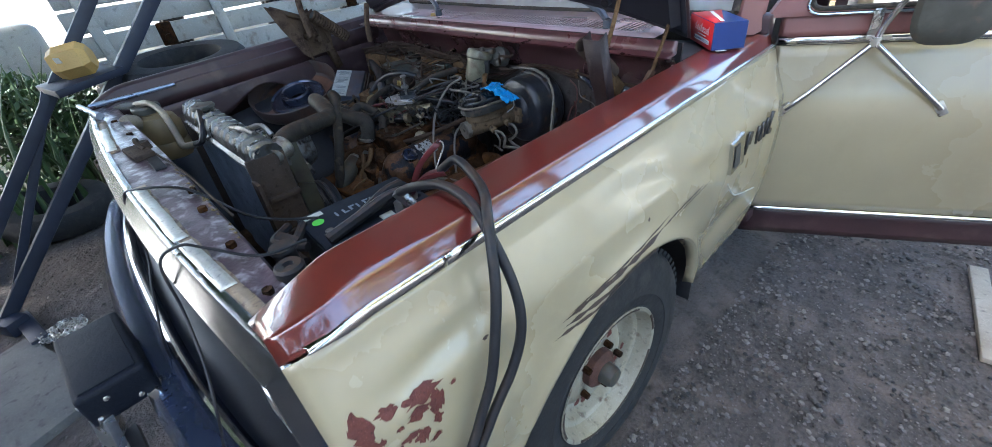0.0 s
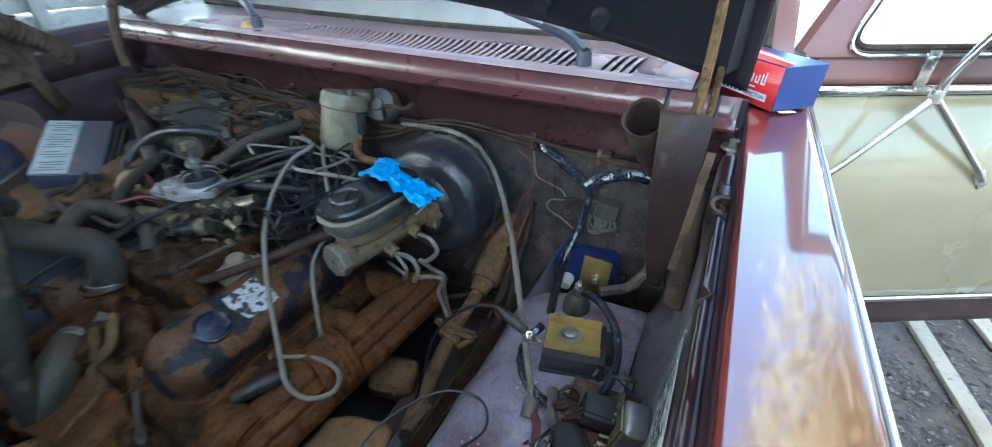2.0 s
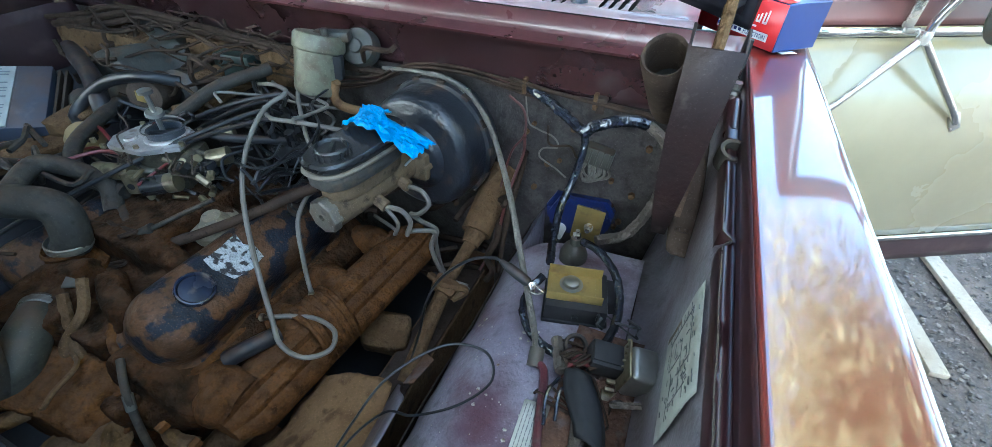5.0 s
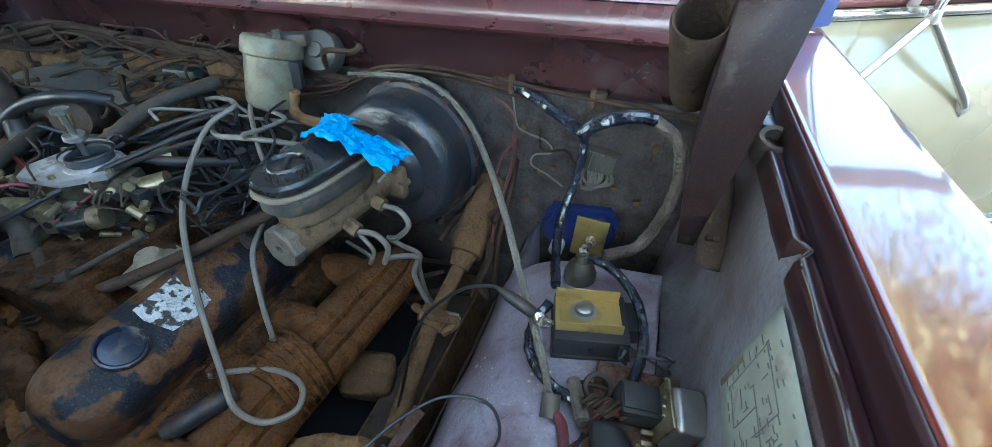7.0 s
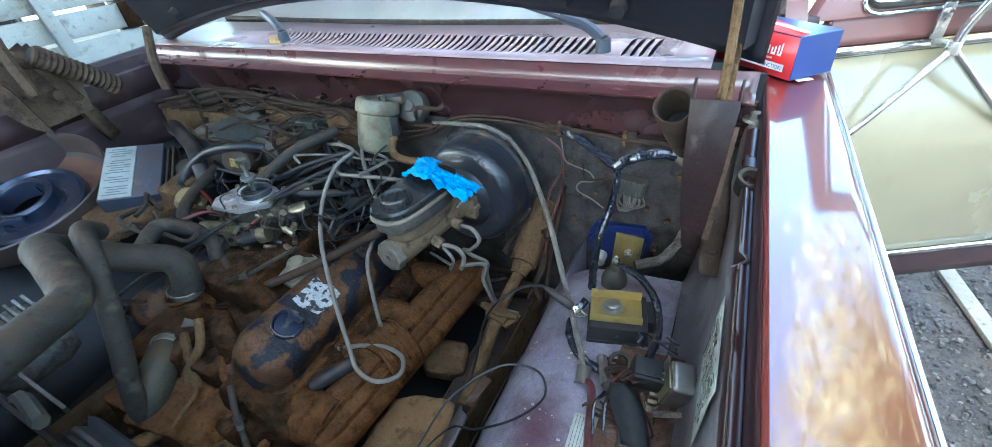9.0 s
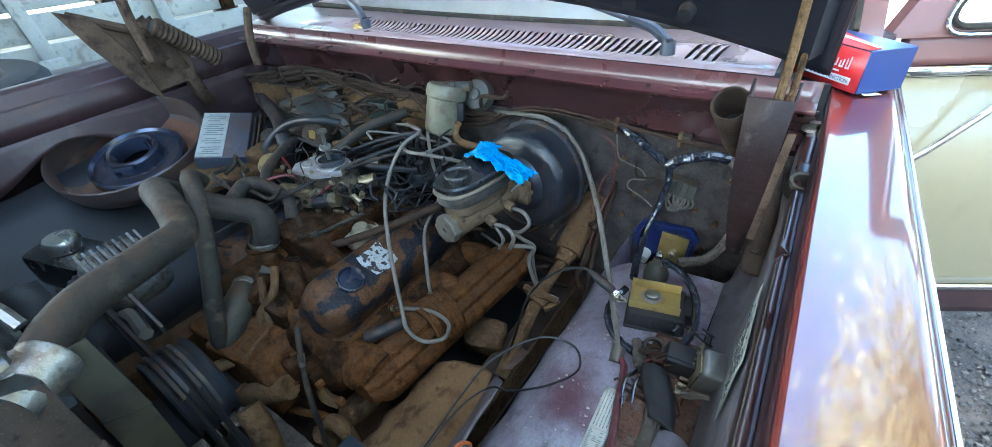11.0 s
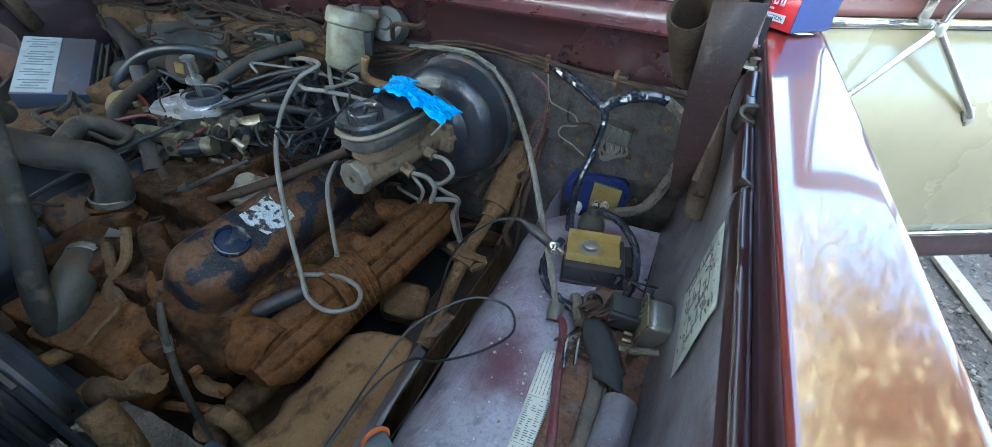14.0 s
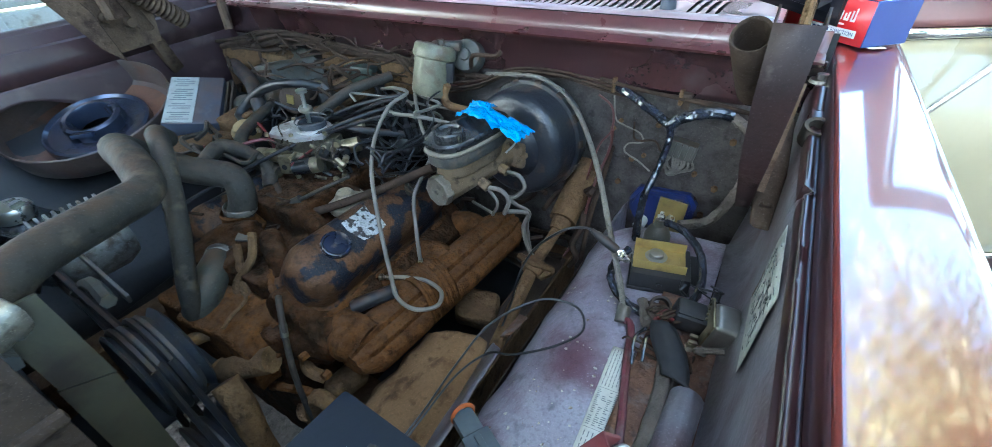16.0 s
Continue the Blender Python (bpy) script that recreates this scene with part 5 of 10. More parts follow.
wire_dull = surface("grimy_red_insulation", (0.085, 0.022, 0.018), (0.05, 0.018, 0.015), 0.6, scale=20, fine=160, bump=0.05)
# ---- front panel, grille, bumper, radiator ----
def front_y(x):
    """The bowed line of the truck's nose."""
    return -1.241 - 0.047 * (1 - min(1.0, abs(x) / 0.957) ** 2)


def build_front():
    bm = B()
    def f(x, v):
        y, z = [(-1.262, 1.046), (-1.25, 1.050), (-1.205, 1.050), (-1.195, 1.044), (-1.172, 1.043), (-1.165, 1.030), (-1.163, 0.96)][v]
        dent = 0.004 * noise.noise((x * 14, v, 0)) + 0.006 * noise.noise((x * 5, v, 9)) * (v in (2, 3, 4))
        y = (front_y(x) + (0.004, 0.016)[v]) if v < 2 else y + 0.004 * math.cos(x * 3)
        return (x, y, z + dent + (0.008 if v in (3, 4) and abs(x + 0.1) < 0.12 else 0))
    sheet(bm, f, steps(-0.87, 0.86, 90), list(range(7)))
    header = part("front_panel", bm, purple_old, truck, "weathered purple-grey panel over the grille", thick=0.002, angle=50)
    bm = B()
    for a, b in ((0.165, 0.505), (0.52, 0.735), (-0.50, -0.22)):
        sheet(bm, lambda x, v: (x, front_y(x) + 0.008 + 0.026 * v + 0.003 * noise.noise((x * 12, 3, 0)), 1.0558 + 0.0015 * noise.noise((x * 20, v * 3, 0))), steps(a, b, 20), [0, 0.5, 1])
    pieces("foil_strip", bm, foil, header, "strip of bright bare metal", thick=0.001)
    bm = B()
    for a, b in ((0.14, 0.83), (-0.62, -0.20)):
        sheet(bm, lambda x, v: (x, front_y(x) + 0.005 + 0.034 * v + 0.006 * (v - 0.3) * noise.noise((x * 25, 7, 0)), 1.0530 + 0.0004 * v), steps(a, b, 50), [0, 0.5, 1])
    pieces("primer_band", bm, primer_tan, header, "tan primer showing round the strip", thick=0.0006)
    bm = B()
    rng = random.Random(17)
    for k in range(30):
        x, y = rng.uniform(0.08, 0.60), rng.uniform(-1.177, -1.167)
        q = [bm.verts.new((x + rng.uniform(0.004, 0.014) * math.cos(a), y + rng.uniform(0.0015, 0.004) * math.sin(a), 1.0475 + 0.0015 * math.cos(a))) for a in steps(0, 5.6, 8)]
        bm.faces.new(q)
    pieces("yellow_fleck", bm, yellow_old, header, thick=0.0006)
    bm = B()
    for x, y in ((0.60, -1.195), (0.79, -1.20), (-0.58, -1.21), (0.40, -1.19), (0.28, -1.18), (-0.36, -1.2)):
        cyl(bm, (x, y, 1.046), (x, y, 1.056), 0.010, 0.009, 6)
    pieces("panel_bolt", bm, iron, header)
    bm = B()
    lathe(bm, (0.765, -1.153, 1.035), (0, 0, 1), [(0, 0), (0.024, 0), (0.025, 0.022), (0.021, 0.027), (0.009, 0.027), (0.007, 0.020), (0, 0.020)], 24)
    part("panel_stop", bm, rubber_black, header, "round black rubber stop")
    # latch in the middle
    bm = B()
    box(bm, (-0.10, -1.215, 1.062), (0.12, 0.05, 0.016), Euler((0, 0, 0.1)).to_matrix(), 0.004)
    tube(bm, [(-0.15, -1.20, 1.06), (-0.14, -1.205, 1.085), (-0.11, -1.21, 1.088), (-0.09, -1.20, 1.07)], 0.006, 6)
    cyl(bm, (-0.12, -1.195, 1.06), (-0.12, -1.195, 1.082), 0.018, 0.014, 14)
    tube(bm, [(-0.09, -1.19, 1.06), (0.05, -1.172, 1.054), (0.20, -1.160, 1.048), (0.35, -1.158, 1.046), (0.45, -1.15, 1.03)], 0.003, 6)
    part("bonnet_latch", bm, hinge_dirt, header, "rusty bonnet latch")
    bm = B()
    box(bm, (-0.005, -1.198, 1.0535), (0.15, 0.026, 0.006), None, 0.0028, 2)
    part("latch_slot", bm, black_dull, header)
    # chrome edge along the front, running down beside the wing
    bm = B()
    path = [(x, 1.053, 0.0, -1.0) for x in steps(-0.955, 0.915, 60)]
    path += [(0.915 + 0.052 * math.sin(a), 1.001 + 0.052 * math.cos(a), -math.sin(a), -math.cos(a)) for a in steps(0.15, 1.5, 10)]
    path += [(0.967, z, -1.0, 0.0) for z in steps(0.99, 0.60, 14)]
    prof = [(-0.002, 0.014), (0.000, 0.003), (0.003, -0.002), (0.008, -0.004), (0.012, -0.006), (0.046, -0.024), (0.051, -0.028), (0.056, -0.028), (0.060, -0.022), (0.062, 0.020)]
    def g(k, v):
        x, z, nx, nz = path[k]
        d, dy = prof[v]
        return (x + nx * d, front_y(min(x, 0.93)) + dy, z + nz * d)
    sheet(bm, g, list(range(len(path))), list(range(len(prof))))
    part("grille_surround", bm, edge_chrome, truck, "dulled chrome band round the grille", thick=0.002, angle=32)
    bm = B()
    sheet(bm, lambda x, v: (x, front_y(x) + (0.018, 0.030, 0.030, -0.02, -0.10)[v], (0.998, 0.985, 0.66, 0.645, 0.640)[v]), steps(-0.945, 0.945, 40), list(range(5)))
    part("grille_backing", bm, hood_black, truck, "dark panel behind the grille", thick=0.003, angle=30)
    bm = B()
    for z in (0.94, 0.88, 0.80, 0.72):
        tube(bm, [(x, front_y(x) + 0.016, z) for x in steps(-0.66, 0.66, 12)], 0.009, 6)
    for x in steps(-0.6, 0.6, 8):
        cyl(bm, (x, front_y(x) + 0.018, 0.70), (x, front_y(x) + 0.018, 0.97), 0.006, 0.006, 6)
    pieces("grille_bar", bm, black, truck, "dark grille bars")
    for x in (-0.80, 0.80):
        lamp = thing_part("headlamp", truck)
        bm = B()
        lathe(bm, (x, -1.245, 0.84), (0, -1, 0), [(0.118, 0.0), (0.12, 0.018), (0.112, 0.028), (0.10, 0.022), (0.095, 0.012)], 32)
        part("bezel", bm, chrome, lamp, thick=0.002)
        bm = B()
        lathe(bm, (x, -1.24, 0.84), (0, -1, 0), [(0.0, 0.038), (0.05, 0.034), (0.08, 0.024), (0.095, 0.012)], 32)
        part("lens", bm, zinc, lamp, "clear headlamp lens")
    bm = B()
    prof = [(-0.01, 0.62), (-0.06, 0.645), (-0.10, 0.64), (-0.125, 0.60), (-0.135, 0.52), (-0.13, 0.44), (-0.10, 0.39), (-0.04, 0.37)]
    def h(x, v):
        dy, z = prof[v]
        bow = 0.10 * (1 - (abs(x) / 1.0) ** 2.6)
        return (x, -1.255 - bow + dy, z + 0.02 * 1)
    sheet(bm, h, steps(-1.0, 1.0, 40), list(range(len(prof))))
    part("front_bumper", bm, bumper_navy, truck, "tarnished chrome bumper, its blue sky reflection put into the colour", thick=0.004, angle=50)
    bm = B()
    tube(bm, [(x, -1.256 - 0.10 * (1 - (abs(x)) ** 2.6) - 0.03, 0.662) for x in steps(-0.98, 0.98, 20)], 0.010, 8)
    part("bumper_edge", bm, chrome, truck)


build_front()


def build_radiator():
    rad = thing_part("radiator", truck)
    x0, x1 = -0.47, 0.235
    bm = B()
    box(bm, ((x0 + x1) / 2, -0.9875, 0.76), (x1 - x0 - 0.02, 0.05, 0.50))
    part("core", bm, core_grey, rad, "dark finned core")
    bm = B()
    for k in range(44):
        x = x0 + 0.02 + (x1 - x0 - 0.04) * k / 43
        box(bm, (x, -1.0135, 0.76), (0.003, 0.003, 0.49))
    pieces("fin", bm, core_grey, rad)
    bm = B()
    def tank(x, v):
        pts = [(-1.03, 1.000), (-1.032, 1.012), (-1.024, 1.020), (-1.022, 1.045), (-1.012, 1.062), (-0.985, 1.068), (-0.955, 1.062), (-0.946, 1.045), (-0.944, 1.020), (-0.936, 1.012), (-0.938, 1.000)]
        y, z = pts[v]
        rib = 0.010 * min(1.0, max(0.0, 0.5 + 2.5 * math.sin((x - x0 + 0.10 * (y + 0.985)) * math.tau / 0.054))) * (3 <= v <= 7)
        return (x, y, z + rib - 0.004 * noise.noise((x * 8, v, 0)))
    xs = steps(x0, x1, 170)
    rows = sheet(bm, tank, xs, list(range(11)))
    bm.faces.new(rows[0])
    bm.faces.new(rows[-1][::-1])
    part("top_tank", bm, tank_metal, rad, "ribbed silvery top tank, solder stained", angle=30)
    bm = B()
    box(bm, (x1 - 0.004, -0.995, 0.80), (0.010, 0.10, 0.50), None, 0.003)
    box(bm, (x1 + 0.022, -1.045, 0.78), (0.045, 0.010, 0.44), None, 0.003)
    box(bm, (x0 - 0.012, -0.985, 0.76), (0.012, 0.10, 0.55), None, 0.003)
    for z in (0.93, 0.82, 0.71):
        box(bm, (x1 + 0.006, -0.985, z), (0.016, 0.085, 0.014), None, 0.004)
    pieces("side_bracket", bm, hinge_dirt, rad, "brown dusty side bracket")
    bm = B()
    lathe(bm, (-0.30, -0.985, 1.066), (0, 0, 1), [(0.026, 0), (0.026, 0.008), (0.036, 0.012), (0.038, 0.018), (0.034, 0.024), (0.012, 0.027), (0, 0.027)], 22)
    box(bm, (-0.30, -0.985, 1.088), (0.085, 0.018, 0.006), None, 0.002)
    part("filler_cap", bm, alloy_dull, rad, "grey pressure cap")
    bm = B()
    for pts in ([(0.06, -0.97, 1.075), (0.10, -0.94, 1.085), (0.13, -0.93, 1.06)], [(0.00, -0.99, 1.075), (0.06, -0.98, 1.08), (0.12, -0.97, 1.075)]):
        tube(bm, pts, 0.008, 6)
    lathe(bm, (0.205, -0.957, 1.035), (-0.55, 0.84, 0.08), [(0.030, -0.03), (0.030, 0.02), (0.033, 0.024), (0.033, 0.034), (0.03, 0.036)], 18)
    part("outlet_neck", bm, alloy, rad)
    # fan shroud: plate on the near side and a ring
    bm = B()
    prism(bm, [(0.195, -0.938, 1.045), (0.195, -0.896, 1.043), (0.205, -0.888, 0.916), (0.205, -0.934, 0.936)], (0, 0, 0), (0.005, 0, 0))
    prism(bm, [(0.205, -0.936, 0.935), (0.205, -0.889, 0.914), (0.225, -0.893, 0.56), (0.225, -0.938, 0.56)], (0, 0, 0), (0.005, 0, 0))
    pieces("shroud_plate", bm, shroud_green, rad, "grey-green shroud side plate", thick=0.001)
    bm = B()
    lathe(bm, (-0.11, -0.935, 0.73), (0, 1, 0), [(0.245, 0.0), (0.24, 0.03), (0.236, 0.05)], 40)
    part("fan_shroud", bm, black_dull, rad, "dark round fan shroud", thick=0.002)


build_radiator()


def build_bottle():
    b = thing("washer_bottle", (-0.70, -1.10, 0.85), "aged tan washer bottle with a ribbed cap behind the front panel", "bottle")
    bm = B()
    lathe(bm, (-0.66, -1.10, 0.86), (0, 0, 1), [(0, 0), (0.085, 0), (0.095, 0.02), (0.096, 0.06), (0.092, 0.066), (0.096, 0.072), (0.094, 0.13), (0.08, 0.158), (0.048, 0.168), (0.045, 0.18)], 26, squash=0.75)
    part("bottle_body", bm, plastic_tan, b)
    bm = B()
    lathe(bm, (-0.66, -1.10, 1.035), (0, 0, 1), [(0.046, 0), (0.048, 0.02), (0.044, 0.026), (0, 0.028)], 22)
    box(bm, (-0.715, -1.14, 1.062), (0.09, 0.05, 0.012), Euler((0, 0, 0.5)).to_matrix(), 0.004)
    part("cap", bm, alloy_dull, b, "grey ribbed cap")
    bm = B()
    lathe(bm, (-0.60, -1.155, 1.02), (0.5, -0.7, 0.4), [(0, 0), (0.030, 0), (0.032, 0.03), (0.024, 0.045), (0, 0.046)], 18)
    part("pump", bm, bottle_cream, b, "cream washer pump")
    bm = B()
    tube(bm, [(-0.69, -1.12, 1.065), (-0.60, -1.09, 1.075), (-0.50, -1.075, 1.05), (-0.40, -1.08, 0.99), (-0.33, -1.085, 0.975), (-0.25, -1.06, 0.99)], 0.011, 10)
    part("bottle_hose", bm, bottle_cream, b, "pale dusty hose")
    bm = B()
    tube(bm, [(-0.26, -1.062, 0.988), (-0.20, -1.045, 1.01), (-0.22, -1.02, 1.055), (-0.29, -1.0, 1.085)], 0.010, 8)
    part("bottle_hose", bm, rubber_black, b)
    bm = B()
    tube(bm, [(-0.87, -1.245, 1.066), (-0.84, -1.10, 1.070), (-0.806, -0.955, 1.078)], 0.007, 8, smooth=False)
    tube(bm, [(-0.91, -1.272, 1.066), (-0.66, -1.238, 1.066)], 0.010, 10, smooth=False)
    cyl(bm, (-0.69, -1.242, 1.066), (-0.65, -1.236, 1.066), 0.013, 0.013, 10)
    cyl(bm, (-0.867, -1.23, 1.066), (-0.858, -1.19, 1.067), 0.010, 0.010, 10)
    solo("prop_rod", bm, rod_steel, "grey bonnet prop rod lying along the far wing", "rod")


build_bottle()

# ---- engine ----
engine = thing_part("engine", truck)
tagged(engine, "rusty dust-caked V8 engine with hoses and wiring")


def crust(bm, size, amp, fine=0.0):
    """Cuts a rough casting finely and roughens it as caked dust does."""
    for _ in range(6):
        long = [e for e in bm.edges if e.calc_length() > size]
        if not long:
            break
        bmesh.ops.subdivide_edges(bm, edges=long, cuts=1, use_grid_fill=True)
        bmesh.ops.triangulate(bm, faces=[f for f in bm.faces if len(f.verts) > 4])
    for v in bm.verts:
        v.co += 0.45 * amp * noise.noise_vector(v.co * 22) + 0.45 * amp * noise.noise_vector(v.co * 70) + (fine + 0.15 * amp) * noise.noise_vector(v.co * 150)


def casting(name, bm, mat, parent, label, voxel=0.006, lump=0.006):
    """Rough castings grown together under caked dirt: merged, worn round, then pitted at two scales."""
    ob = part(name, bm, mat, parent, label, angle=80)
    merge = ob.modifiers.new("merge", "REMESH")
    merge.mode, merge.voxel_size, merge.use_smooth_shade = "VOXEL", voxel, True
    worn = ob.modifiers.new("worn", "SMOOTH")
    worn.iterations, worn.factor = 5, 0.5
    for size, strength in ((0.030, lump), (0.009, lump * 0.55)):
        tex = bpy.data.textures.new(name + "_pits", "CLOUDS")
        tex.noise_scale, tex.noise_depth = size, 3
        pit = ob.modifiers.new("pits", "DISPLACE")
        pit.texture, pit.strength, pit.mid_level, pit.texture_coords = tex, strength, 0.5, "LOCAL"
    return ob


def build_carburettor():
    """Twin-barrel carburettor: choke ring, lid, body, solenoid and a snarl of levers."""
    r, n, z = Vector((0.91, 0.41, 0)), Vector((0.41, -0.91, 0)), Vector((0, 0, 1))
    c = Vector((-0.071, -0.345, 0.962))
    turn = Matrix((r, -n, z)).transposed()
    at = lambda a, b, h: c + r * a + n * b + z * h
    carb = thing_part("carburettor", truck)
    bm = B()
    lathe(bm, c, z, [(0.030, -0.012), (0.0305, -0.006), (0.0305, 0.006), (0.0295, 0.0075), (0.0280, 0.006), (0.0278, -0.012)], 40)
    lathe(bm, c + Vector((0, 0, 0.010)), z, [(0.0355, -0.002), (0.0365, 0.0), (0.0355, 0.002), (0.0345, 0.0), (0.0355, -0.002)], 40)
    pieces("choke_ring", bm, pulley_dark, carb, "dark worn choke ring")
    bm = B()
    lathe(bm, c, z, [(0.0, -0.008), (0.0275, -0.008)], 30)
    box(bm, at(0, 0, -0.003), (0.054, 0.006, 0.008), turn, 0.002)
    pieces("choke_plate", bm, black_dull, carb, thick=0.002)
    bm = B()
    lid = ((-0.098, 0.000), (-0.088, 0.034), (-0.018, 0.058), (0.040, 0.040), (0.046, -0.012), (0.020, -0.036), (-0.070, -0.046))
    prism(bm, [at(a, b, -0.012) for a, b in lid], (0, 0, -0.006), (0, 0, 0.003))
    lathe(bm, at(0, 0, -0.010), z, [(0.038, 0.0), (0.037, 0.004), (0.033, 0.006), (0.031, 0.006)], 32)
    cyl(bm, at(-0.060, 0.010, -0.010), at(-0.060, 0.010, -0.005), 0.012, 0.011, 14)
    part("air_horn", bm, lid_alloy, carb, "bright stained alloy lid", angle=25)
    bm = B()
    low = [(-0.030 + (a + 0.030) * 0.74, 0.006 + (b - 0.006) * 0.74) for a, b in lid]
    top_, foot = [bm.verts.new(at(a * 0.97, b * 0.97, -0.018)) for a, b in lid], [bm.verts.new(at(a, b, -0.056)) for a, b in low]
    for k in range(len(lid)):
        j = (k + 1) % len(lid)
        bm.faces.new((top_[k], top_[j], foot[j], foot[k]))
    bm.faces.new(foot)
    box(bm, at(-0.055, 0.030, -0.062), (0.085, 0.055, 0.030), turn, 0.011, 4)
    box(bm, at(-0.03, 0.0, -0.085), (0.12, 0.085, 0.030), turn, 0.006, 2)
    box(bm, at(0.035, 0.012, -0.05), (0.046, 0.05, 0.05), turn, 0.006, 2)
    cyl(bm, at(0.052, 0.02, -0.030), at(0.085, 0.03, -0.034), 0.006, 0.006, 10)
    pieces("carb_body", bm, carb_khaki, carb, "khaki-stained carburettor body")
    bm = B()
    cyl(bm, at(-0.112, 0.050, -0.050), at(-0.045, 0.062, -0.050), 0.015, 0.015, 18)
    lathe(bm, at(-0.112, 0.050, -0.050), r * -1, [(0.015, 0), (0.013, 0.006), (0.008, 0.009), (0, 0.010)], 18)
    box(bm, at(-0.042, 0.072, -0.062), (0.030, 0.018, 0.042), turn, 0.004, 2)
    pieces("vacuum_piston", bm, brass_dull, carb, "dull brassy cylinder")
    bm = B()
    cyl(bm, at(-0.045, 0.0805, -0.066), at(-0.045, 0.082, -0.066), 0.006, 0.006, 12)
    part("port_hole", bm, black_dull, carb)
    bm = B()
    cyl(bm, at(-0.022, 0.080, -0.066), at(0.018, 0.075, -0.062), 0.0175, 0.0175, 20)
    part("solenoid", bm, black, carb, "black solenoid can")
    bm = B()
    cyl(bm, at(0.018, 0.075, -0.062), at(0.036, 0.073, -0.060), 0.0178, 0.0172, 20)
    cyl(bm, at(0.078, 0.030, -0.040), at(0.112, 0.022, -0.034), 0.017, 0.016, 18)
    cyl(bm, at(0.085, -0.01, -0.010), at(0.112, -0.018, -0.006), 0.014, 0.014, 16)
    pieces("plated_can", bm, brass_dull, carb, "dull plated can")
    bm = B()
    cyl(bm, at(-0.012, -0.01, -0.01), at(-0.006, -0.005, 0.072), 0.0045, 0.0045, 8)
    lathe(bm, at(-0.006, -0.005, 0.068), z, [(0.006, 0), (0.012, 0.002), (0.012, 0.008), (0.008, 0.010), (0, 0.010)], 12)
    cyl(bm, at(-0.010, -0.008, 0.030), at(-0.009, -0.007, 0.036), 0.016, 0.014, 10)
    pieces("stud", bm, zinc_dark, carb, "plated wing stud")
    rng = random.Random(77)
    bm = B()
    for a, b in ((-0.12, 0.02), (-0.09, 0.04), (-0.03, 0.045), (0.04, 0.03), (0.05, -0.02), (-0.07, -0.045)):
        cyl(bm, at(a, b, -0.012), at(a, b, -0.004), 0.005, 0.0045, 8)
    for _ in range(16):
        a, b, h = rng.uniform(-0.02, 0.10), rng.uniform(0.03, 0.085), rng.uniform(-0.11, -0.02)
        w = Vector((rng.uniform(-1, 1), rng.uniform(-1, 1), rng.uniform(-1, 1))).normalized()
        cyl(bm, at(a, b, h), at(a, b, h) + w * rng.uniform(0.012, 0.035), rng.uniform(0.003, 0.008), None, 8)
    pieces("screw", bm, brass_dull, carb)
    bm = B()
    for _ in range(14):
        a, b, h = rng.uniform(-0.03, 0.10), rng.uniform(0.02, 0.07), rng.uniform(-0.12, -0.04)
        box(bm, at(a, b, h), (rng.uniform(0.01, 0.035), rng.uniform(0.004, 0.02), rng.uniform(0.01, 0.035)), Euler((rng.random() * 2, rng.random() * 2, rng.random() * 3)).to_matrix(), 0.002)
    pieces("lever", bm, black, carb, "small dark levers and brackets")
    bm = B()
    for _ in range(12):
        p = [at(rng.uniform(-0.06, 0.08), rng.uniform(0.04, 0.09), rng.uniform(-0.09, 0.0))]
        for _k in range(3):
            p.append(p[-1] + Vector((rng.uniform(-0.03, 0.03), rng.uniform(-0.02, 0.02), rng.uniform(-0.03, 0.02))))
        tube(bm, p, 0.0016, 5, 5)
    pieces("link_rod", bm, hinge_dirt, carb)
    # egr valve, choke housing and the parts behind
    bm = B()
    lathe(bm, (0.070, -0.413, 0.838), (0.05, -0.1, 1), [(0.040, -0.012), (0.042, 0.0), (0.041, 0.006), (0.026, 0.010), (0.020, 0.020), (0.016, 0.027), (0, 0.028)], 26)
    part("valve_cap", bm, bottle_cream, engine, "tan dished valve cap")
    bm = B()
    lathe(bm, (-0.335, -0.357, 0.900), (0.2, -0.35, 1), [(0.034, -0.018), (0.036, -0.006), (0.034, 0.004), (0.026, 0.008), (0.024, 0.016), (0.014, 0.018), (0, 0.018)], 24)
    part("tan_housing", bm, plastic_tan, engine, "tan dusty round housing")
    bm = B()
    lathe(bm, (-0.265, -0.235, 0.955), (0.45, -0.85, 0.15), [(0.0, -0.05), (0.038, -0.05), (0.040, 0.0), (0.034, 0.022), (0.020, 0.026), (0, 0.026)], 24)
    part("vacuum_valve", bm, hinge_dirt, engine, "dark grimy round valve")
    bm = B()
    box(bm, (-0.252, -0.262, 0.962), (0.018, 0.004, 0.026), Euler((0.2, 0.3, 0.5)).to_matrix(), 0.002)
    part("valve_tag", bm, gold, engine, "yellow tag")
    bm = B()
    cyl(bm, (-0.47, -0.26, 0.905), (-0.40, -0.29, 0.905), 0.036, 0.034, 20)
    part("canister", bm, alloy_dull, engine, "pale grey canister")
    bm = B()
    box(bm, (-0.19, -0.055, 0.965), (0.10, 0.06, 0.075), Euler((0, 0, 0.1)).to_matrix(), 0.008)
    part("relay_box", bm, surface("dark_green_plastic", (0.022, 0.034, 0.030), (0.016, 0.024, 0.022), 0.35, scale=10, fine=120, bump=0.05), truck, "dark green plastic box")
    bm = B()
    tube(bm, [(-0.30, -0.20, 0.925), (-0.26, -0.15, 0.945), (-0.23, -0.08, 0.96)], 0.017, 10)
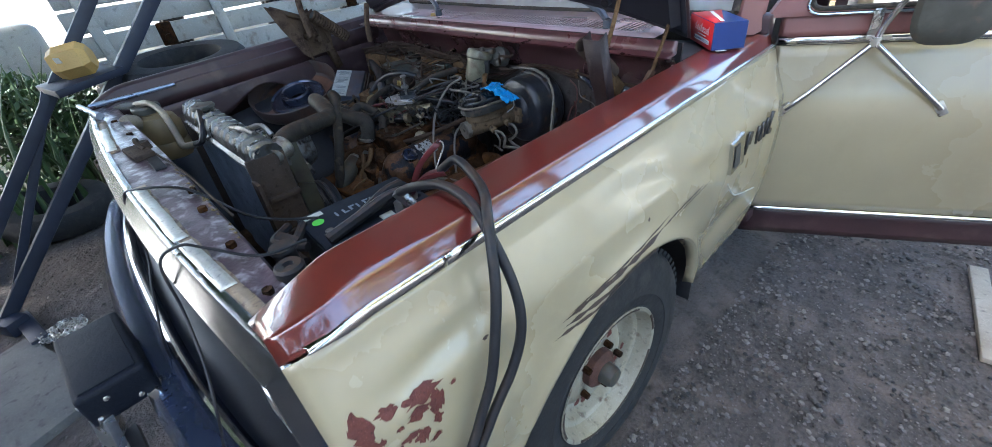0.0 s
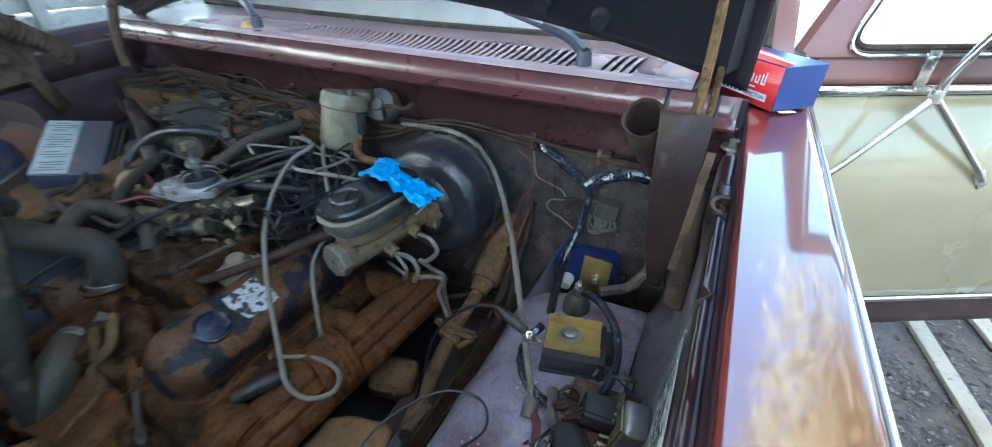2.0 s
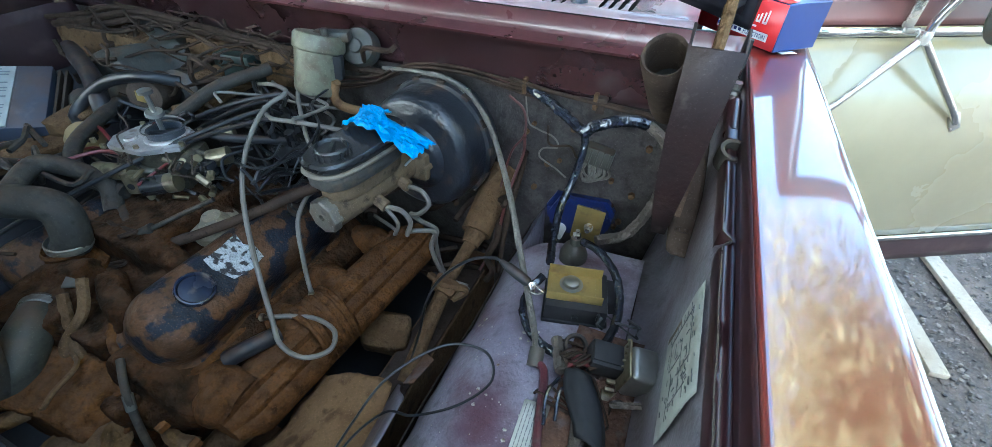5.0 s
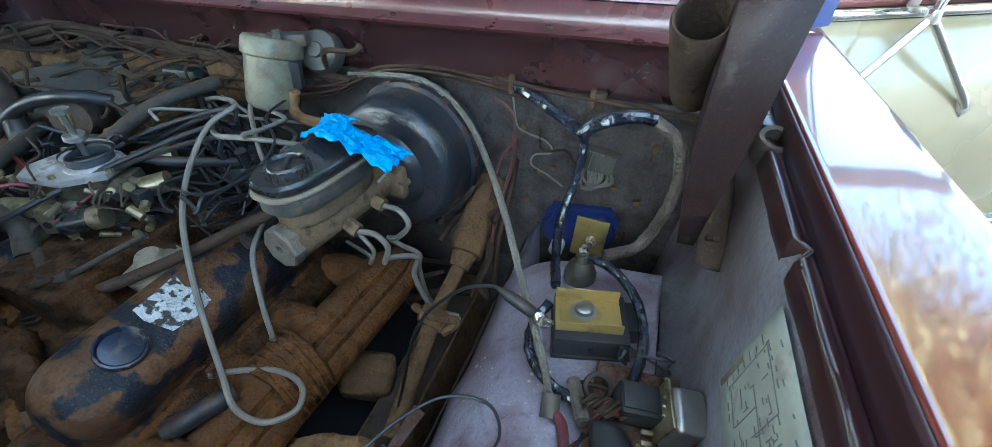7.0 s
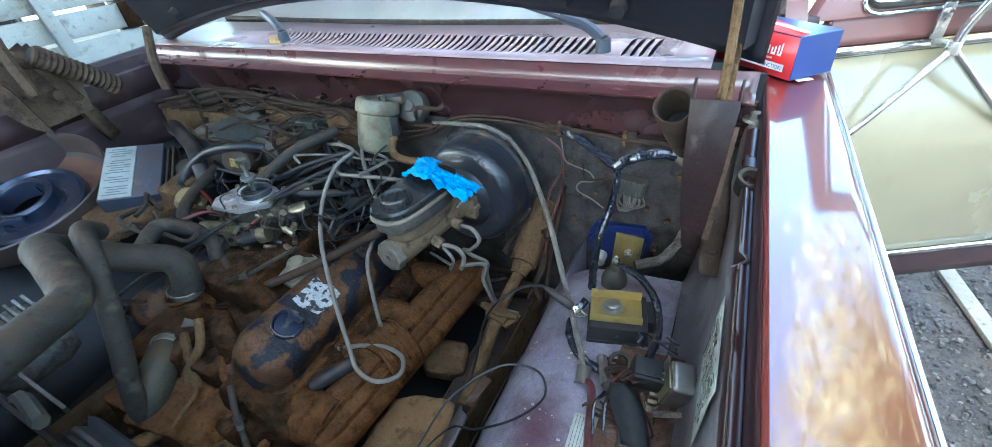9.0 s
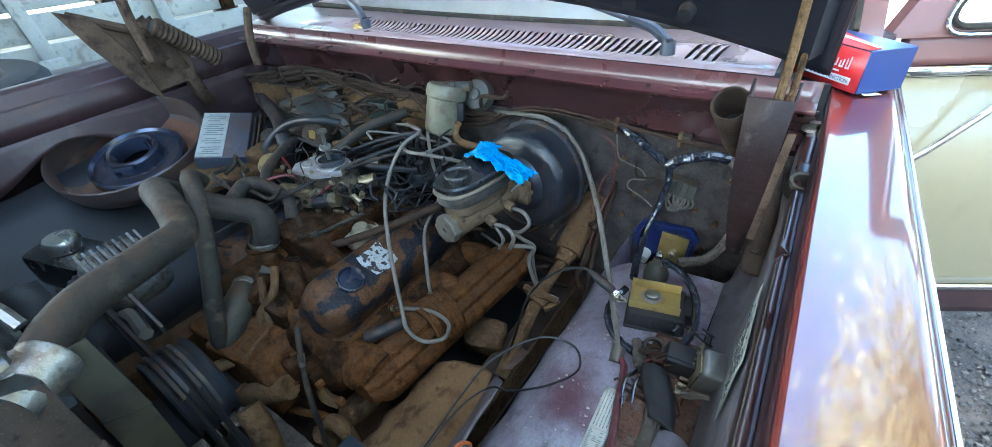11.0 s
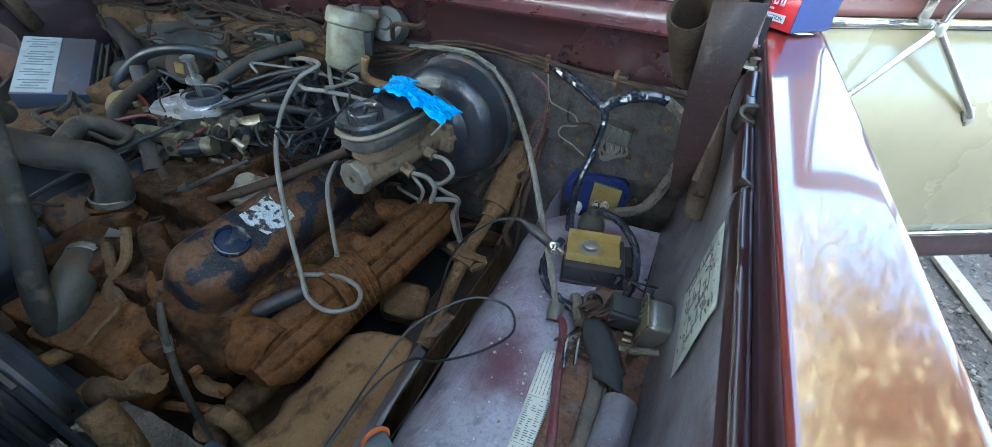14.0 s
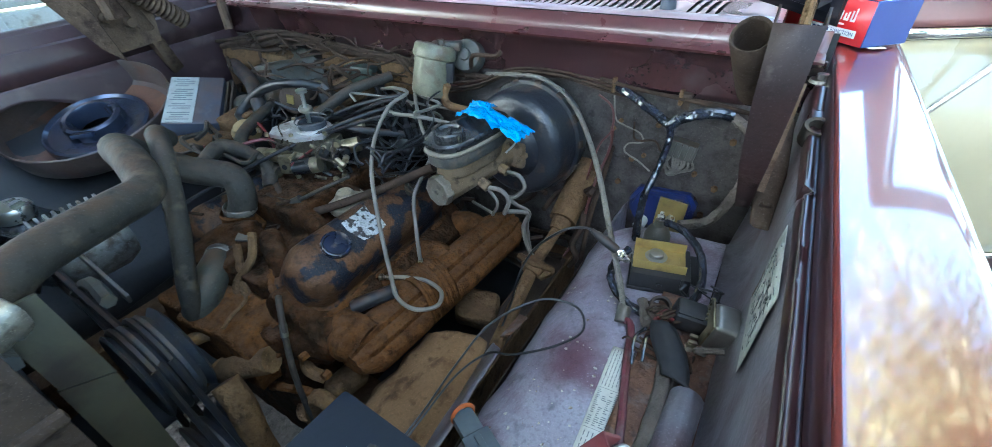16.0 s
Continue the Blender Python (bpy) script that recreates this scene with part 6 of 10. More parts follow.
    tube(bm, [(-0.20, -0.24, 0.93), (-0.15, -0.20, 0.94), (-0.10, -0.12, 0.97)], 0.013, 10)
    pieces("heater_pipe", bm, mud, engine, "dusty brown heater pipe")


def build_engine():
    bm = B()
    box(bm, (0.0, -0.44, 0.58), (0.34, 0.54, 0.34))
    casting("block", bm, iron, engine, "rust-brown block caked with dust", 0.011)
    for s in (1, -1):
        t = Euler((0, radians(38) * s, 0)).to_matrix()
        c = Vector((s * 0.155, -0.435, 0.722))
        bm = B()
        box(bm, c, (0.15, 0.46, 0.10), t)
        for y in (-0.19, -0.07, 0.05, 0.17):
            box(bm, c + t @ Vector((s * 0.075, y, 0.01)), (0.03, 0.07, 0.05), t)
        for y in (-0.225, 0.225):
            box(bm, c + t @ Vector((0, y, -0.01)), (0.12, 0.03, 0.07), t)
        lathe(bm, c + t @ Vector((s * 0.02, -0.245, 0.0)), (0, -1, 0), [(0, -0.02), (0.026, -0.02), (0.026, 0.008), (0.018, 0.014), (0, 0.015)], 14)
        lathe(bm, c + t @ Vector((-s * 0.045, -0.24, -0.015)), (0, -1, 0), [(0, -0.02), (0.016, -0.02), (0.016, 0.010), (0, 0.014)], 12)
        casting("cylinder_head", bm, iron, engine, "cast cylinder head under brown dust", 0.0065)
    bm = B()
    for x, y, z in ((0.235, -0.668, 0.665), (0.135, -0.672, 0.745), (0.20, -0.676, 0.705)):
        cyl(bm, (x, y, z), (x, y - 0.014, z), 0.009, 0.008, 6)
    pieces("head_bolt", bm, iron_light, engine)
    # timing cover: one dusty face with a sloping foot, the water neck on top
    bm = B()
    box(bm, (0.02, -0.725, 0.705), (0.25, 0.055, 0.11), Euler((0, 0.16, 0.05)).to_matrix())
    box(bm, (0.05, -0.705, 0.745), (0.15, 0.09, 0.06), Euler((0.25, 0.15, 0.2)).to_matrix())
    box(bm, (0.10, -0.665, 0.735), (0.09, 0.06, 0.06), Euler((0.1, 0.3, 0.5)).to_matrix())
    box(bm, (0.125, -0.70, 0.69), (0.06, 0.05, 0.08), Euler((0.2, 0.3, 0.4)).to_matrix())
    casting("timing_cover", bm, iron_light, engine, "dust-caked timing cover", 0.0055, 0.005)
    bm = B()
    tube(bm, [(0.04, -0.735, 0.735), (0.015, -0.765, 0.728), (-0.005, -0.79, 0.722)], 0.0125, 12, rough=0.15)
    tube(bm, [(0.05, -0.745, 0.668), (0.045, -0.775, 0.664), (0.04, -0.80, 0.660)], 0.013, 12, rough=0.15)
    pieces("pipe_boss", bm, tan_dust, engine, "tan dusty pipe boss")
    # strap that ties the elbow to the head
    bm = B()
    tube(bm, [(0.0, -0.625, 0.842), (0.035, -0.655, 0.800), (0.075, -0.675, 0.765), (0.115, -0.675, 0.760)], 0.008, 8, rough=0.2)
    part("tie_strap", bm, mud, engine, "dusty strap between elbow and head")
    # intake manifold: runners into a valley under the carburettor
    bm = B()
    box(bm, (0.0, -0.43, 0.775), (0.20, 0.46, 0.07))
    box(bm, (-0.03, -0.41, 0.84), (0.15, 0.24, 0.05))
    box(bm, (-0.05, -0.63, 0.80), (0.12, 0.12, 0.06), Euler((0, 0, 0.3)).to_matrix())
    for s in (1, -1):
        for y in (-0.60, -0.50, -0.38, -0.28):
            tube(bm, [(0.02 * s, y * 0.8 - 0.09, 0.835), (0.08 * s, y, 0.825), (0.13 * s, y, 0.785)], 0.022, 10)
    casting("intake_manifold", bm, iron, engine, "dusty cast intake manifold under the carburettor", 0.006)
    # rocker covers
    for s in (1, -1):
        t = Euler((0, radians(30) * s, 0)).to_matrix()
        c = Vector((s * 0.143, -0.435, 0.782))
        prof = [(0.070, -0.014), (0.0715, -0.010), (0.0710, -0.003), (0.0660, 0.001), (0.0620, 0.004), (0.0605, 0.012), (0.0600, 0.034), (0.0578, 0.050), (0.0535, 0.063), (0.0465, 0.073), (0.0380, 0.0785), (0.0280, 0.0815)]
        bm = B()
        rows = []
        def loaf(w, l, r, n=9):
            """A rounded rectangle, its corners from one long side to the other."""
            out = []
            for cx, cy, a0 in ((w - r, l - r, 0), (-w + r, l - r, 90), (-w + r, -l + r, 180), (w - r, -l + r, 270)):
                out += [(cx + r * math.cos(radians(a0 + 90 * j / n)), cy + r * math.sin(radians(a0 + 90 * j / n))) for j in range(n + 1)]
            dense = []
            for (x0, y0), (x1, y1) in zip(out, out[1:] + out[:1]):
                m = max(1, round(math.hypot(x1 - x0, y1 - y0) / 0.03))
                dense += [(x0 + (x1 - x0) * j / m, y0 + (y1 - y0) * j / m) for j in range(m)]
            return dense
        base = loaf(0.0715, 0.212, 0.055)
        for w, h in prof:
            ring = []
            for x, y in base:
                sx = w / 0.0715
                sy = (0.212 - (0.0715 - w) * 1.15) / 0.212
                p = Vector((x * sx, y * sy, h))
                p += 0.0011 * noise.noise_vector(p * 45) + 0.0008 * noise.noise_vector(p * 110)
                ring.append(bm.verts.new(c + t @ p))
            rows.append(ring)
        for p, q in zip(rows, rows[1:]):
            for k in range(len(base)):
                bm.faces.new((p[k], p[(k + 1) % len(base)], q[(k + 1) % len(base)], q[k]))
        bm.faces.new(rows[-1])
        part("rocker_cover", bm, oily, engine, "rusted rocker cover with flaking black paint", angle=50)
        bm = B()
        tube(bm, [c + t @ Vector((x * 1.01, y * 1.005, -0.006 + 0.004 * noise.noise((x * 40, y * 40, s)))) for x, y in base + base[:1]], 0.0075, 8, 2, rough=0.45)
        part("dirt_bead", bm, iron_light, engine, "dirt packed round the foot of the cover", angle=60)
        if s > 0:
            top = lambda y, o=0.0, x=0.0: c + t @ Vector((x, y + 0.435, 0.0815 + o))
            up = t @ Vector((0, 0, 1))
            bm = B()
            lathe(bm, top(-0.545), up, [(0.026, -0.004), (0.0275, 0.004), (0.0268, 0.0095), (0.0245, 0.0105), (0.0225, 0.0085), (0.0215, 0.0055), (0.011, 0.0065), (0, 0.0068)], 32)
            part("oil_cap", bm, cap_navy, engine, "navy-black oil cap")
            bm = B()
            pts = [top(-0.468 + dy, 0.0012, dx) for dx, dy in ((-0.030, -0.035), (-0.01, -0.038), (0.024, -0.030), (0.030, 0.0), (0.026, 0.028), (0.005, 0.033), (-0.012, 0.024), (-0.034, 0.03), (-0.030, -0.002))]
            bm.faces.new([bm.verts.new(p) for p in pts])
            part("cover_label", bm, foil_label, engine, "peeling silver foil label")
            bm = B()
            a = top(-0.335, 0.0, 0.0)
            cyl(bm, a - up * 0.005, a + up * 0.026, 0.012, 0.011, 14)
            cyl(bm, a + up * 0.01, a + up * 0.016, 0.017, 0.017, 14)
            part("vent_grommet", bm, rubber, engine)
    # exhaust manifold on the near side: a fluted log with a ribbed saddle
    bm = B()
    prof = [(-0.050, 0.022), (-0.030, 0.036), (-0.008, 0.038), (0.004, 0.032), (0.007, 0.022), (0.018, 0.021), (0.026, 0.014), (0.027, 0.003), (0.037, 0.0), (0.044, -0.010), (0.044, -0.028), (0.030, -0.044), (-0.01, -0.05), (-0.05, -0.04)]
    def log(y, v):
        x, z = prof[v]
        k = min(1.0, 0.55 + (y + 0.648) * 14, 0.6 + (-0.155 - y) * 10)
        return (0.283 + 0.10 * (y + 0.64) + x * max(k, 0.3), y, 0.700 + 0.03 * (y + 0.64) + z * max(k, 0.3) + 0.0015 * noise.noise((y * 30, v, 1)))
    rows = sheet(bm, log, steps(-0.648, -0.155, 44), list(range(len(prof))))
    for a, b in zip(rows, rows[1:]):
        bm.faces.new((a[-1], b[-1], b[0], a[0]))
    bm.faces.new(rows[0])
    bm.faces.new(rows[-1][::-1])
    manifold = part("exhaust_manifold", bm, iron_light, engine, "fluted exhaust manifold covered in orange dust", angle=42)
    for y in (-0.60, -0.47, -0.36, -0.23):
        bm = B()
        tube(bm, [(0.215, y, 0.715), (0.25, y, 0.722), (0.285, y, 0.715)], 0.031, 12)
        crust(bm, 0.012, 0.003)
        part("port", bm, iron_light, manifold, angle=70)
    bm = B()
    lathe(bm, (0.252, -0.628, 0.715), (-0.2, -0.8, 0.5), [(0, 0.030), (0.02, 0.026), (0.032, 0.012), (0.035, -0.01), (0.03, -0.03)], 18)
    lathe(bm, (0.222, -0.645, 0.690), (-0.2, -1, 0.1), [(0, 0.014), (0.010, 0.013), (0.012, 0.0), (0.018, -0.002), (0.018, -0.012)], 10)
    pieces("port_cap", bm, iron_light, manifold, angle=60)
    for k in range(6):
        bm = B()
        y = -0.470 + 0.013 * k
        x = 0.297 + 0.10 * (y + 0.485)
        tube(bm, [(x - 0.060, y + 0.012, 0.715), (x - 0.048, y + 0.008, 0.745), (x - 0.018, y, 0.757), (x + 0.014, y - 0.008, 0.748), (x + 0.036, y - 0.014, 0.720), (x + 0.044, y - 0.016, 0.685)], 0.0046, 7)
        part("rib", bm, iron_light, manifold, angle=70)
    bm = B()
    sheet(bm, lambda y, v: (0.297 + 0.10 * (y + 0.485) + [-0.060, -0.048, -0.017, 0.0135, 0.036, 0.045][v], y - 0.014 * v / 5, [0.717, 0.747, 0.7585, 0.7495, 0.721, 0.687][v]), steps(-0.473, -0.401, 8), list(range(6)))
    part("saddle", bm, iron_light, manifold, thick=0.006)
    bm = B()
    tube(bm, [(0.225, -0.575, 0.742), (0.248, -0.55, 0.752), (0.268, -0.505, 0.748)], 0.014, 10)
    pieces("spark_lead", bm, rubber_black, engine)
    # front of the engine: thermostat housing, pipes, pulleys, fan, belts
    bm = B()
    lathe(bm, (-0.085, -0.565, 0.800), (0.02, 0.0, 1), [(0.045, 0), (0.046, 0.02), (0.035, 0.028), (0.030, 0.05), (0.033, 0.055), (0.029, 0.06)], 18)
    part("thermostat_housing", bm, iron_light, engine, "dusty thermostat housing")
    bm = B()
    for dx in (0.045, -0.045):
        cyl(bm, (-0.085 + dx, -0.565, 0.80), (-0.085 + dx, -0.565, 0.826), 0.008, 0.008, 6)
    pieces("housing_bolt", bm, iron, engine)
    bm = B()
    tube(bm, [(0.02, -0.60, 0.86), (0.045, -0.63, 0.83), (0.035, -0.67, 0.79), (0.06, -0.68, 0.76)], 0.008, 8)
    tube(bm, [(0.06, -0.76, 0.66), (0.12, -0.745, 0.70), (0.17, -0.72, 0.72)], 0.024, 10)
    tube(bm, [(0.12, -0.785, 0.70), (0.15, -0.79, 0.66), (0.165, -0.80, 0.58), (0.17, -0.80, 0.48)], 0.024, 12)
    tube(bm, [(0.19, -0.71, 0.52), (0.195, -0.70, 0.585), (0.218, -0.694, 0.607), (0.242, -0.69, 0.585), (0.248, -0.69, 0.50)], 0.016, 12)
    tube(bm, [(0.17, -0.66, 0.70), (0.19, -0.68, 0.66), (0.22, -0.67, 0.64)], 0.012, 8)
    pieces("coolant_pipe", bm, mud, engine, "pipes caked with tan dust")
    bm = B()
    lathe(bm, (0.215, -0.655, 0.585), (0.2, -0.9, 0.4), [(0, 0.022), (0.018, 0.02), (0.026, 0.008), (0.028, -0.02), (0.03, -0.06)], 18)
    lathe(bm, (0.175, -0.70, 0.545), (0.1, -0.6, 0.8), [(0, 0.02), (0.022, 0.018), (0.028, 0.0), (0.03, -0.04)], 16)
    pieces("mount_cup", bm, mud, engine, "round tan engine mount caked with dust")
    bm = B()
    tube(bm, [(0.11, -0.72, 0.60), (0.15, -0.715, 0.618), (0.19, -0.70, 0.615), (0.21, -0.69, 0.60)], 0.009, 8, rough=0.15)
    part("mount_arm", bm, iron_light, engine, "rusty bracket arm")
    bm = B()
    groove = lambda r: [(0.0, -0.045), (r - 0.01, -0.045), (r, -0.040), (r - 0.012, -0.030), (r, -0.020), (r, -0.014), (r - 0.012, -0.004), (r, 0.006), (r, 0.012), (r - 0.012, 0.022), (r, 0.032), (r - 0.004, 0.036), (r * 0.4, 0.030), (0.0, 0.034)]
    lathe(bm, (0.020, -0.828, 0.735), (0, -1, 0), groove(0.088), 48)
    lathe(bm, (0.10, -0.83, 0.545), (0, -1, 0), groove(0.085), 40)
    lathe(bm, (-0.27, -0.835, 0.84), (0, -1, 0), groove(0.042), 28)
    pieces("pulley", bm, pulley_dark, engine, "dark blue-black grooved pulley")
    bm = B()
    for k in range(7):
        a = k * math.tau / 7 + 0.3
        d, n = Vector((math.cos(a), 0, math.sin(a))), Vector((-math.sin(a), 0, math.cos(a)))
        q = [Vector((-0.06, -0.90, 0.73)) + d * r + n * s + Vector((0, y, 0)) for r, s, y in ((0.05, -0.025, 0), (0.21, -0.045, -0.012), (0.215, 0.03, 0.014), (0.05, 0.025, 0.012))]
        bm.faces.new([bm.verts.new(p) for p in q])
    pieces("fan_blade", bm, black, engine, "dark fan blades behind the radiator", thick=0.003)
    bm = B()
    def belt(a, ra, b, rb, y):
        pts = [Vector((a[0] + ra * math.cos(t), y, a[1] + ra * math.sin(t))) for t in steps(0.6, 0.6 + math.pi, 12)] + [Vector((b[0] + rb * math.cos(t), y, b[1] + rb * math.sin(t))) for t in steps(0.6 + math.pi, 0.6 + math.tau, 12)]
        tube(bm, [*pts, pts[0]], 0.006, 6, smooth=False)
    belt((0.020, 0.735), 0.087, (0.10, 0.545), 0.084, -0.848)
    belt((0.020, 0.735), 0.087, (0.10, 0.545), 0.084, -0.822)
    belt((-0.27, 0.84), 0.041, (0.020, 0.735), 0.087, -0.835)
    pieces("belt", bm, rubber_black, engine)
    bm = B()
    lathe(bm, (-0.27, -0.84, 0.84), (0, 1, 0), [(0, 0.0), (0.03, 0.0), (0.06, 0.02), (0.068, 0.035), (0.068, 0.11), (0.055, 0.135), (0.02, 0.14), (0, 0.14)], 26)
    for k in range(9):
        box(bm, (-0.235 + 0.0, -0.82 + 0.013 * k, 0.905), (0.07, 0.005, 0.02), Euler((0, 0.5, 0)).to_matrix(), 0.001)
    pieces("alternator", bm, alternator_grey, engine, "finned grey alternator")
    bm = B()
    tube(bm, [(-0.20, -0.83, 0.80), (-0.10, -0.82, 0.86), (0.02, -0.83, 0.885)], 0.011, 6)
    box(bm, (-0.10, -0.80, 0.86), (0.14, 0.006, 0.02), Euler((0, 0.35, 0)).to_matrix(), 0.002)
    box(bm, (-0.03, -0.59, 0.838), (0.022, 0.05, 0.004), Euler((0.1, 0.2, 0.7)).to_matrix(), 0.001)
    pieces("brace", bm, alloy_dull, engine)
    build_carburettor()
    # distributor with its leads
    bm = B()
    d = Vector((0.07, -0.19, 0.87))
    lathe(bm, d, (0.1, -0.2, 1), [(0.05, -0.06), (0.055, 0), (0.062, 0.01), (0.062, 0.04), (0.05, 0.06), (0, 0.065)], 24)
    u, v, w = frame_of((0.1, -0.2, 1))
    for k in range(8):
        a = k * math.tau / 8
        p = d + 0.042 * (math.cos(a) * u + math.sin(a) * v) + w * 0.05
        cyl(bm, p, p + w * 0.04, 0.010, 0.0095, 10)
    cyl(bm, d + w * 0.05, d + w * 0.095, 0.010, 0.010, 10)
    pieces("distributor", bm, black, engine, "black distributor cap and towers")
    bm = B()
    for k in range(8):
        a = k * math.tau / 8
        p = d + 0.042 * (math.cos(a) * u + math.sin(a) * v) + w * 0.088
        s = -1
        if k in (0, 1, 6, 7):
            continue
        y = (-0.61, -0.50, -0.38, -0.27)[k % 4]
        e = Vector((s * 0.22, y, 0.80))
        mid = p.lerp(e, 0.45) + Vector((0.01 * (k - 4), 0, 0.045 + 0.008 * (k % 3)))
        tube(bm, [p, p + w * 0.03, mid, e + Vector((0, 0, 0.05)), e], 0.0042, 7)
    pieces("ignition_lead", bm, rubber_black, engine, "black ignition leads")


build_engine()


def build_hoses():
    h = [("radiator_hose", [(0.200, -0.955, 1.035), (0.12, -0.885, 1.04), (0.055, -0.775, 1.025), (0.02, -0.715, 1.02), (-0.06, -0.690, 1.035), (-0.150, -0.672, 1.030), (-0.19, -0.63, 0.985), (-0.15, -0.585, 0.945), (-0.085, -0.545, 0.925), (-0.070, -0.55, 0.88), (-0.083, -0.563, 0.845)], 0.0265, rubber),
         ("bypass_hose", [(-0.135, -0.60, 1.02), (-0.105, -0.625, 1.045), (-0.050, -0.648, 1.03), (0.002, -0.695, 0.93), (0.018, -0.734, 0.83), (0.012, -0.744, 0.76)], 0.0165, rubber),
         ("heater_hose", [(-0.17, -0.56, 0.93), (-0.19, -0.49, 0.945), (-0.13, -0.45, 0.90), (-0.10, -0.47, 0.86)], 0.016, rubber),
         ("heater_hose", [(-0.35, -0.26, 0.93), (-0.27, -0.40, 0.92), (-0.19, -0.45, 0.90), (-0.10, -0.44, 0.88)], 0.014, rubber),
         ("heater_hose", [(-0.62, -0.17, 0.98), (-0.52, -0.21, 0.985), (-0.42, -0.25, 0.975), (-0.36, -0.285, 0.945), (-0.34, -0.30, 0.90)], 0.019, rubber_black),
         ("pcv_hose", [(0.0, -0.51, 0.835), (0.06, -0.47, 0.848), (0.14, -0.405, 0.875), (0.205, -0.36, 0.905), (0.255, -0.335, 0.930)], 0.0085, wire_brown), ("vacuum_hose", [(0.0, -0.31, 0.955), (0.03, -0.30, 0.95), (0.07, -0.26, 0.935), (0.11, -0.21, 0.915)], 0.008, rubber_black), ("throttle_rod", [(-0.01, -0.50, 0.853), (0.05, -0.46, 0.885), (0.108, -0.42, 0.914)], 0.004, rubber), ("throttle_boot", [(-0.025, -0.51, 0.846), (0.0, -0.494, 0.858), (0.018, -0.482, 0.868)], 0.010, rubber),
         ("fuel_hose", [(-0.10, -0.46, 0.86), (0.0, -0.50, 0.85), (0.04, -0.47, 0.84), (0.03, -0.42, 0.83)], 0.010, rubber),
         ("cable_sleeve", [(-0.19, -0.21, 0.985), (-0.233, -0.25, 1.003), (-0.323, -0.27, 0.985), (-0.385, -0.30, 0.945), (-0.385, -0.335, 0.915), (-0.30, -0.36, 0.905)], 0.0115, wire_black),
         ("vacuum_pipe", [(-0.05, -0.10, 1.0), (-0.10, -0.20, 0.985), (-0.16, -0.30, 0.93), (-0.20, -0.36, 0.91)], 0.013, rubber)]
    for name, pts, r, mat in h:
        bm = B()
        tube(bm, pts, r, 14, per=9)
        part(name, bm, mat, engine, "dusty black moulded hose" if r > 0.02 else "")
    bm = B()
    spine = curve([Vector(p) for p in ((-0.044, -0.640, 0.818), (-0.030, -0.655, 0.819), (-0.006, -0.682, 0.813), (0.006, -0.712, 0.793), (0.004, -0.733, 0.764), (-0.004, -0.738, 0.742))], 5)
    def ring(k, a):
        d = (spine[min(k + 1, len(spine) - 1)] - spine[max(k - 1, 0)]).normalized()
        side = d.cross(Vector((0.3, 0.2, 1))).normalized()
        r = float(np.interp(k / (len(spine) - 1), [0, 0.15, 0.4, 0.65, 0.88, 0.93, 1], [0.021, 0.022, 0.029, 0.0315, 0.027, 0.024, 0.023]))
        return spine[k] + r * (math.cos(a) * side + math.sin(a) * d.cross(side))
    sheet(bm, ring, list(range(len(spine))), steps(0, math.tau, 24))
    part("lower_elbow", bm, elbow_rubber, engine, "bulbous dusty rubber elbow", angle=70)
    bm = B()
    tube(bm, [(-0.004, -0.738, 0.745), (-0.012, -0.740, 0.72), (-0.05, -0.735, 0.70)], 0.017, 10)
    cyl(bm, (-0.03, -0.735, 0.703), (-0.10, -0.755, 0.665), 0.012, 0.010, 10)
    part("pipe_stub", bm, tan_dust, engine, "tan dusty pipe stub")
    bm = B()
    for a, w, r in (((-0.078, -0.558, 0.862), (0.1, 0.1, 1), 0.029), ((0.188, -0.945, 1.036), (-0.6, 0.8, 0.05), 0.029), ((-0.036, -0.648, 0.8185), (0.6, -0.7, 0), 0.0225)):
        lathe(bm, a, w, [(r, -0.007), (r + 0.002, -0.005), (r + 0.002, 0.005), (r, 0.007)], 22)
    pieces("hose_clamp", bm, alloy, engine, thick=0.001)


build_hoses()


def tangle(name, seed, count, lo, hi, r, mat, sag=0.03, hops=4, parent=None):
    """A loose snarl of wires inside a box of space."""
    rng = random.Random(seed)
    bm = B()
    for _ in range(count):
        a = Vector([rng.uniform(l, h) for l, h in zip(lo, hi)])
        pts = [a]
        way = Vector((rng.uniform(-1, 1), rng.uniform(-0.6, 0.6), 0)).normalized()
        for _ in range(hops):
            way = (way + 0.9 * Vector((rng.uniform(-1, 1), rng.uniform(-1, 1), rng.uniform(-0.4, 0.4)))).normalized()
            q = pts[-1] + way * rng.uniform(0.035, 0.10)
            q = Vector([min(max(c, l), h) for c, l, h in zip(q, lo, hi)])
            q.z += rng.uniform(-sag, sag)
            pts.append(q)
        tube(bm, pts, r * rng.uniform(0.6, 1.4), 6, per=5)
    return pieces(name, bm, mat, parent or engine)


tangle("wiring", 1, 34, (-0.62, -0.10, 0.98), (0.02, -0.03, 1.05), 0.0027, wire_brown, 0.012, 5)
tangle("wiring", 2, 15, (-0.30, -0.30, 0.88), (0.12, -0.12, 0.97), 0.0028, wire_black, 0.015, 6)
tangle("wiring", 3, 7, (-0.42, -0.50, 0.86), (-0.12, -0.40, 0.92), 0.0045, rubber, 0.015, 6)
tangle("wiring", 4, 16, (0.02, -0.36, 0.85), (0.14, -0.20, 0.93), 0.0026, wire_black, 0.015, 6)
tangle("wiring", 5, 4, (-0.10, -0.26, 0.92), (0.16, -0.10, 1.00), 0.0030, tube_grey, 0.015, 6)
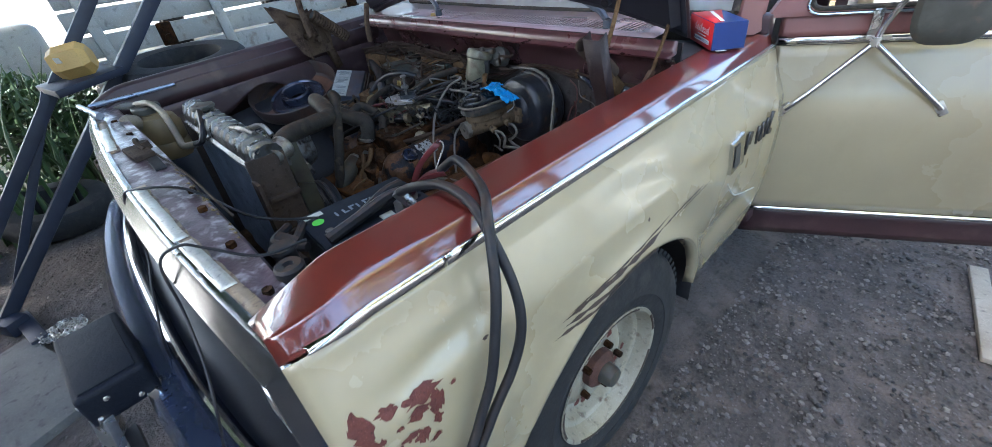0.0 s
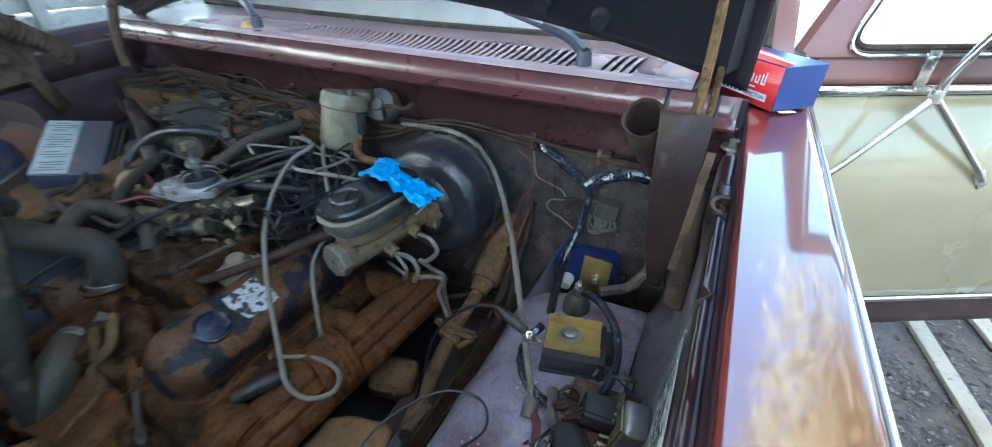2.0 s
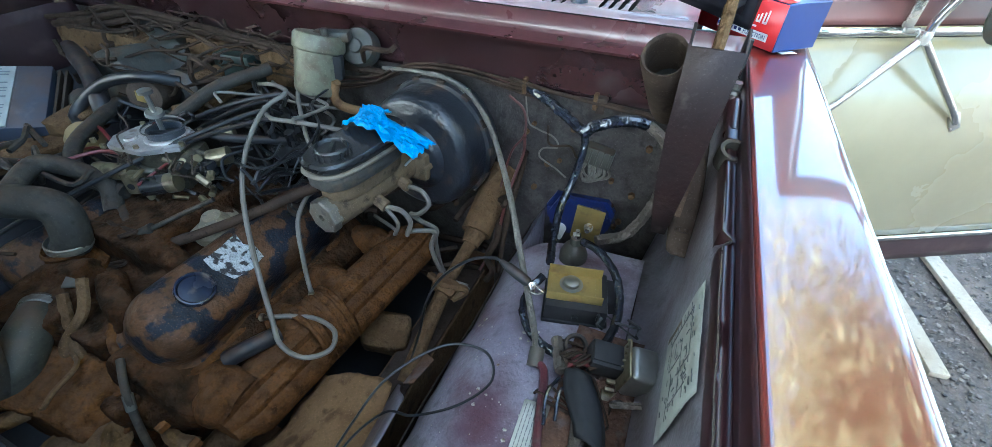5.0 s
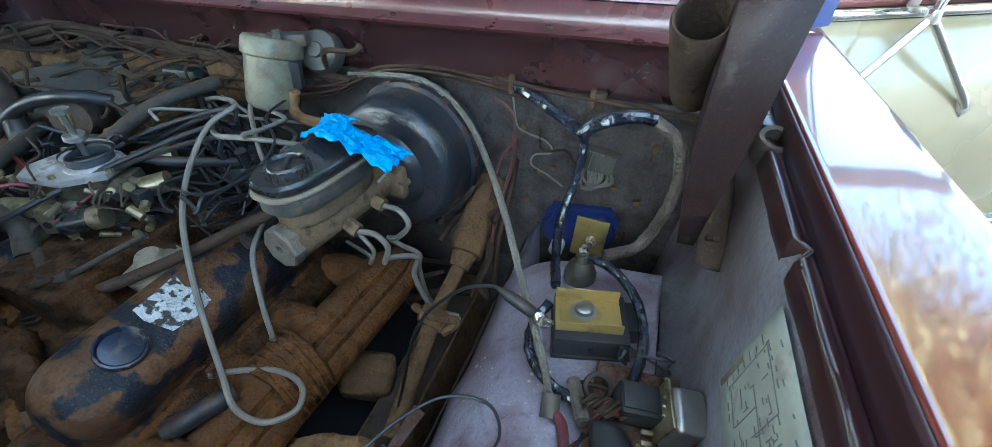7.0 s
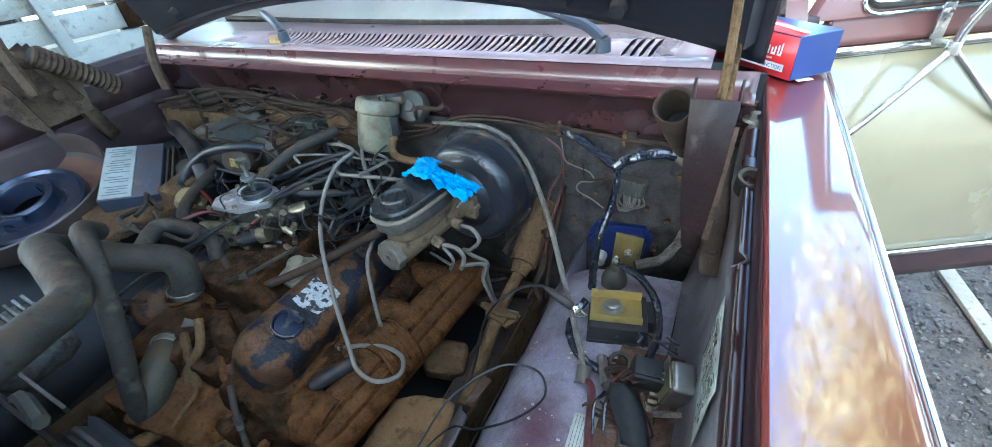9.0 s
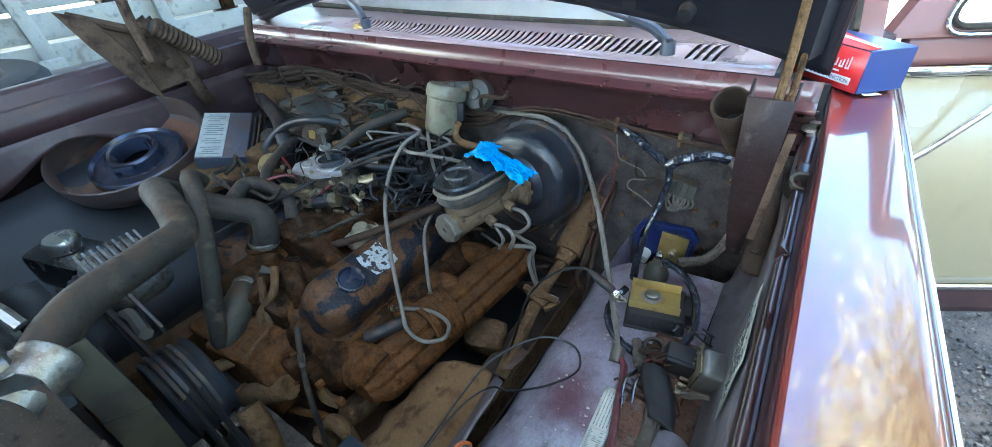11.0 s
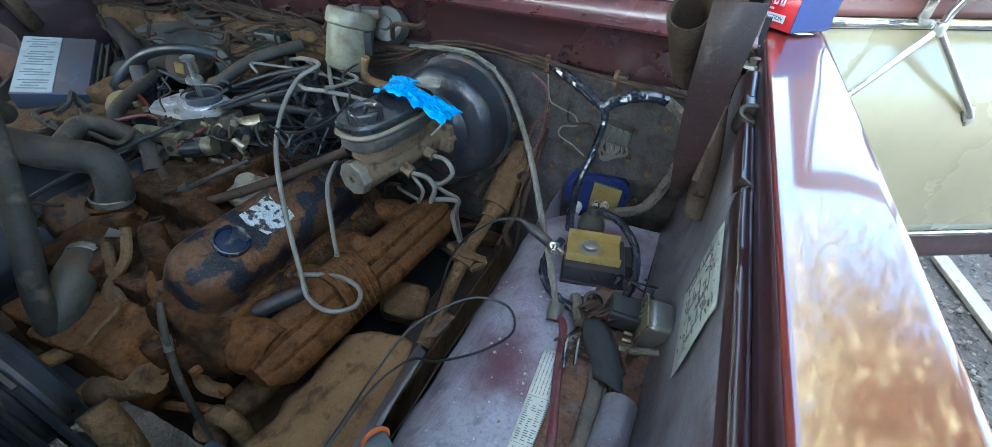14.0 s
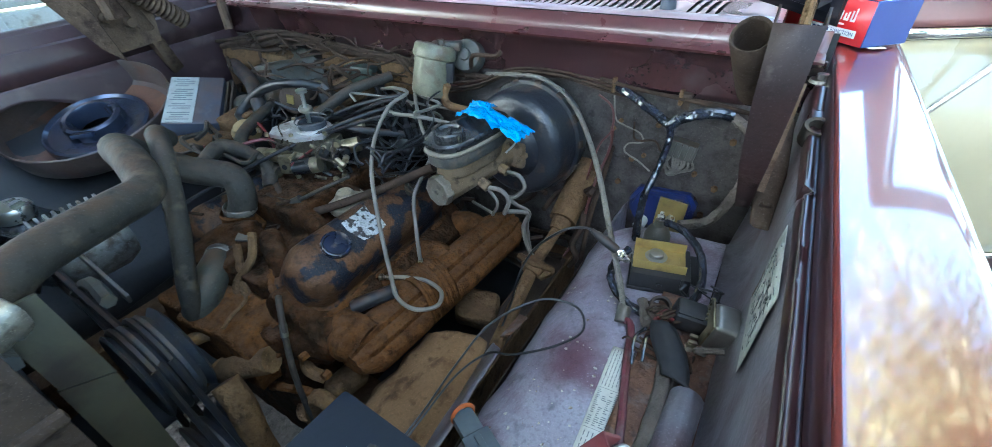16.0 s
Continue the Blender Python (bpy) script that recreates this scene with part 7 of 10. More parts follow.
tangle("wiring", 6, 5, (-0.30, -0.48, 0.87), (-0.05, -0.30, 0.93), 0.003, wire_red, 0.01)
tangle("wiring", 7, 20, (-0.55, -0.22, 0.93), (-0.10, -0.05, 1.03), 0.0042, wire_brown, 0.015, 5)
tangle("wiring", 9, 9, (-0.20, -0.64, 0.82), (0.0, -0.50, 0.87), 0.0036, wire_brown, 0.012, 5)
tangle("wiring", 10, 7, (-0.12, -0.74, 0.70), (0.10, -0.66, 0.80), 0.0034, mud, 0.012, 4)
tangle("wiring", 8, 10, (0.1, -0.16, 0.55), (0.5, -0.04, 0.80), 0.006, wire_brown, 0.02)


paper_plate = surface("worn_silver_label", (0.30, 0.31, 0.30), (0.22, 0.22, 0.20), 0.45, scale=30, fine=200, bump=0.05)
print_grey = surface("faint_grey_ink", (0.13, 0.14, 0.15), (0.11, 0.12, 0.13), 0.6, bump=0)


def build_far_side():
    # air cleaner pan set aside on the far side
    pan = thing("air_cleaner", (-0.62, -0.57, 0.90), "rusty black air cleaner pan with a blue steel inlet ring", "air cleaner")
    ax = Vector((0.237, -0.239, 1)).normalized()
    o = Vector((-0.738, -0.532, 0.958)) - ax * 0.074
    bm = B()
    lathe(bm, o, ax, [(0.05, 0.004), (0.10, -0.002), (0.15, 0.0), (0.178, 0.008), (0.178, 0.002), (0.15, -0.008), (0.10, -0.010), (0.05, -0.004)], 64)
    part("pan_floor", bm, surface("rusty_pan_inside", (0.17, 0.07, 0.034), (0.07, 0.036, 0.024), 0.7, scale=7, fine=120, bump=0.2, dust=(0.03, 0.024, 0.020), dust_at=0.6), pan, "rusty pan floor")
    bm = B()
    lathe(bm, o, ax, [(0.176, 0.006), (0.189, 0.016), (0.195, 0.040), (0.197, 0.072), (0.200, 0.076), (0.203, 0.073), (0.201, 0.04), (0.195, 0.010), (0.184, -0.002), (0.176, 0.0)], 64)
    part("rim", bm, surface("dark_rusty_rim", (0.095, 0.062, 0.050), (0.050, 0.038, 0.034), 0.42, scale=9, fine=130, bump=0.1, dust=(0.08, 0.038, 0.022), dust_at=0.62), pan, "dull black upright rim")
    bm = B()
    oc = o + Vector((0.030, -0.010, 0.006))
    lathe(bm, oc, ax, [(0.066, 0.0), (0.067, 0.014), (0.092, 0.018), (0.112, 0.016), (0.118, 0.024), (0.123, 0.020), (0.125, 0.0)], 56)
    part("inlet_flange", bm, blue_cover, pan, "blue-black steel flange", thick=0.002)
    bm = B()
    lathe(bm, oc, ax, [(0.050, 0.0), (0.050, 0.040), (0.054, 0.047), (0.061, 0.049), (0.068, 0.044), (0.070, 0.034), (0.070, 0.0)], 48)
    part("inlet_ring", bm, blue_cover, pan, "blue-black steel inlet ring")
    bm = B()
    p = o + Vector((0.01, 0.045, 0.035))
    cyl(bm, p, p + ax * 0.022, 0.017, 0.017, 16)
    q = o + Vector((0.10, -0.07, 0.028))
    box(bm, q, (0.05, 0.02, 0.012), Euler((0, 0, 0.8)).to_matrix(), 0.004)
    pieces("knob", bm, blue_cover, pan)
    bm = B()
    lathe(bm, o + Vector((0.045, 0.0, -0.02)), ax, [(0, 0.03), (0.022, 0.025), (0.03, 0.0)], 18)
    part("stud_seat", bm, plastic_tan, pan)
    # silver-faced module
    box_ = thing("engine_computer", (-0.50, -0.38, 0.90), "grey electronic module with a worn silver label beside the engine", "control unit")
    t = Matrix(((0.658, -0.661, 0.361), (0.739, 0.660, -0.139), (-0.146, 0.358, 0.922)))
    c = Vector((-0.5161, -0.3761, 0.9604))
    bm = B()
    box(bm, c + t @ Vector((0.012, 0, -0.024)), (0.128, 0.185, 0.044), t, 0.004)
    part("case", bm, blue_steel, box_, "blue-grey case")
    bm = B()
    box(bm, c + t @ Vector((-0.016, 0, -0.001)), (0.066, 0.176, 0.003), t, 0.001)
    part("label_plate", bm, paper_plate, box_, "worn silvery label with faint print")
    bm = B()
    for k in range(20):
        if k in (4, 11, 15):
            continue
        box(bm, c + t @ Vector((-0.016 + 0.004 * ((k * 7) % 3 - 1), 0.078 - 0.0082 * k, 0.0009)), (0.030 + 0.010 * ((k * 5) % 3), 0.0026, 0.0006), t)
    pieces("print_bar", bm, print_grey, box_)
    bm = B()
    for dx in (0.082, 0.094):
        box(bm, c + t @ Vector((dx, 0, -0.03)), (0.005, 0.19, 0.03), t, 0.001)
    pieces("bracket_rail", bm, hinge_dirt, box_)
    bm = B()
    box(bm, (-0.47, -0.40, 0.885), (0.20, 0.24, 0.02), Euler((0.05, 0.1, -0.3)).to_matrix(), 0.006)
    box(bm, (-0.40, -0.33, 0.90), (0.07, 0.09, 0.05), Euler((0.1, 0.1, 0.2)).to_matrix(), 0.012)
    part("far_bracket", bm, mud, truck, "dusty bracket below the module")
    # blower motor and heater parts on the firewall
    bm = B()
    lathe(bm, (-0.465, -0.02, 0.915), (0.1, -1, 0.15), [(0.10, 0.0), (0.10, 0.05), (0.075, 0.07), (0.068, 0.08), (0.066, 0.17), (0.062, 0.185), (0.045, 0.197), (0.014, 0.20), (0.012, 0.208), (0, 0.208)], 30)
    lathe(bm, (-0.29, -0.10, 0.915), (0.2, -1, 0.2), [(0.05, 0.0), (0.052, 0.07), (0.03, 0.09), (0, 0.09)], 24)
    pieces("blower_motor", bm, blower_grey, truck, "grey cylindrical blower motor")
    bm = B()
    box(bm, (-0.06, -0.035, 0.98), (0.13, 0.05, 0.08), None, 0.01)
    box(bm, (-0.25, -0.03, 0.99), (0.20, 0.05, 0.05), Euler((0, 0, 0.1)).to_matrix(), 0.01)
    box(bm, (-0.62, -0.06, 0.93), (0.34, 0.10, 0.16), None, 0.03)
    pieces("heater_box", bm, mud, truck, "dust-covered heater box")
    bm = B()
    for k, (x, dz) in enumerate(((-0.60, 0.0), (-0.57, 0.01), (-0.54, 0.0), (-0.62, 0.015))):
        tube(bm, [(x - 0.18, -0.10, 1.0 + dz), (x - 0.05, -0.09, 1.02 + dz), (x + 0.10, -0.06, 1.045 + dz), (x + 0.30, -0.05, 1.03 + dz), (x + 0.55, -0.05, 1.02 + dz * 0.5), (x + 0.75, -0.05, 1.015)], 0.009 - 0.001 * k, 8)
    pieces("loom", bm, wire_brown, truck, "thick dusty wiring loom along the firewall")
    # coolant filler below the pan
    bm = B()
    box(bm, (-0.50, -0.80, 0.80), (0.16, 0.10, 0.10), Euler((0.1, 0.2, 0.4)).to_matrix(), 0.02)
    part("far_tank", bm, black, truck, "black tank on the far side")
    bm = B()
    lathe(bm, (-0.50, -0.80, 0.85), (0.1, 0, 1), [(0.034, 0), (0.036, 0.02), (0.03, 0.03), (0, 0.032)], 22)
    part("tank_cap", bm, zinc, truck, "shiny metal cap")


build_far_side()


# ---- near side of the bay ----
def build_brakes():
    b = thing_part("brake_booster", truck)
    o, ax = Vector((0.345, -0.005, 0.905)), Vector((-0.10, -1, 0.03)).normalized()
    bm = B()
    lathe(bm, o, ax, [(0.09, 0.0), (0.105, 0.012), (0.118, 0.03), (0.122, 0.060), (0.122, 0.066), (0.127, 0.067), (0.1285, 0.073), (0.127, 0.079), (0.119, 0.080), (0.118, 0.086), (0.118, 0.122), (0.116, 0.134), (0.110, 0.143), (0.100, 0.148), (0.070, 0.152), (0.066, 0.158), (0.050, 0.166), (0, 0.168)], 56)
    part("booster_shell", bm, booster_black, b, "black round booster shell")
    bm = B()
    u, v, w = frame_of(ax)
    for k in range(14):
        a = k * math.tau / 14 + 0.2
        d = u * math.cos(a) + v * math.sin(a)
        box(bm, o + ax * 0.074 + d * 0.1275, (0.006, 0.016, 0.012), Matrix((d, w.cross(d), w)).transposed(), 0.001)
    pieces("crimp_tab", bm, hinge_dirt, b, "rusty crimped tabs round the seam")
    m = thing_part("master_cylinder", truck)
    f = o + ax * 0.166
    end = Vector((0.300, -0.368, 0.910))
    way = (end - f).normalized()
    bm = B()
    cyl(bm, f, end, 0.031, 0.029, 18)
    box(bm, f + way * 0.012, (0.10, 0.02, 0.055), None, 0.008)
    cyl(bm, f + way * 0.06, f + way * 0.06 + Vector((0.045, -0.005, -0.012)), 0.011, 0.011, 8)
    cyl(bm, f + way * 0.12, f + way * 0.12 + Vector((0.045, -0.005, -0.02)), 0.011, 0.011, 8)
    for dx in (-0.045, 0.045):
        cyl(bm, f + Vector((dx, 0.0, 0)), f + Vector((dx, -0.028, 0)), 0.008, 0.008, 6)
    part("cylinder_body", bm, cylinder_tan, m, "dusty cast cylinder body")
    bm = B()
    lathe(bm, end, way, [(0.026, -0.006), (0.0305, -0.002), (0.0305, 0.012), (0.0285, 0.015), (0.0065, 0.015), (0.0055, 0.010), (0, 0.010)], 8)
    part("end_plug", bm, plug_alloy, m, "grey faceted end plug with a centre hole", angle=20)
    mid = f.lerp(end, 0.58) + Vector((0, 0, 0.078))
    side = way.cross(Vector((0, 0, 1))).normalized()
    def slab(bm, wd, ln, z0, z1, round_=0.5):
        ring = []
        for z, k in ((z0, 0.94), (z0 + 0.006, 1.0), (z1 - 0.004, 1.0), (z1, 0.95)):
            row = []
            for a in steps(0, math.tau, 40)[:-1]:
                ex = wd * k * math.copysign(abs(math.sin(a)) ** 0.75, math.sin(a))
                ey = ln * k * math.copysign(abs(math.cos(a)) ** 0.65, math.cos(a))
                row.append(bm.verts.new(mid + side * ex + way * ey + Vector((0, 0, z))))
            ring.append(row)
        for p, q in zip(ring, ring[1:]):
            for k in range(40):
                bm.faces.new((p[k], p[(k + 1) % 40], q[(k + 1) % 40], q[k]))
        bm.faces.new(ring[0][::-1])
        bm.faces.new(ring[-1])
    bm = B()
    slab(bm, 0.034, 0.080, -0.058, -0.026)
    part("cast_neck", bm, cylinder_tan, m, "dusty cast neck under the reservoir")
    bm = B()
    slab(bm, 0.043, 0.094, -0.030, -0.004)
    part("reservoir", bm, reservoir_dust, m, "dusty grey reservoir body")
    bm = B()
    slab(bm, 0.0485, 0.101, -0.005, 0.003)
    part("reservoir_lip", bm, lip_dust, m, "tan dusty rubber lip")
    bm = B()
    slab(bm, 0.0455, 0.098, 0.003, 0.019)
    part("reservoir_lid", bm, black, m, "black reservoir lid")
    bm = B()
    cp = mid + way * 0.050 + Vector((0, 0, 0.017))
    lathe(bm, cp, (0, 0, 1), [(0.026, 0), (0.027, 0.007), (0.026, 0.011), (0.0235, 0.013), (0.0215, 0.008), (0.015, 0.007), (0.0, 0.007)], 30)
    box(bm, cp + Vector((0, 0, 0.0095)), (0.006, 0.040, 0.006), Euler((0, 0, 0.5)).to_matrix(), 0.002)
    for k in range(18):
        a = k * math.tau / 18
        box(bm, cp + Vector((0.027 * math.cos(a), 0.027 * math.sin(a), 0.0055)), (0.004, 0.005, 0.009), Euler((0, 0, a)).to_matrix(), 0.001)
    pieces("reservoir_cap", bm, black, m, "black ribbed filler cap")
    bm = B()
    for sd in (-1, 1):
        tube(bm, [mid - way * 0.085 + side * (0.046 * sd) + Vector((0, 0, z)) for z in (0.012, -0.012, -0.035)] + [mid - way * 0.06 + side * (0.040 * sd) + Vector((0, 0, -0.05))], 0.002, 6)
    pieces("bail_wire", bm, zinc_dark, m, "thin wire bail")
    # blue tape, crumpled, over the back of the lid
    bm = B()
    def tp(u, v):
        """The long strip: over the lid, then hanging off its side."""
        s, l = 0.046 - 0.150 * u, 0.016 - (0.036 + 0.022 * u) * v
        crease = 0.010 * abs(noise.noise((u * 5 + v * 3, v * 5, 2))) + 0.006 * abs(noise.noise((u * 13, v * 11, 7)))
        z = 0.022 + crease + 0.012 * math.sin(min(1, u * 1.6) * math.pi) - 0.06 * max(0, u - 0.62) ** 1.4
        edge = 0.012 * noise.noise((u * 9, v * 9, 4))
        p = mid - way * (0.045 + edge) + way * (l + 0.015) + side * (s + edge)
        return (p.x, p.y, p.z + z)
    sheet(bm, tp, steps(0, 1, 34), steps(0, 1, 14))
    def flapped(u, v):
        """A torn end that stands up, folded over itself."""
        s, l = 0.050 - 0.050 * u, -0.012 - 0.045 * v
        z = 0.022 + 0.010 * math.sin(v * 2.4) + 0.010 * abs(noise.noise((u * 7, v * 7, 12))) + 0.006 * noise.noise((u * 16, v * 16, 3))
        p = mid - way * 0.03 + way * l + side * (s + 0.010 * noise.noise((v * 8, u * 8, 1)))
        return (p.x, p.y, p.z + z)
    sheet(bm, flapped, steps(0, 1, 14), steps(0, 1, 14))
    solo("masking_tape", bm, blue_tape, "crumpled bright blue masking tape stuck over the brake reservoir", "tape", thick=0.0006, angle=18)
    # brake pipes
    bm = B()
    a = f + way * 0.06 + Vector((0.045, -0.005, -0.012))
    c = f + way * 0.12 + Vector((0.045, -0.005, -0.02))
    tube(bm, [a, a + Vector((0.03, -0.005, 0.0)), a + Vector((0.045, -0.01, -0.02)), a + Vector((0.025, -0.015, -0.045)), a + Vector((0.005, -0.01, -0.055)), a + Vector((0.02, 0.0, -0.075)), a + Vector((0.05, 0.0, -0.085)), a + Vector((0.04, 0.01, -0.13)), a + Vector((0.05, 0.02, -0.22)), a + Vector((0.10, 0.03, -0.26))], 0.0045, 8)
    tube(bm, [c, c + Vector((0.03, 0.0, 0.0)), c + Vector((0.045, 0.0, -0.02)), c + Vector((0.035, 0.0, -0.05)), c + Vector((0.03, 0.02, -0.06)), c + Vector((0.06, 0.05, -0.075)), c + Vector((0.05, 0.05, -0.12)), c + Vector((0.07, 0.06, -0.2)), c + Vector((0.11, 0.08, -0.23))], 0.0045, 8)
    tube(bm, [c + Vector((0.0, 0.0, -0.005)), c + Vector((0.02, -0.002, -0.03)), c + Vector((0.0, 0.01, -0.07)), c + Vector((-0.03, 0.05, -0.10)), c + Vector((-0.10, 0.08, -0.11))], 0.0035, 8)
    pieces("brake_pipe", bm, tube_grey, m, "bent steel brake pipes")
    bm = B()
    cyl(bm, (0.19, -0.335, 0.885), (0.255, -0.30, 0.925), 0.010, 0.010, 10)
    part("pcv_hose", bm, rubber_black, engine)


build_brakes()


def build_wiper_motor():
    w = thing_part("wiper_motor", truck)
    a, b = Vector((0.090, -0.125, 0.978)), Vector((0.100, -0.090, 1.094))
    bm = B()
    lathe(bm, a, b - a, [(0, 0), (0.022, 0), (0.040, 0.004), (0.043, 0.012), (0.045, 0.085), (0.049, 0.088), (0.050, 0.094), (0.048, 0.112), (0.044, 0.117), (0, 0.118)], 32)
    part("motor_can", bm, motor_grey, w, "pale grey motor can")
    bm = B()
    lathe(bm, Vector((0.150, -0.03, 1.05)), (0.2, -1, 0.5), [(0.038, 0.0), (0.038, 0.02), (0.034, 0.030), (0.014, 0.034), (0.012, 0.040), (0, 0.041)], 26)
    box(bm, (0.12, -0.08, 1.085), (0.07, 0.03, 0.02), Euler((0, 0, 0.4)).to_matrix(), 0.006)
    cyl(bm, (0.125, -0.105, 1.085), (0.125, -0.105, 1.105), 0.008, 0.008, 6)
    part("gear_case", bm, blower_grey, w, "stained gear case")
    bm = B()
    box(bm, (0.135, -0.105, 1.035), (0.03, 0.02, 0.045), Euler((0, 0.1, 0.4)).to_matrix(), 0.003)
    part("motor_plug", bm, black_dull, w)
    bm = B()
    tube(bm, [(0.17, -0.06, 1.035), (0.20, -0.09, 1.075), (0.26, -0.10, 1.082), (0.275, -0.095, 1.092)], 0.005, 6)
    pieces("motor_pipe", bm, wire_brown, w)
    bm = B()
    tube(bm, [(0.141, -0.118, 1.010), (0.130, -0.120, 0.985), (0.138, -0.122, 0.966), (0.165, -0.122, 0.960), (0.215, -0.122, 0.958), (0.255, -0.128, 0.952)], 0.0095, 10)
    part("vacuum_elbow", bm, tan_dust, w, "tan dusty rubber elbow")
    bm = B()
    tube(bm, [(0.130, -0.120, 1.00), (0.135, -0.187, 0.992), (0.188, -0.236, 0.978), (0.192, -0.296, 0.958), (0.165, -0.356, 0.952), (0.105, -0.358, 0.950)], 0.0024, 6)
    part("motor_lead", bm, wire_black, w)


build_wiper_motor()


def build_steering():
    bm = B()
    cyl(bm, (0.455, 0.0, 0.82), (0.452, -0.14, 0.745), 0.034, 0.032, 18)
    cyl(bm, (0.452, -0.14, 0.745), (0.450, -0.165, 0.732), 0.024, 0.018, 14)
    cyl(bm, (0.450, -0.165, 0.732), (0.438, -0.252, 0.690), 0.013, 0.013, 12)
    cyl(bm, (0.438, -0.27, 0.680), (0.440, -0.43, 0.60), 0.015, 0.015, 12)
    box(bm, (0.438, -0.255, 0.688), (0.05, 0.035, 0.04), Euler((0.45, 0.3, 0)).to_matrix(), 0.008)
    tube(bm, [(0.40, -0.25, 0.70), (0.44, -0.265, 0.705), (0.48, -0.25, 0.69), (0.46, -0.27, 0.675)], 0.008, 6)
    part("steering_shaft", bm, mud, truck, "dusty steering shaft and joint")
    bm = B()
    box(bm, (0.325, -0.325, 0.56), (0.10, 0.08, 0.07), Euler((0.3, 0.2, 0.4)).to_matrix(), 0.02, 3)
    bmesh.ops.subdivide_edges(bm, edges=bm.edges[:], cuts=2, use_grid_fill=True)
    for v in bm.verts:
        v.co += 0.005 * noise.noise_vector(v.co * 25)
    part("steering_box", bm, mud, truck, "steering box under thick dust", angle=60)
    bm = B()
    def tray(u, v):
        """A dust-covered shield: dished, its edges ragged."""
        a, b = Vector((0.325, -0.495, 0.645)).lerp(Vector((0.285, -0.84, 0.590)), u), Vector((0.452, -0.474, 0.664)).lerp(Vector((0.468, -0.84, 0.655)), u)
        q = a.lerp(b, v)
        rag = 0.010 * noise.noise((u * 9, v * 3, 6)) * (1 if v in (0.0, 1.0) or u == 0.0 else 0.3)
        return q + Vector((rag + 0.035 * math.sin(u * math.pi) * v, rag, 0.022 * math.sin(v * math.pi * 0.9) + 0.012 * math.sin(u * 5) * v + 0.004 * noise.noise((u * 11, v * 8, 3)) + 0.0016 * noise.noise((u * 40, v * 30, 8))))
    sheet(bm, tray, steps(0, 1, 44), steps(0, 1, 18))
    part("dust_shield", bm, tan_dust, truck, "tin shield under thick tan dust", thick=0.003, angle=70)
    bm = B()
    def plate(u, v):
        a, b = Vector((0.462, -0.470, 0.668)).lerp(Vector((0.478, -0.86, 0.655)), u), Vector((0.507, -0.515, 0.728)).lerp(Vector((0.535, -0.86, 0.745)), u)
        q = a.lerp(b, v)
        return q + Vector((0.004 * noise.noise((u * 6, v * 3, 1)), 0.006 * noise.noise((u * 4, v * 9, 2)) * (u == 0.0), 0.006 * math.sin(v * 3)))
    sheet(bm, plate, steps(0, 1, 24), steps(0, 1, 6))
    part("side_shield", bm, wall_grime_sheen, truck, "grey-purple tin strip beside the apron", thick=0.003, angle=70)
    bm = B()
    prism(bm, [(0.505, -0.44, 0.742), (0.530, -0.455, 0.760), (0.520, -0.50, 0.757), (0.500, -0.50, 0.742)], (0, 0, 0), (0, 0, 0.003))
    part("torn_edge", bm, rust_shelf, truck, "torn rusty edge of the apron")
    bm = B()
    tube(bm, [(0.140, -0.655, 0.800), (0.172, -0.678, 0.785), (0.187, -0.694, 0.745), (0.194, -0.706, 0.69), (0.198, -0.713, 0.62), (0.198, -0.715, 0.50)], 0.0055, 10)
    lead = part("sensor_lead", bm, rubber, engine, "dark dusty sensor lead")
    bm = B()
    cyl(bm, (0.176, -0.682, 0.776), (0.184, -0.691, 0.756), 0.0068, 0.0066, 12)
    part("collar", bm, alloy_dull, lead)


build_steering()


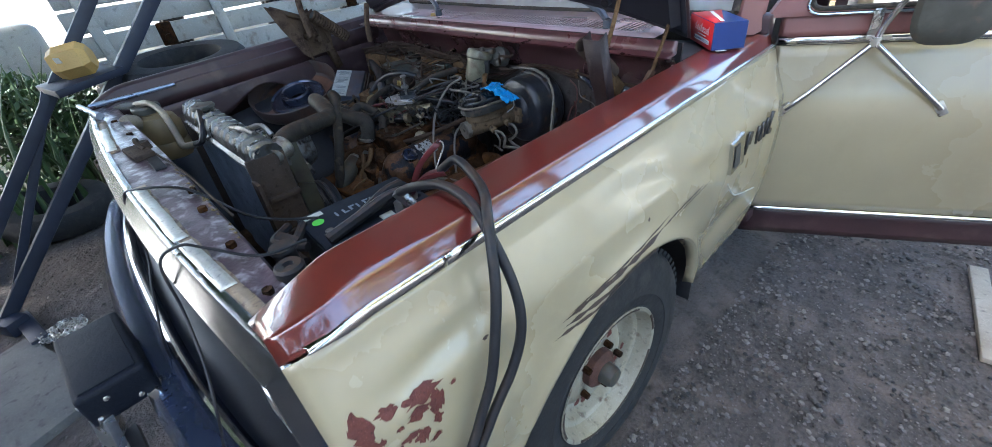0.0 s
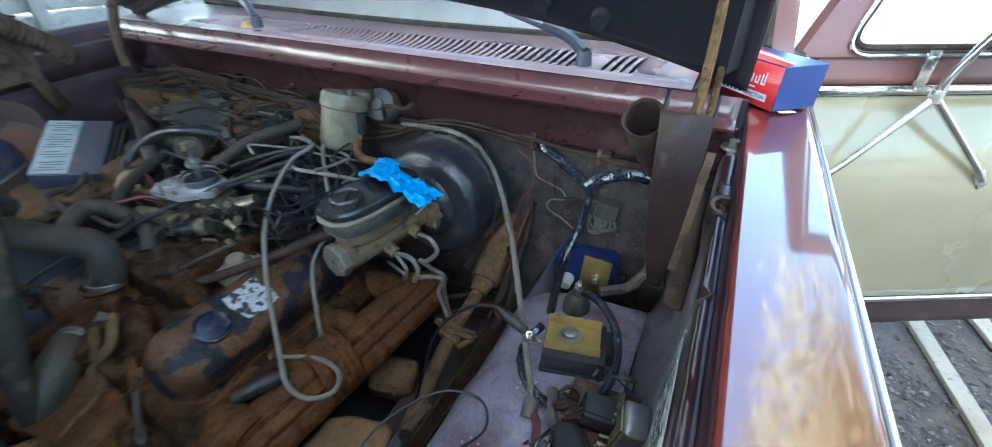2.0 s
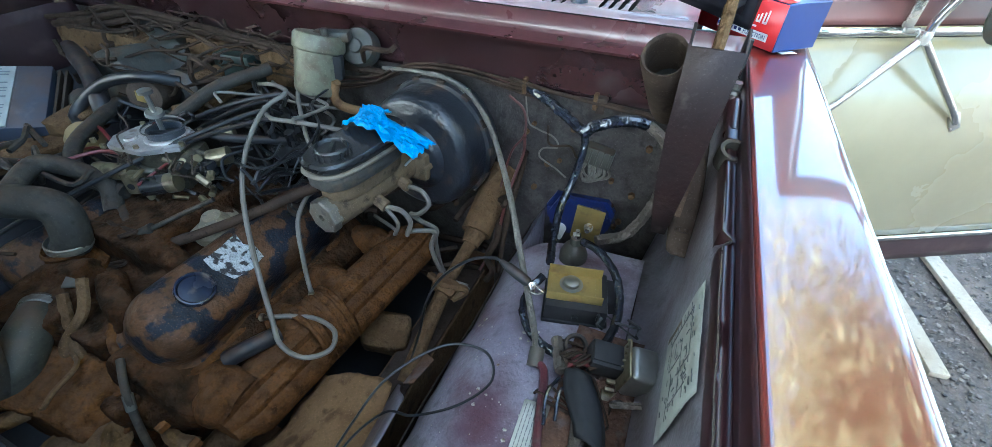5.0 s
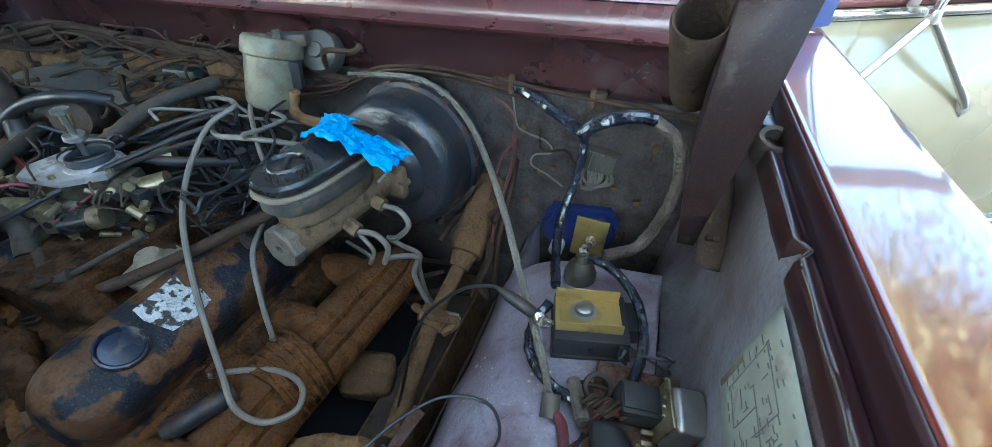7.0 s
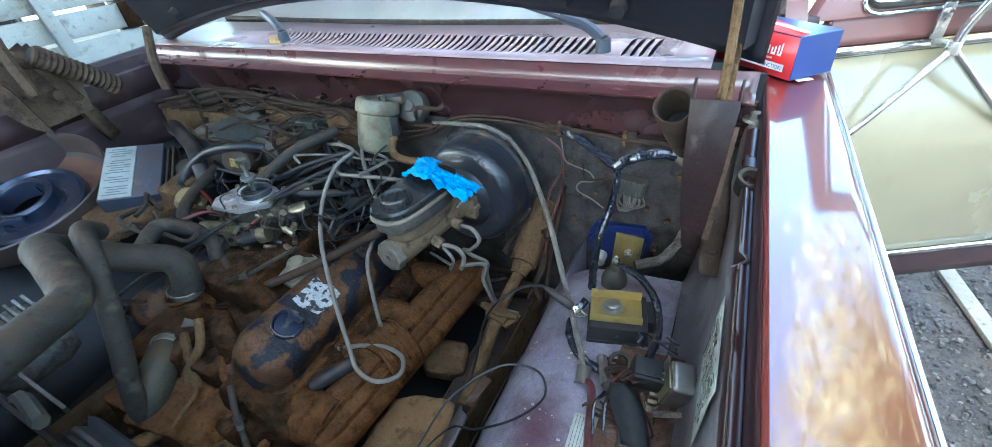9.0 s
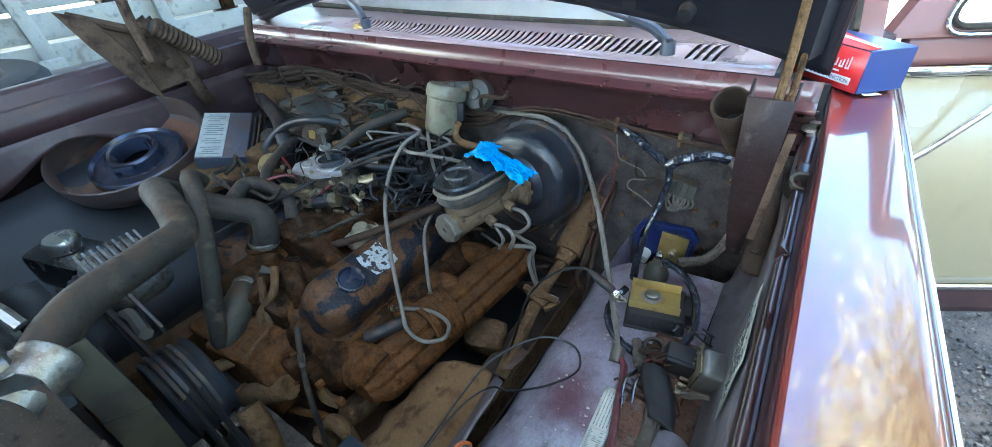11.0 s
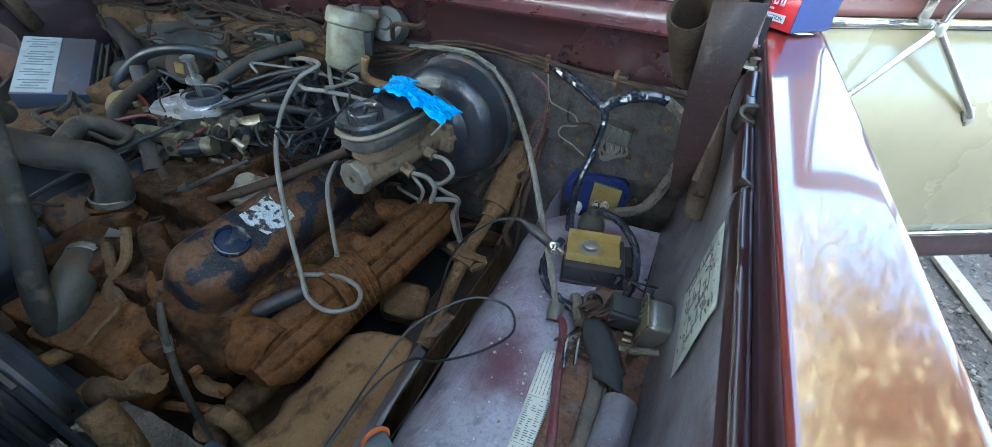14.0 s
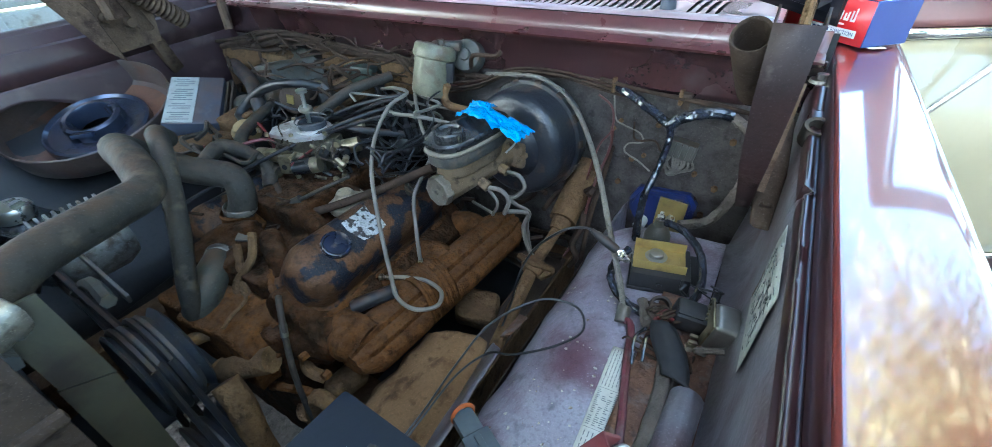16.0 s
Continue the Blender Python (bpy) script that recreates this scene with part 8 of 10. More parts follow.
def build_ignition():
    t = Euler((0, 0, radians(13))).to_matrix()
    e = thing("ignition_module", (0.70, -0.31, 0.818), "black ignition module with a folded gold heat sink on the apron", "ignition module")
    c = Vector((0.699, -0.312, 0.0))
    bm = B()
    box(bm, c + t @ Vector((0.004, 0.0, 0.836)), (0.092, 0.080, 0.036), t, 0.004)
    box(bm, c + t @ Vector((0.004, 0.0, 0.8225)), (0.098, 0.086, 0.006), t, 0.002)
    box(bm, c + t @ Vector((0.056, 0.012, 0.832)), (0.018, 0.050, 0.030), t, 0.004)
    cyl(bm, c + t @ Vector((0.004, -0.0395, 0.836)), c + t @ Vector((0.004, -0.044, 0.836)), 0.0045, 0.004, 12)
    part("case", bm, black_dull, e, "dull black case")
    bm = B()
    box(bm, c + t @ Vector((0, 0.0, 0.8555)), (0.082, 0.053, 0.0025), t)
    box(bm, c + t @ Vector((0, -0.026, 0.8625)), (0.082, 0.002, 0.015), t, 0.0006)
    box(bm, c + t @ Vector((0, 0.027, 0.8645)), (0.082, 0.002, 0.019), t, 0.0006)
    box(bm, c + t @ Vector((-0.002, 0.001, 0.8575)), (0.066, 0.040, 0.002), t, 0.0006)
    part("heat_sink", bm, gold, e, "gold-coloured folded heat sink")
    bm = B()
    lathe(bm, c + Vector((-0.006, 0.002, 0.858)), (0, 0, 1), [(0.016, 0), (0.018, 0.002), (0.0125, 0.003), (0.012, 0.009), (0.010, 0.0105), (0, 0.011)], 22)
    part("transistor", bm, zinc_dark, e, "round metal transistor")
    r = thing("voltage_regulator", (0.64, -0.01, 0.76), "dark blue voltage regulator with gold plate on the firewall", "voltage regulator")
    bm = B()
    outline = [(0.566, 0.772), (0.584, 0.806), (0.694, 0.814), (0.712, 0.790), (0.706, 0.745), (0.690, 0.716), (0.588, 0.720), (0.570, 0.742)]
    prism(bm, [Vector((x, -0.003, z)) for x, z in outline], (0, 0, 0), Vector((0, -0.012, 0)))
    prism(bm, [Vector((0.640 + (x - 0.640) * 0.84, -0.015, 0.766 + (z - 0.766) * 0.88)) for x, z in outline], (0, 0, 0), Vector((0, -0.020, 0)))
    for x, z in ((0.575, 0.766), (0.703, 0.772)):
        cyl(bm, (x, -0.015, z), (x, -0.021, z), 0.006, 0.006, 6)
    part("case", bm, blue_case, r, "deep blue finned case")
    bm = B()
    box(bm, (0.664, -0.0375, 0.762), (0.060, 0.004, 0.088), Euler((0, radians(4), 0)).to_matrix(), 0.001)
    part("plate", bm, gold, r, "brassy plate")
    bm = B()
    cyl(bm, (0.668, -0.038, 0.76), (0.668, -0.050, 0.76), 0.010, 0.009, 6)
    cyl(bm, (0.668, -0.048, 0.76), (0.668, -0.058, 0.76), 0.005, 0.005, 8)
    pieces("terminal", bm, zinc, r)
    bm = B()
    cyl(bm, (0.607, -0.028, 0.735), (0.605, -0.058, 0.728), 0.014, 0.013, 12)
    part("plug", bm, white_plain, r, "white plastic plug")
    # coil-like sender behind the module
    bm = B()
    lathe(bm, (0.672, -0.205, 0.812), (0, 0.05, 1), [(0.024, -0.02), (0.024, 0.015), (0.018, 0.030), (0.011, 0.036), (0.009, 0.048), (0, 0.050)], 22)
    sender = thing("sender", (0.672, -0.205, 0.81), "dusty rubber-topped sender standing on the apron", "sender")
    part("boot", bm, elbow_rubber, sender)
    bm = B()
    cyl(bm, (0.672, -0.2026, 0.860), (0.672, -0.2022, 0.868), 0.0075, 0.0075, 6)
    cyl(bm, (0.672, -0.2022, 0.866), (0.672, -0.2018, 0.876), 0.0035, 0.0035, 8)
    part("stud", bm, zinc, sender, "plated stud and nut")
    # bulkhead connector
    bc = thing("bulkhead_connector", (0.655, -0.005, 0.91), "grey ribbed bulkhead connector with a bundle of wires", "connector")
    bm = B()
    box(bm, (0.655, -0.018, 0.918), (0.062, 0.026, 0.036), Euler((0, radians(8), 0)).to_matrix(), 0.003)
    for k in range(5):
        box(bm, (0.632 + 0.012 * k, -0.033, 0.919), (0.004, 0.008, 0.030), Euler((0, radians(8), 0)).to_matrix(), 0.001)
    part("housing", bm, alloy_dull, bc)
    bm = B()
    rng = random.Random(2)
    for k in range(9):
        x = 0.632 + 0.006 * k
        tube(bm, [(x, -0.025, 0.90), (x + rng.uniform(-0.006, 0.006), -0.035, 0.885), (0.645 + rng.uniform(-0.01, 0.01), -0.03, 0.865), (0.64, -0.012, 0.85)], 0.0028, 6)
    pieces("wire", bm, hose_wrap, bc, "pale dusty wires")
    # relays on the shelf
    rl = thing("starter_relay", (0.78, -0.42, 0.83), "silver can relay with a black relay on the inner wing", "relay")
    t2 = Euler((radians(8), radians(10), radians(12))).to_matrix()
    bm = B()
    box(bm, (0.811, -0.425, 0.862), (0.034, 0.046, 0.054), t2, 0.008, 4)
    part("can", bm, zinc_dark, rl, "silver metal can")
    bm = B()
    box(bm, (0.7915, -0.423, 0.860), (0.003, 0.050, 0.060), t2, 0.001)
    for k in range(5):
        box(bm, (0.790, -0.444 + 0.0105 * k, 0.8895 - 0.001 * (k % 2)), (0.003, 0.003, 0.004), t2, 0.001)
    for k in range(4):
        box(bm, (0.783, -0.452 + 0.012 * k, 0.846), (0.012, 0.005, 0.005), t2, 0.001)
    box(bm, (0.786, -0.455, 0.836), (0.022, 0.014, 0.004), t2, 0.001)
    part("base", bm, brass_dull, rl, "yellowish base plate")
    bm = B()
    box(bm, (0.7685, -0.420, 0.860), (0.042, 0.036, 0.030), t2, 0.004)
    box(bm, (0.7690, -0.421, 0.876), (0.034, 0.028, 0.004), t2, 0.001)
    part("black_relay", bm, black_dull, rl, "small black relay")
    bm = B()
    for k, y in enumerate((-0.44, -0.43)):
        tube(bm, [(0.752, y, 0.862), (0.738, y - 0.004, 0.868), (0.730, y - 0.010, 0.858), (0.727, y - 0.018, 0.842)], 0.0032, 7)
    pieces("red_wire", bm, wire_red, rl)
    bm = B()
    lathe(bm, (0.727, -0.402, 0.842), (0.2, -0.5, 1), [(0.012, -0.006), (0.016, -0.006), (0.017, 0.0), (0.016, 0.006), (0.012, 0.006), (0.011, 0.0), (0.012, -0.006)], 22)
    part("grommet", bm, rubber, rl, "dusty rubber grommet round the loom")
    bm = B()
    tube(bm, [(0.80, -0.46, 0.84), (0.79, -0.485, 0.87), (0.82, -0.48, 0.88)], 0.004, 6)
    tube(bm, [(0.722, -0.425, 0.846), (0.742, -0.46, 0.848), (0.760, -0.51, 0.846), (0.766, -0.58, 0.845), (0.764, -0.68, 0.845), (0.76, -0.82, 0.845)], 0.0095, 10, rough=0.15)
    tube(bm, [(0.70, -0.40, 0.838), (0.712, -0.43, 0.842), (0.72, -0.45, 0.846)], 0.008, 8, rough=0.2)
    pieces("loom_tail", bm, old_wrap, rl, "dusty cloth-wrapped loom")
    bm = B()
    tube(bm, [(0.762, -0.47, 0.842), (0.780, -0.56, 0.842), (0.782, -0.70, 0.844), (0.778, -0.85, 0.844)], 0.006, 8)
    pieces("loom_tail", bm, hose_wrap, rl, "grey dusty pipe beside the loom")
    # dark rubber flap hanging from the relay foot
    bm = B()
    def flap(u, v):
        w = 0.016 + 0.010 * math.sin(min(1.0, u * 1.15) * math.pi * 0.9)
        return (0.742 + 0.036 * u + (v - 0.5) * 2 * w, -0.455 - 0.082 * u - 0.02 * math.sin(u * 2.6) * (v - 0.5), 0.862 - 0.006 * u + 0.007 * (1 - (2 * v - 1) ** 2) + 0.002 * noise.noise((u * 5, v * 4, 1)))
    sheet(bm, flap, steps(0, 1, 14), steps(0, 1, 8))
    part("rubber_flap", bm, black_dull, rl, "dirty rubber flap below the relay", thick=0.003, angle=60)
    bm = B()
    for k in range(6):
        tube(bm, [(0.712 + 0.004 * k, -0.425, 0.85), (0.715 + 0.005 * k, -0.440 - 0.002 * k, 0.866 + 0.002 * (k % 3)), (0.725 + 0.006 * k, -0.432, 0.872 - 0.003 * (k % 2)), (0.74 + 0.004 * k, -0.428, 0.862)], 0.0022, 6)
    pieces("branch_wire", bm, wire_brown, rl, "short brown wires below the module")
    bm = B()
    sheet(bm, lambda y, x: (x, y, 0.832 + 0.006 * math.exp(-((y + 0.62) / 0.3) ** 2) + 0.0025 * noise.noise((x * 40, y * 40, 2)) + 0.16 * max(0, x - 0.79) ** 1.2), steps(-0.86, -0.36, 34), steps(0.722, 0.815, 9))
    part("shelf_dirt", bm, rust_shelf, truck, "rusty dirt lying on the shelf of the apron", thick=0.003, angle=70)
    bm = B()
    tube(bm, [(0.795, -0.545, 0.848), (0.792, -0.62, 0.850), (0.785, -0.76, 0.852), (0.775, -0.92, 0.85)], 0.020, 14)
    part("inner_tube", bm, wall_grime_sheen, truck, "mottled purple pressed rib along the inner wing")
    bm = B()
    for pts in ([(0.722, -0.47, 0.86), (0.715, -0.50, 0.866), (0.722, -0.53, 0.85)], [(0.735, -0.47, 0.85), (0.728, -0.49, 0.862), (0.733, -0.52, 0.85)]):
        tube(bm, pts, 0.0022, 6)
    pieces("loose_wire", bm, tape_shiny, rl)


build_ignition()


def build_bay_lines():
    def line(name, pts, r, mat, label, category, per=7, seg=8, rough=0.0):
        bm = B()
        tube(bm, pts, r, seg, per, rough=rough)
        return solo(name, bm, mat, label, category)
    def fitting(hose, end, way):
        """The brass nipple that a tube's end is pushed over."""
        bm, w = B(), Vector(way).normalized()
        lathe(bm, Vector(end) - w * 0.004, w, [(0, 0), (0.0050, 0), (0.0052, 0.006), (0.0040, 0.007), (0.0040, 0.012), (0.0065, 0.013), (0.0065, 0.020), (0, 0.020)], 10)
        part("end_fitting", bm, brass_dull, hose, "dull brass end fitting", angle=30)
    # taped harness shaped like a Y on the firewall
    h = thing("wiring_harness", (0.633, -0.05, 0.85), "wiring harness wrapped in shiny black tape along the firewall", "wiring harness")
    for pts, r in (([(0.50, -0.012, 1.028), (0.555, -0.028, 1.010), (0.60, -0.05, 0.995), (0.633, -0.068, 0.985)], 0.0082),
                   ([(0.633, -0.068, 0.985), (0.655, -0.066, 1.004), (0.70, -0.054, 1.016), (0.735, -0.045, 1.012)], 0.0088),
                   ([(0.633, -0.068, 0.985), (0.637, -0.072, 0.955), (0.630, -0.09, 0.90), (0.622, -0.13, 0.86), (0.632, -0.20, 0.845), (0.648, -0.275, 0.858)], 0.0060),
                   ([(0.684, -0.21, 0.862), (0.72, -0.235, 0.870), (0.755, -0.275, 0.862), (0.770, -0.33, 0.850), (0.762, -0.385, 0.840), (0.735, -0.415, 0.836), (0.70, -0.420, 0.836), (0.665, -0.405, 0.838), (0.640, -0.375, 0.842), (0.636, -0.34, 0.850), (0.648, -0.31, 0.858)], 0.0056)):
        bm = B()
        taped(bm, pts, r * 1.18, 0.026 if r > 0.007 else 0.017)
        part("taped_branch", bm, tape_shiny, h, angle=25)
    bm = B()
    taped(bm, [(0.735, -0.045, 1.012), (0.772, -0.055, 0.985), (0.785, -0.075, 0.93), (0.770, -0.10, 0.87), (0.745, -0.13, 0.835), (0.70, -0.16, 0.83)], 0.0095, 0.014)
    part("old_branch", bm, old_wrap, h, "old grey-brown wrapped branch")
    line("vacuum_line", [(0.20, -0.04, 1.02), (0.30, -0.07, 1.040), (0.365, -0.075, 1.040), (0.41, -0.068, 1.012), (0.47, -0.115, 0.985), (0.545, -0.212, 0.942), (0.616, -0.322, 0.886), (0.664, -0.398, 0.848), (0.682, -0.432, 0.832)], 0.0050, hose_wrap, "grey fabric-sleeved hose arching from brake booster down to apron", "hose", rough=0.15, per=10)
    bm = B()
    cyl(bm, (0.680, -0.424, 0.838), (0.683, -0.446, 0.826), 0.011, 0.011, 10)
    solo("hose_joiner", bm, alloy_dull, "pale joiner sleeve between two hoses on the apron", "joiner")
    line("red_hose", [(0.684, -0.440, 0.830), (0.700, -0.456, 0.835), (0.714, -0.518, 0.836), (0.726, -0.568, 0.838), (0.738, -0.618, 0.840), (0.748, -0.68, 0.845), (0.752, -0.78, 0.845)], 0.0058, hose_red, "faded red hose lying along the apron", "hose")
    bm = B()
    lathe(bm, (0.40, -0.062, 1.012), (0.9, -0.35, 0.1), [(0.010, -0.003), (0.0105, 0), (0.010, 0.003)], 12)
    tube(bm, [(0.398, -0.066, 1.02), (0.37, -0.085, 1.016)], 0.002, 5, smooth=False)
    solo("cable_tie", bm, white_plain, "pale plastic cable tie on the booster hose", "cable tie")
    line("firewall_pipe", [(0.47, -0.022, 1.040), (0.55, -0.020, 1.028), (0.643, -0.022, 1.022), (0.72, -0.022, 1.016), (0.795, -0.022, 1.012)], 0.0042, wire_brown, "thin brown pipe clipped along the firewall", "pipe")
    bm = B()
    box(bm, (0.643, -0.016, 1.026), (0.026, 0.016, 0.014), None, 0.003)
    box(bm, (0.643, -0.005, 1.014), (0.016, 0.004, 0.036), None, 0.001)
    solo("pipe_clip", bm, hinge_dirt, "brown metal clip on the firewall pipe", "clip")
    for k, (dz, dy) in enumerate(((0, 0), (0.009, 0.006), (-0.008, 0.010), (0.004, 0.016))):
        line("loose_wire", [(0.02, -0.050 + dy, 0.958 + dz), (0.10, -0.055 + dy, 0.975 + dz * 1.4), (0.19, -0.06 + dy, 1.000 + dz), (0.27, -0.05 + dy, 1.036 + dz * 0.6), (0.36, -0.035 + dy, 1.040 + dz * 0.6), (0.45, -0.02 + dy * 0.5, 1.026 + dz), (0.54, -0.012, 1.012 + dz)], 0.0030, wire_dull if k == 3 else wire_brown, "dusty old wire running over the booster", "wire", per=8)
    line("loose_wire", [(0.50, -0.012, 1.01), (0.512, -0.02, 0.96), (0.53, -0.014, 0.945), (0.565, -0.016, 0.935), (0.575, -0.016, 0.915), (0.545, -0.014, 0.905), (0.54, -0.016, 0.885), (0.575, -0.02, 0.87), (0.60, -0.016, 0.85)], 0.0018, tube_grey, "thin grey wire curling down the firewall", "wire", per=8)
    line("loose_wire", [(0.47, -0.02, 1.005), (0.505, -0.03, 0.985), (0.512, -0.04, 0.94), (0.49, -0.05, 0.90), (0.47, -0.06, 0.80), (0.455, -0.07, 0.68)], 0.0026, wire_dull, "dull red wire hanging by the steering column", "wire", per=8)
    # grey vacuum tubes over the rocker cover
    hose = line("vacuum_tube", [(-0.06, -0.13, 0.975), (0.02, -0.165, 1.00), (0.09, -0.20, 1.010), (0.080, -0.25, 0.995), (0.090, -0.315, 0.955), (0.135, -0.385, 0.915), (0.200, -0.45, 0.855), (0.265, -0.505, 0.785), (0.295, -0.527, 0.760), (0.338, -0.528, 0.752), (0.366, -0.500, 0.751), (0.352, -0.470, 0.754), (0.310, -0.462, 0.756), (0.268, -0.475, 0.757), (0.235, -0.49, 0.755)], 0.0042, tube_grey, "grey rubber vacuum tube looping over the rocker cover", "tube", per=10)
    fitting(hose, (0.235, -0.49, 0.755), (-0.033, -0.015, -0.002))
    hose = line("vacuum_tube", [(0.05, -0.12, 0.995), (0.085, -0.17, 0.99), (0.150, -0.235, 0.955), (0.212, -0.285, 0.93), (0.218, -0.325, 0.90), (0.225, -0.37, 0.87), (0.250, -0.405, 0.81), (0.262, -0.42, 0.755)], 0.0040, tube_grey, "grey rubber vacuum tube running down to the manifold", "tube", per=10)
    fitting(hose, (0.262, -0.42, 0.755), (0.012, -0.015, -0.055))
    hose = line("vacuum_tube", [(0.02, -0.20, 0.965), (0.09, -0.25, 0.98), (0.15, -0.25, 0.985), (0.20, -0.22, 0.97), (0.22, -0.19, 0.95)], 0.0045, tube_grey, "grey vacuum tube beside the distributor", "tube")
    fitting(hose, (0.22, -0.19, 0.95), (0.02, 0.03, -0.02))
    # test lead with a clip
    ld = thing("test_lead", (0.62, -0.30, 0.85), "black test lead with a crocodile clip on the ignition module", "test lead")
    bm = B()
    tube(bm, [(0.43, -0.40, 0.60), (0.455, -0.385, 0.70), (0.470, -0.372, 0.780), (0.497, -0.362, 0.840), (0.543, -0.352, 0.888), (0.580, -0.350, 0.905), (0.597, -0.352, 0.905)], 0.0024, 6, 9)
    part("lead_wire", bm, wire_black, ld)
    bm = B()
    lathe(bm, (0.592, -0.3515, 0.906), (0.049, -0.0065, -0.021), [(0, 0), (0.0036, 0), (0.0048, 0.008), (0.0074, 0.016), (0.0082, 0.034), (0.0076, 0.050), (0.0060, 0.053), (0, 0.053)], 16)
    part("clip_sleeve", bm, rubber_black, ld, "glossy black rubber sleeve")
    bm = B()
    for s in (-1, 1):
        tube(bm, [(0.640, -0.358, 0.8855), (0.648, -0.360 + 0.005 * s, 0.881 + 0.004 * s), (0.655, -0.357 + 0.003 * s, 0.874 + 0.003 * s), (0.662, -0.350, 0.868 + 0.001 * s)], 0.0022, 6)
    cyl(bm, (0.648, -0.367, 0.880), (0.648, -0.353, 0.882), 0.0035, 0.0035, 8)
    pieces("clip_jaw", bm, zinc, ld)
    line("loose_wire", [(0.455, -0.88, 0.690), (0.452, -0.76, 0.700), (0.458, -0.66, 0.715), (0.478, -0.59, 0.765), (0.505, -0.53, 0.810), (0.56, -0.47, 0.835), (0.615, -0.455, 0.832), (0.638, -0.485, 0.822), (0.615, -0.535, 0.826), (0.56, -0.56, 0.800), (0.515, -0.56, 0.775), (0.48, -0.60, 0.745), (0.462, -0.67, 0.712), (0.458, -0.77, 0.700), (0.462, -0.90, 0.690)], 0.0019, wire_black, "thin black wire looping over the apron", "wire", seg=6, per=9)
    line("loose_wire", [(0.52, -0.06, 0.95), (0.515, -0.05, 0.90), (0.50, -0.09, 0.82), (0.49, -0.12, 0.72), (0.47, -0.16, 0.66)], 0.0035, wire_dull, "thin red wire down the firewall", "wire", seg=6)
    line("firewall_pipe", [(0.515, -0.03, 0.90), (0.51, -0.05, 0.84), (0.505, -0.10, 0.76), (0.50, -0.13, 0.64)], 0.006, wire_brown, "rusty pipe down the firewall", "pipe")
    line("firewall_wire", [(0.55, -0.01, 0.955), (0.56, -0.02, 0.92), (0.60, -0.02, 0.925), (0.615, -0.018, 0.905), (0.63, -0.02, 0.90)], 0.0025, wire_brown, "thin brown wire on the firewall", "wire", seg=6)
    line("seam_rod", [(0.47, -0.018, 1.028), (0.60, -0.018, 1.024), (0.72, -0.018, 1.018), (0.80, -0.03, 1.010)], 0.004, wire_brown, "rusty rod clipped along the firewall", "rod", seg=6)
    bm = B()
    for x, z in ((0.50, 1.03), (0.635, 1.024)):
        box(bm, (x, -0.018, z), (0.008, 0.014, 0.03), None, 0.002)
    for x, z in ((0.70, 0.80), (0.715, 0.75), (0.575, 0.73), (0.69, 0.86), (0.58, 0.88), (0.52, 0.95)):
        cyl(bm, (x, 0.0, z), (x, -0.010, z), 0.006, 0.005, 6)
    pieces("firewall_clip", bm, mud, truck)
    # labels
    lab = thing("service_label", (0.69, -0.55, 0.82), "long white sticker with small print on the apron", "label")
    d, w = Vector((0.05, -0.99, 0)).normalized(), Vector((0.99, 0.05, 0)).normalized()
    p0 = Vector((0.688, -0.494, 0))
    def lay(a, b, up=0.0035):
        p = p0 + d * a + w * b
        return (p.x, p.y, float(np.interp(p.x, [0.56, 0.59, 0.625, 0.67, 0.73, 0.79], [0.752, 0.785, 0.803, 0.813, 0.817, 0.822])) + 0.010 * math.exp(-((p.y + 0.62) / 0.3) ** 2) + up)
    bm = B()
    sheet(bm, lambda a, b: lay(a, b), steps(0, 0.20, 14), steps(0, 0.034, 4))
    part("sticker", bm, white_plain, lab, thick=0.0006)
    bm = B()
    rng = random.Random(8)
    def mark(a0, a1, b0, b1):
        sheet(bm, lambda i, j: lay(a0 + (a1 - a0) * i, b0 + (b1 - b0) * j, 0.0046), [0, 0.5, 1], [0, 1])
    for row in range(6):
        b0, a = 0.0040 + 0.0045 * row, 0.005
        while a < 0.068:
            ln = rng.uniform(0.003, 0.009)
            mark(a, min(a + ln, 0.070), b0, b0 + 0.0010)
            a += ln + 0.0016
    mark(0.0735, 0.0740, 0.001, 0.033)
    mark(0.134, 0.1345, 0.001, 0.033)
    for col in range(4):
        for row in range(19):
            if rng.random() < 0.15:
                continue
            b0 = 0.003 + 0.0076 * col
            mark(0.077 + 0.0029 * row, 0.0782 + 0.0029 * row, b0, b0 + rng.uniform(0.0025, 0.0066))
    for row in range(5):
        b0, a = 0.005 + 0.0052 * row, 0.139
        while a < 0.190:
            ln = rng.uniform(0.004, 0.012)
            mark(a, min(a + ln, 0.193), b0, b0 + 0.0011)
            a += ln + 0.003
    pieces("print_bar", bm, print_grey, lab)
    lab = thing("diagram_label", (0.832, -0.56, 0.95), "faded vacuum diagram sticker on the inner wing wall", "label")
    def wall(u, v, o=0.004):
        """A place on the sticker: u along the truck, v up the inner wing wall."""
        y = -0.414 - 0.030 * v - (0.131 - 0.008 * v) * u
        z = 0.926 + 0.132 * v
        x = float(np.interp(z, [0.835, 0.86, 0.90, 0.96, 1.04, 1.062], [0.815, 0.828, 0.834, 0.836, 0.836, 0.838])) - o
        return (x, y, z)
    bm = B()
    sheet(bm, lambda u, v: wall(u, v), steps(0, 1, 10), steps(0, 1, 6))
    part("sticker", bm, plate_sticker, lab, thick=0.0006)
    bm = B()
